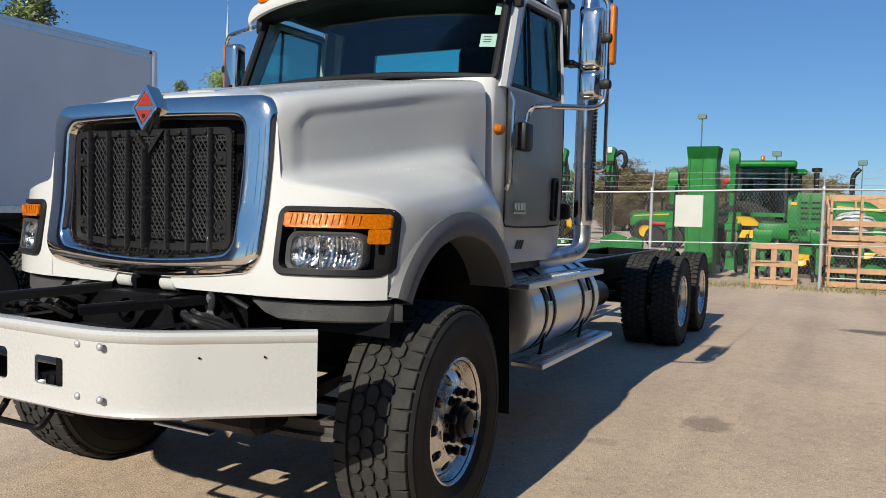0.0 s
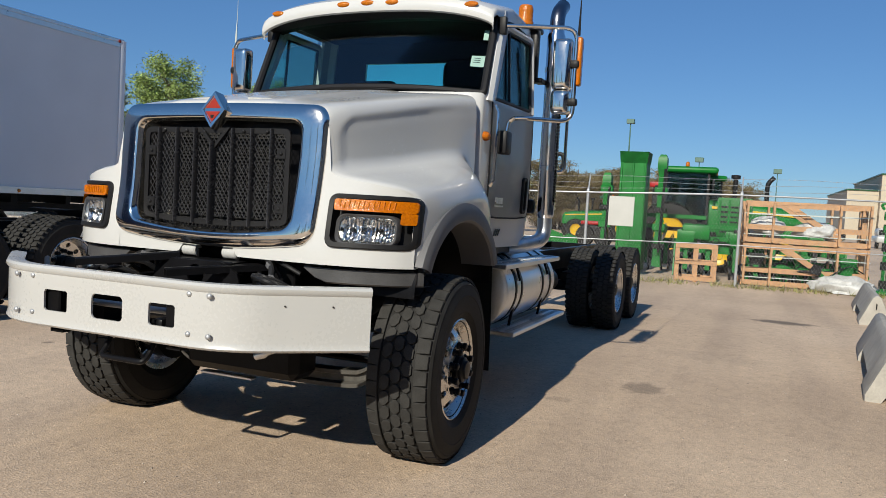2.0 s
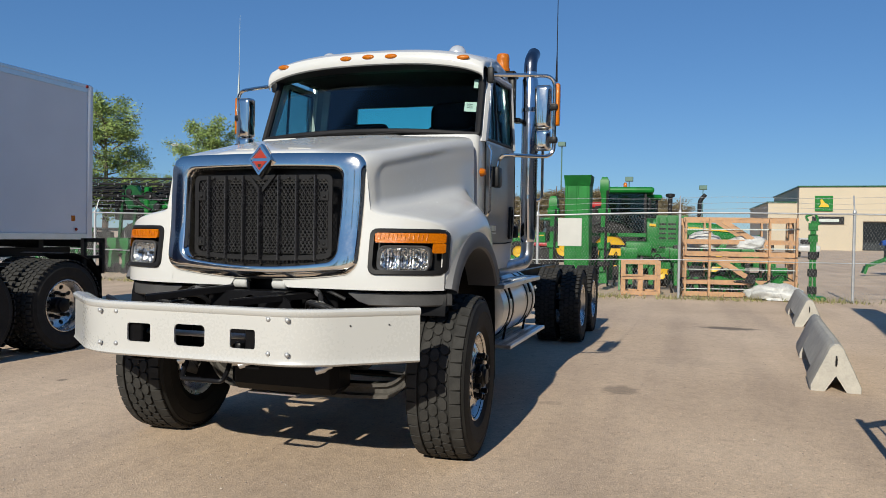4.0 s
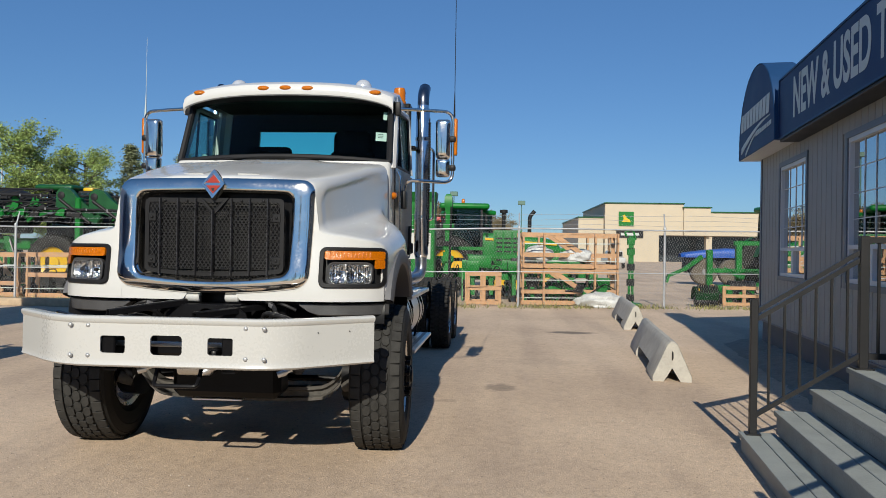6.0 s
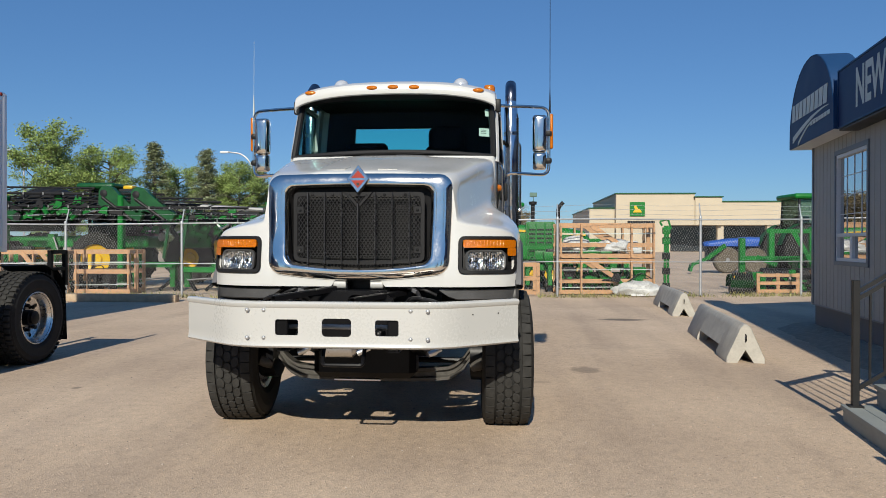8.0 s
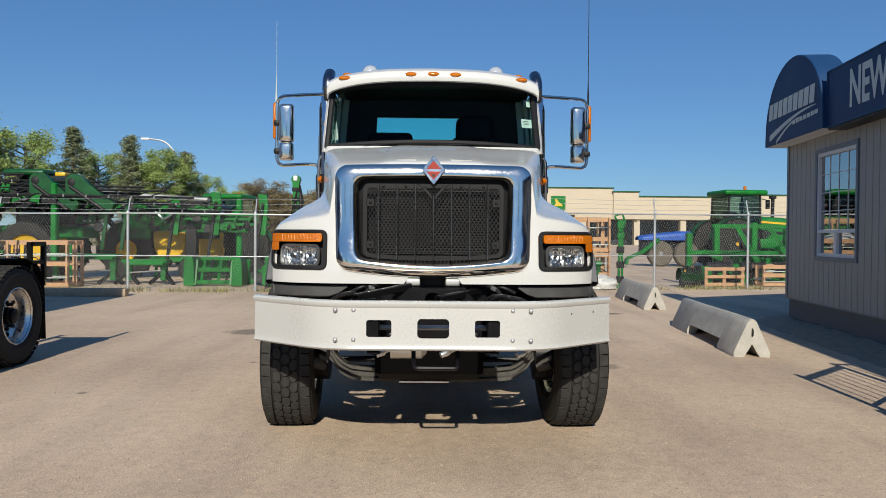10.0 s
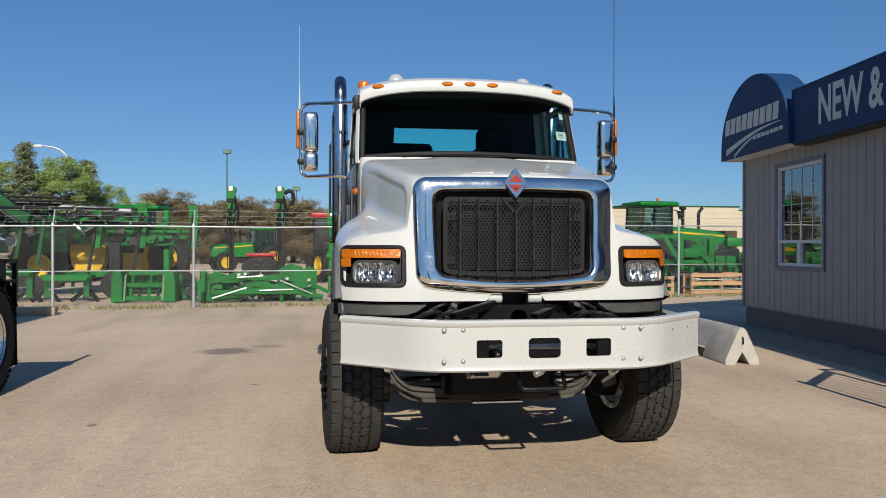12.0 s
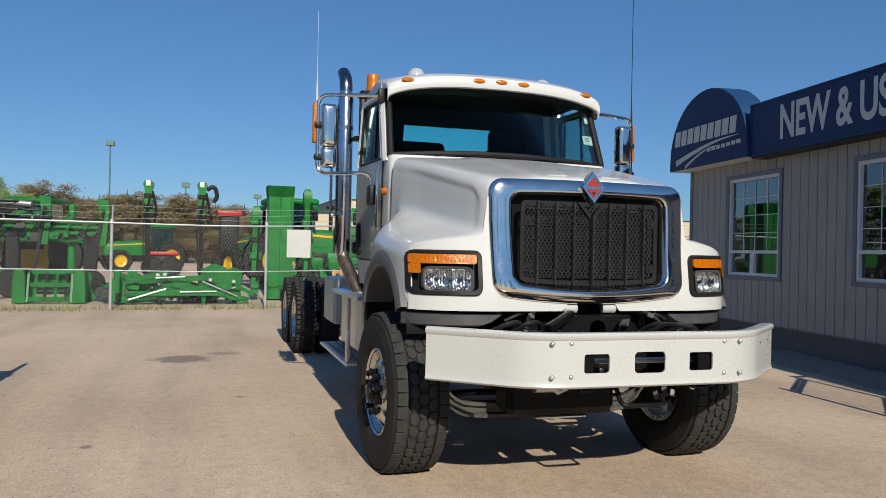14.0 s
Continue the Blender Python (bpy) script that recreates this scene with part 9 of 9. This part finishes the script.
# ---- the dealer's hall ----
BEIGE = mat("cream_wall_panel", (0.45, 0.385, 0.285), 0.7, var=0.06, scale=0.4)
hall = thing("dealer_hall", (35, 100, 0), "long cream retail hall with a green roof edge", "building")
blocks = [(13.7, 17.2, 101.5, 6.7), (17.1, 24.3, 100.0, 8.6), (24.3, 27.5, 100.0, 8.6), (27.5, 31.0, 99.6, 8.1), (31.0, 44.0, 100.0, 7.5), (44.0, 62.0, 100.6, 7.9), (62.0, 90.0, 101.0, 7.4)]
for x0, x1, y0, h in blocks:
    bm = bmesh.new()
    box(bm, (x0, y0, 4.4 if x0 > 18 and x0 < 50 else 0), (x1, 125, h))
    part("wall", bm, BEIGE, hall)
    bm = bmesh.new()
    box(bm, (x0 - 0.15, y0 - 0.15, h), (x1 + 0.15, 125.2, h + 0.15))
    part("roof_edge", bm, DEEP_GREEN, hall)
# one dark sheet for the windows and the shade beneath the overhang
bm = bmesh.new()
box(bm, (24.3, 104.5, 0), (62, 104.7, 4.4))
part("shop_front", bm, mat("dark_shop_glass", (0.03, 0.035, 0.04), 0.15, var=0.2), hall, "dark shop front, glazing and canopy shade in one colour")
bm = bmesh.new()
for x0, x1 in ((17.1, 24.3),):
    box(bm, (x0, 100.02, 0), (x1, 104, 3.72))
part("wall", bm, BEIGE, hall)
for x in (31, 37.5, 44, 50.5):
    bm = bmesh.new()
    box(bm, (x - 0.4, 100.3, 0), (x + 0.4, 101.1, 4.42))
    part("column", bm, BEIGE, hall)
bm = bmesh.new()
box(bm, (18.9, 99.85, 5.6), (20.9, 99.99, 7.5))
sgn = part("hall_sign", bm, GREEN, hall, "square green sign with a yellow shape")
bm = bmesh.new()
slab(bm, [(19.3, 99.8, 6.1), (20.5, 99.8, 6.1), (20.3, 99.8, 6.5), (20.0, 99.8, 6.6), (19.65, 99.8, 7.1), (19.45, 99.8, 7.0), (19.55, 99.8, 6.5)], (0, 0.04, 0))
part("sign_mark", bm, YELLOW, sgn)
bm = bmesh.new()
box(bm, (18.6, 99.85, 4.0), (22.2, 99.98, 4.95))
board = part("name_board", bm, DARK, hall, "dark name board with one pale bar")
bm = bmesh.new()
box(bm, (19.2, 99.80, 4.3), (21.6, 99.84, 4.65))
part("bar", bm, PAPER, board)

FAR = Matrix.Translation((1.3, -4.3, 1.05)) @ pose(0, 0, 0, 0, 0, 0.9) @ Matrix.Scale(1.5, 4) @ Matrix.Translation((-1.3, 4.3, -1.5))
hall.matrix_basis = FAR @ hall.matrix_basis

# parked pickup far off
pk = thing("pickup", (13.6, 76, 0), "white pickup parked far off in the lot", "car")
bm = bmesh.new()
box(bm, (12.7, 75, 0.55), (14.6, 80, 1.15), 0.15, 3)
box(bm, (12.85, 75.8, 1.1), (14.45, 78.2, 1.85), 0.22, 3)
part("body", bm, BUMPER_WHITE, pk)
bm = bmesh.new()
box(bm, (12.95, 75.78, 1.25), (14.35, 75.84, 1.72), 0.05, 1)
part("windscreen", bm, DARK, pk)
for x in (12.85, 14.45):
    bm = bmesh.new()
    lathe(bm, [(0.001, -0.12), (0.38, -0.12), (0.40, 0), (0.38, 0.12), (0.001, 0.12)], pose(x, 75.9, 0.4, 0, 90, 0), 18)
    part("wheel", bm, RUBBER, pk)

# ---- lamp posts ----
for at, h, r_, nm in (((-17.0, 121), 16.4, 0.16, "flood"), ((-6.0, 118), 10.4, 0.12, "flood"), ((5.0, 125), 9.5, 0.1, "flood")):
    t = thing("lamp_post", (*at, 0), "tall green steel lamp post in the dealer's lot", "lamp post", "yard lamp posts")
    bm = bmesh.new()
    tube(bm, [(at[0], at[1], 0), (at[0], at[1], h)], [r_, r_ * 0.6], 8)
    part("pole", bm, mat("green_pole_paint", (0.06, 0.13, 0.10), 0.5), t)
    bm = bmesh.new()
    box(bm, (at[0] - 0.6, at[1] - 0.5, h), (at[0] + 0.6, at[1] + 0.5, h + 0.7), 0.05, 1)
    part("lamp_head", bm, mat("green_lamp_head", (0.07, 0.14, 0.11), 0.5), t)
    bm = bmesh.new()
    lathe(bm, [(0.45, 0), (0.45, 1.0), (0.001, 1.0)], pose(*at, 0), 14)
    part("footing", bm, CONCRETE, t)
for at, h, dx in (((-22.0, 62), 9.6, -2.2), ((-39.0, 55), 9.2, -2.2)):
    t = thing("street_lamp", (*at, 0), "grey street lamp with a curved arm", "lamp post", "street lamps")
    bm = bmesh.new()
    tube(bm, fillet([(at[0], at[1], 0), (at[0], at[1], h - 1.0), (at[0] + dx * 0.4, at[1], h), (at[0] + dx, at[1], h + 0.15)], 1.2, 6), 0.07, 8)
    part("pole", bm, STEEL, t)
    bm = bmesh.new()
    box(bm, (at[0] + dx - 0.75, at[1] - 0.15, h + 0.05), (at[0] + dx, at[1] + 0.15, h + 0.25), 0.06, 2)
    part("lamp_head", bm, SILVER, t)


# ---- trees ----
BARK = mat("grey_brown_bark", (0.13, 0.10, 0.08), 0.9, var=0.3, scale=6, bump=0.5)


def leaf_mat(name, col):
    m = mat(name, col, 0.6, var=0.3, scale=1.5, bscale=9)
    n, ln = m.node_tree.nodes, m.node_tree.links
    b = n["Principled BSDF"]
    geo = n.new("ShaderNodeNewGeometry")
    hsv = n.new("ShaderNodeHueSaturation")
    mr = n.new("ShaderNodeMapRange")
    mr.inputs["To Min"].default_value, mr.inputs["To Max"].default_value = 0.55, 1.5
    ln.new(geo.outputs["Random Per Island"], mr.inputs["Value"])
    ln.new(mr.outputs["Result"], hsv.inputs["Value"])
    src = b.inputs["Base Color"].links[0].from_socket
    ln.new(src, hsv.inputs["Color"])
    ln.new(hsv.outputs["Color"], b.inputs["Base Color"])
    return m


LEAF = leaf_mat("spring_leaf", (0.21, 0.285, 0.075))
NEEDLE = leaf_mat("spruce_needle", (0.17, 0.195, 0.10))
SCRUB = leaf_mat("olive_brown_scrub", (0.19, 0.15, 0.075))


def leaf_cloud(name, pts, size, seed, material, parent, spread):
    """Many small leaf blades round the given twig tips."""
    rnd = random.Random(seed)
    verts, faces = [], []
    for c, k in pts:
        for _ in range(k):
            p = c + Vector((rnd.gauss(0, spread), rnd.gauss(0, spread), rnd.gauss(0, spread * 0.8)))
            d = Vector((rnd.uniform(-1, 1), rnd.uniform(-1, 1), rnd.uniform(-0.6, 0.8))).normalized()
            s = d.cross(Vector((rnd.uniform(-1, 1), rnd.uniform(-1, 1), rnd.uniform(-1, 1)))).normalized()
            l, w = size * rnd.uniform(0.7, 1.4), size * rnd.uniform(0.3, 0.55)
            o = len(verts)
            verts += [p - d * l / 2, p + s * w / 2, p + d * l / 2, p - s * w / 2]
            faces.append((o, o + 1, o + 2, o + 3))
    me = bpy.data.meshes.new(name)
    me.from_pydata([tuple(v) for v in verts], [], faces)
    me.materials.append(material)
    o = new(name, me)
    o.parent = parent
    return tagged(o, kind="stuff")


def broadleaf(seed, h, label, name="tree", material=None, dens=1.0, low=0.22):
    rnd = random.Random(seed)
    t = thing(name, (0, 0, 0), label, "tree", "trees behind the yard")
    bm = bmesh.new()
    tube(bm, [(0, 0, 0), (0.08, 0.05, h * 0.3), (-0.05, 0.1, h * 0.6), (0, 0, h * 0.9)], [h * 0.022, h * 0.017, h * 0.010, h * 0.003], 8)
    tips = []
    for i in range(34):
        z0 = h * (low + 0.68 * (i / 34) ** 0.9)
        a = i * 2.4 + rnd.uniform(-0.4, 0.4)
        reach = h * 0.24 * math.sin(math.pi * min(1, max(0.12, (z0 / h - low + 0.12) / 0.92))) ** 0.7 * rnd.uniform(0.65, 1.2)
        p0 = Vector((0, 0, z0))
        p2 = p0 + Vector((math.cos(a) * reach, math.sin(a) * reach, h * rnd.uniform(0.06, 0.16)))
        p1 = p0.lerp(p2, 0.5) + Vector((0, 0, -0.02 * h))
        tube(bm, [p0, p1, p2], [h * 0.006, h * 0.004, h * 0.0015], 5)
        for f in (0.45, 0.65, 0.85, 1.0):
            tips.append((p0.lerp(p2, f) + Vector((rnd.gauss(0, 0.02 * h), rnd.gauss(0, 0.02 * h), rnd.gauss(0.01 * h, 0.02 * h))), int(150 * dens * rnd.uniform(0.15, 1.4))))
    part("trunk", bm, BARK, t)
    leaf_cloud("crown", tips, h * 0.0175, seed, material or LEAF, t, h * 0.027)
    return t


def conifer(seed, h, label):
    rnd = random.Random(seed)
    t = thing("spruce", (0, 0, 0), label, "tree", "trees behind the yard")
    bm = bmesh.new()
    tube(bm, [(0, 0, 0), (0, 0, h)], [h * 0.02, h * 0.003], 8)
    tips = []
    for i in range(70):
        k = i / 70
        z0 = h * (0.10 + 0.88 * k)
        reach = h * 0.22 * (1 - k) ** 0.9 * rnd.uniform(0.45, 1.25) + 0.012 * h
        a = i * 2.4
        p0, p2 = Vector((0, 0, z0)), Vector((math.cos(a) * reach, math.sin(a) * reach, z0 - reach * 0.15 + h * 0.02))
        tube(bm, [p0, p2], [h * 0.004, h * 0.001], 4)
        for f in (0.35, 0.6, 0.8, 1.0):
            tips.append((p0.lerp(p2, f), int(52 * rnd.uniform(0.4, 1.3))))
    part("trunk", bm, BARK, t)
    leaf_cloud("crown", tips, h * 0.016, seed, NEEDLE, t, h * 0.0145)
    return t


ta = broadleaf(1, 10, "leafy spring tree with open light-green crown", dens=1.4)
tb = broadleaf(2, 10, "leafy spring tree with rounded green crown", dens=1.2)
tc = conifer(3, 10, "dark green spruce with drooping boughs")
td = broadleaf(4, 10, "bare olive-brown scrub tree just coming into leaf", "scrub_tree", SCRUB, 1.3, 0.04)


def far_at(bearing, r_):
    b = radians(bearing)
    return 1.0 + r_ * math.sin(b), -4.5 + r_ * math.cos(b)


used = set()
for src, bearing, r_, h, wide in ((ta, -39.5, 50, 9.2, 1.1), (ta, -32.6, 50, 8.2, 1.05), (tb, -28.7, 52, 7.4, 1.15), (tc, -25.8, 54, 8.2, 1.45), (tc, -22.3, 54, 7.9, 1.4), (tb, -24.2, 58, 7.0, 1.1), (tb, -21.2, 56, 6.4, 1.1), (tc, -21.0, 55, 6.0, 1.4), (ta, -20.0, 54, 6.8, 1.15),
                                 (tc, -18.6, 55, 7.1, 1.6), (tb, -17.4, 57, 5.6, 1.1), (tb, -15.3, 60, 4.8, 1.2), (tc, -51.0, 40, 12.2, 1.2), (ta, -57.0, 38, 11.2, 1.3), (tb, -61.5, 40, 11.0, 1.3), (tb, -53.8, 44, 9.6, 1.2), (tc, -43.2, 55, 9.6, 1.1), (tb, -47.0, 60, 8.0, 1.2), (ta, -31.0, 60, 7.2, 1.2), (ta, -36.6, 62, 5.6, 1.2)):
    x, y = far_at(bearing, r_)
    k = h / 10
    m = pose(x, y, 0, 0, 0, bearing * 37 % 360)
    if src in used:
        o = copy_thing(src, m)
    else:
        o = src
        used.add(src)
        o.matrix_basis = m
    o.scale = (k * wide, k * wide, k)
# dark spruces behind the camera, out of view, added for the chrome to mirror
for x, y, k in ((-17, -44, 1.1), (-10, -47, 0.9), (-4, -43, 1.25), (5, -46, 1.0), (12, -44, 1.2)):
    o = copy_thing(tc, pose(x, y, 0, 0, 0, x * 40))
    o.scale = (k * 0.9, k * 0.9, k)
rnd = random.Random(8)
for i in range(26):
    b = -13.6 + i * 0.56 + rnd.uniform(-0.2, 0.2)
    x, y = far_at(b, 74 + rnd.uniform(-3, 6))
    k = rnd.uniform(0.58, 0.76) * (1 if i < 21 else 0.85)
    m = pose(x, y, 0, 0, 0, rnd.uniform(0, 360))
    if i == 0:
        o = td
        o.matrix_basis = m
    else:
        o = copy_thing(td, m)
    o.scale = (k * 1.6, k * 1.6, k)

# grass tufts and litter along the fence's foot
rnd = random.Random(12)
verts, faces = [], []
for i in range(5200):
    x = rnd.uniform(-22, 13)
    if noise.noise(Vector((x * 0.9, 3, 1))) < -0.15 and rnd.random() < 0.75:
        continue
    y = fence_y(x) + rnd.gauss(0.05, 0.28)
    hgt = rnd.uniform(0.03, 0.17)
    a = rnd.uniform(0, 6.28)
    dx, dy = math.cos(a) * 0.012, math.sin(a) * 0.012
    lx, ly = rnd.gauss(0, 0.05), rnd.gauss(0, 0.05)
    o = len(verts)
    verts += [(x - dx, y - dy, 0), (x + dx, y + dy, 0), (x + lx, y + ly, hgt)]
    faces.append((o, o + 1, o + 2))
me = bpy.data.meshes.new("grass")
me.from_pydata(verts, [], faces)
me.materials.append(leaf_mat("dry_fence_grass", (0.20, 0.19, 0.07)))
tagged(new("grass", me), "dry grass tufts along the foot of the fence", "grass", kind="stuff")
# loose stones on the yard
verts, faces = [], []
for i in range(6000):
    x, y = rnd.uniform(-7, 6.2), -4.5 + 18 * rnd.random() ** 1.6
    s = rnd.uniform(0.003, 0.0075) if rnd.random() < 0.97 else rnd.uniform(0.008, 0.012)
    a = rnd.uniform(0, 3)
    o = len(verts)
    c, n_ = math.cos(a) * s, math.sin(a) * s
    verts += [(x - c, y - n_, 0), (x + n_, y - c, 0), (x + c, y + n_, 0), (x - n_, y + c, 0), (x, y, s * 0.9)]
    faces += [(o, o + 1, o + 4), (o + 1, o + 2, o + 4), (o + 2, o + 3, o + 4), (o + 3, o, o + 4)]
me = bpy.data.meshes.new("loose_gravel")
me.from_pydata(verts, [], faces)
me.materials.append(leaf_mat("pale_stone_chips", (0.27, 0.225, 0.18)))
tagged(new("loose_gravel", me), "loose stone chips scattered on the yard", "gravel", kind="stuff")
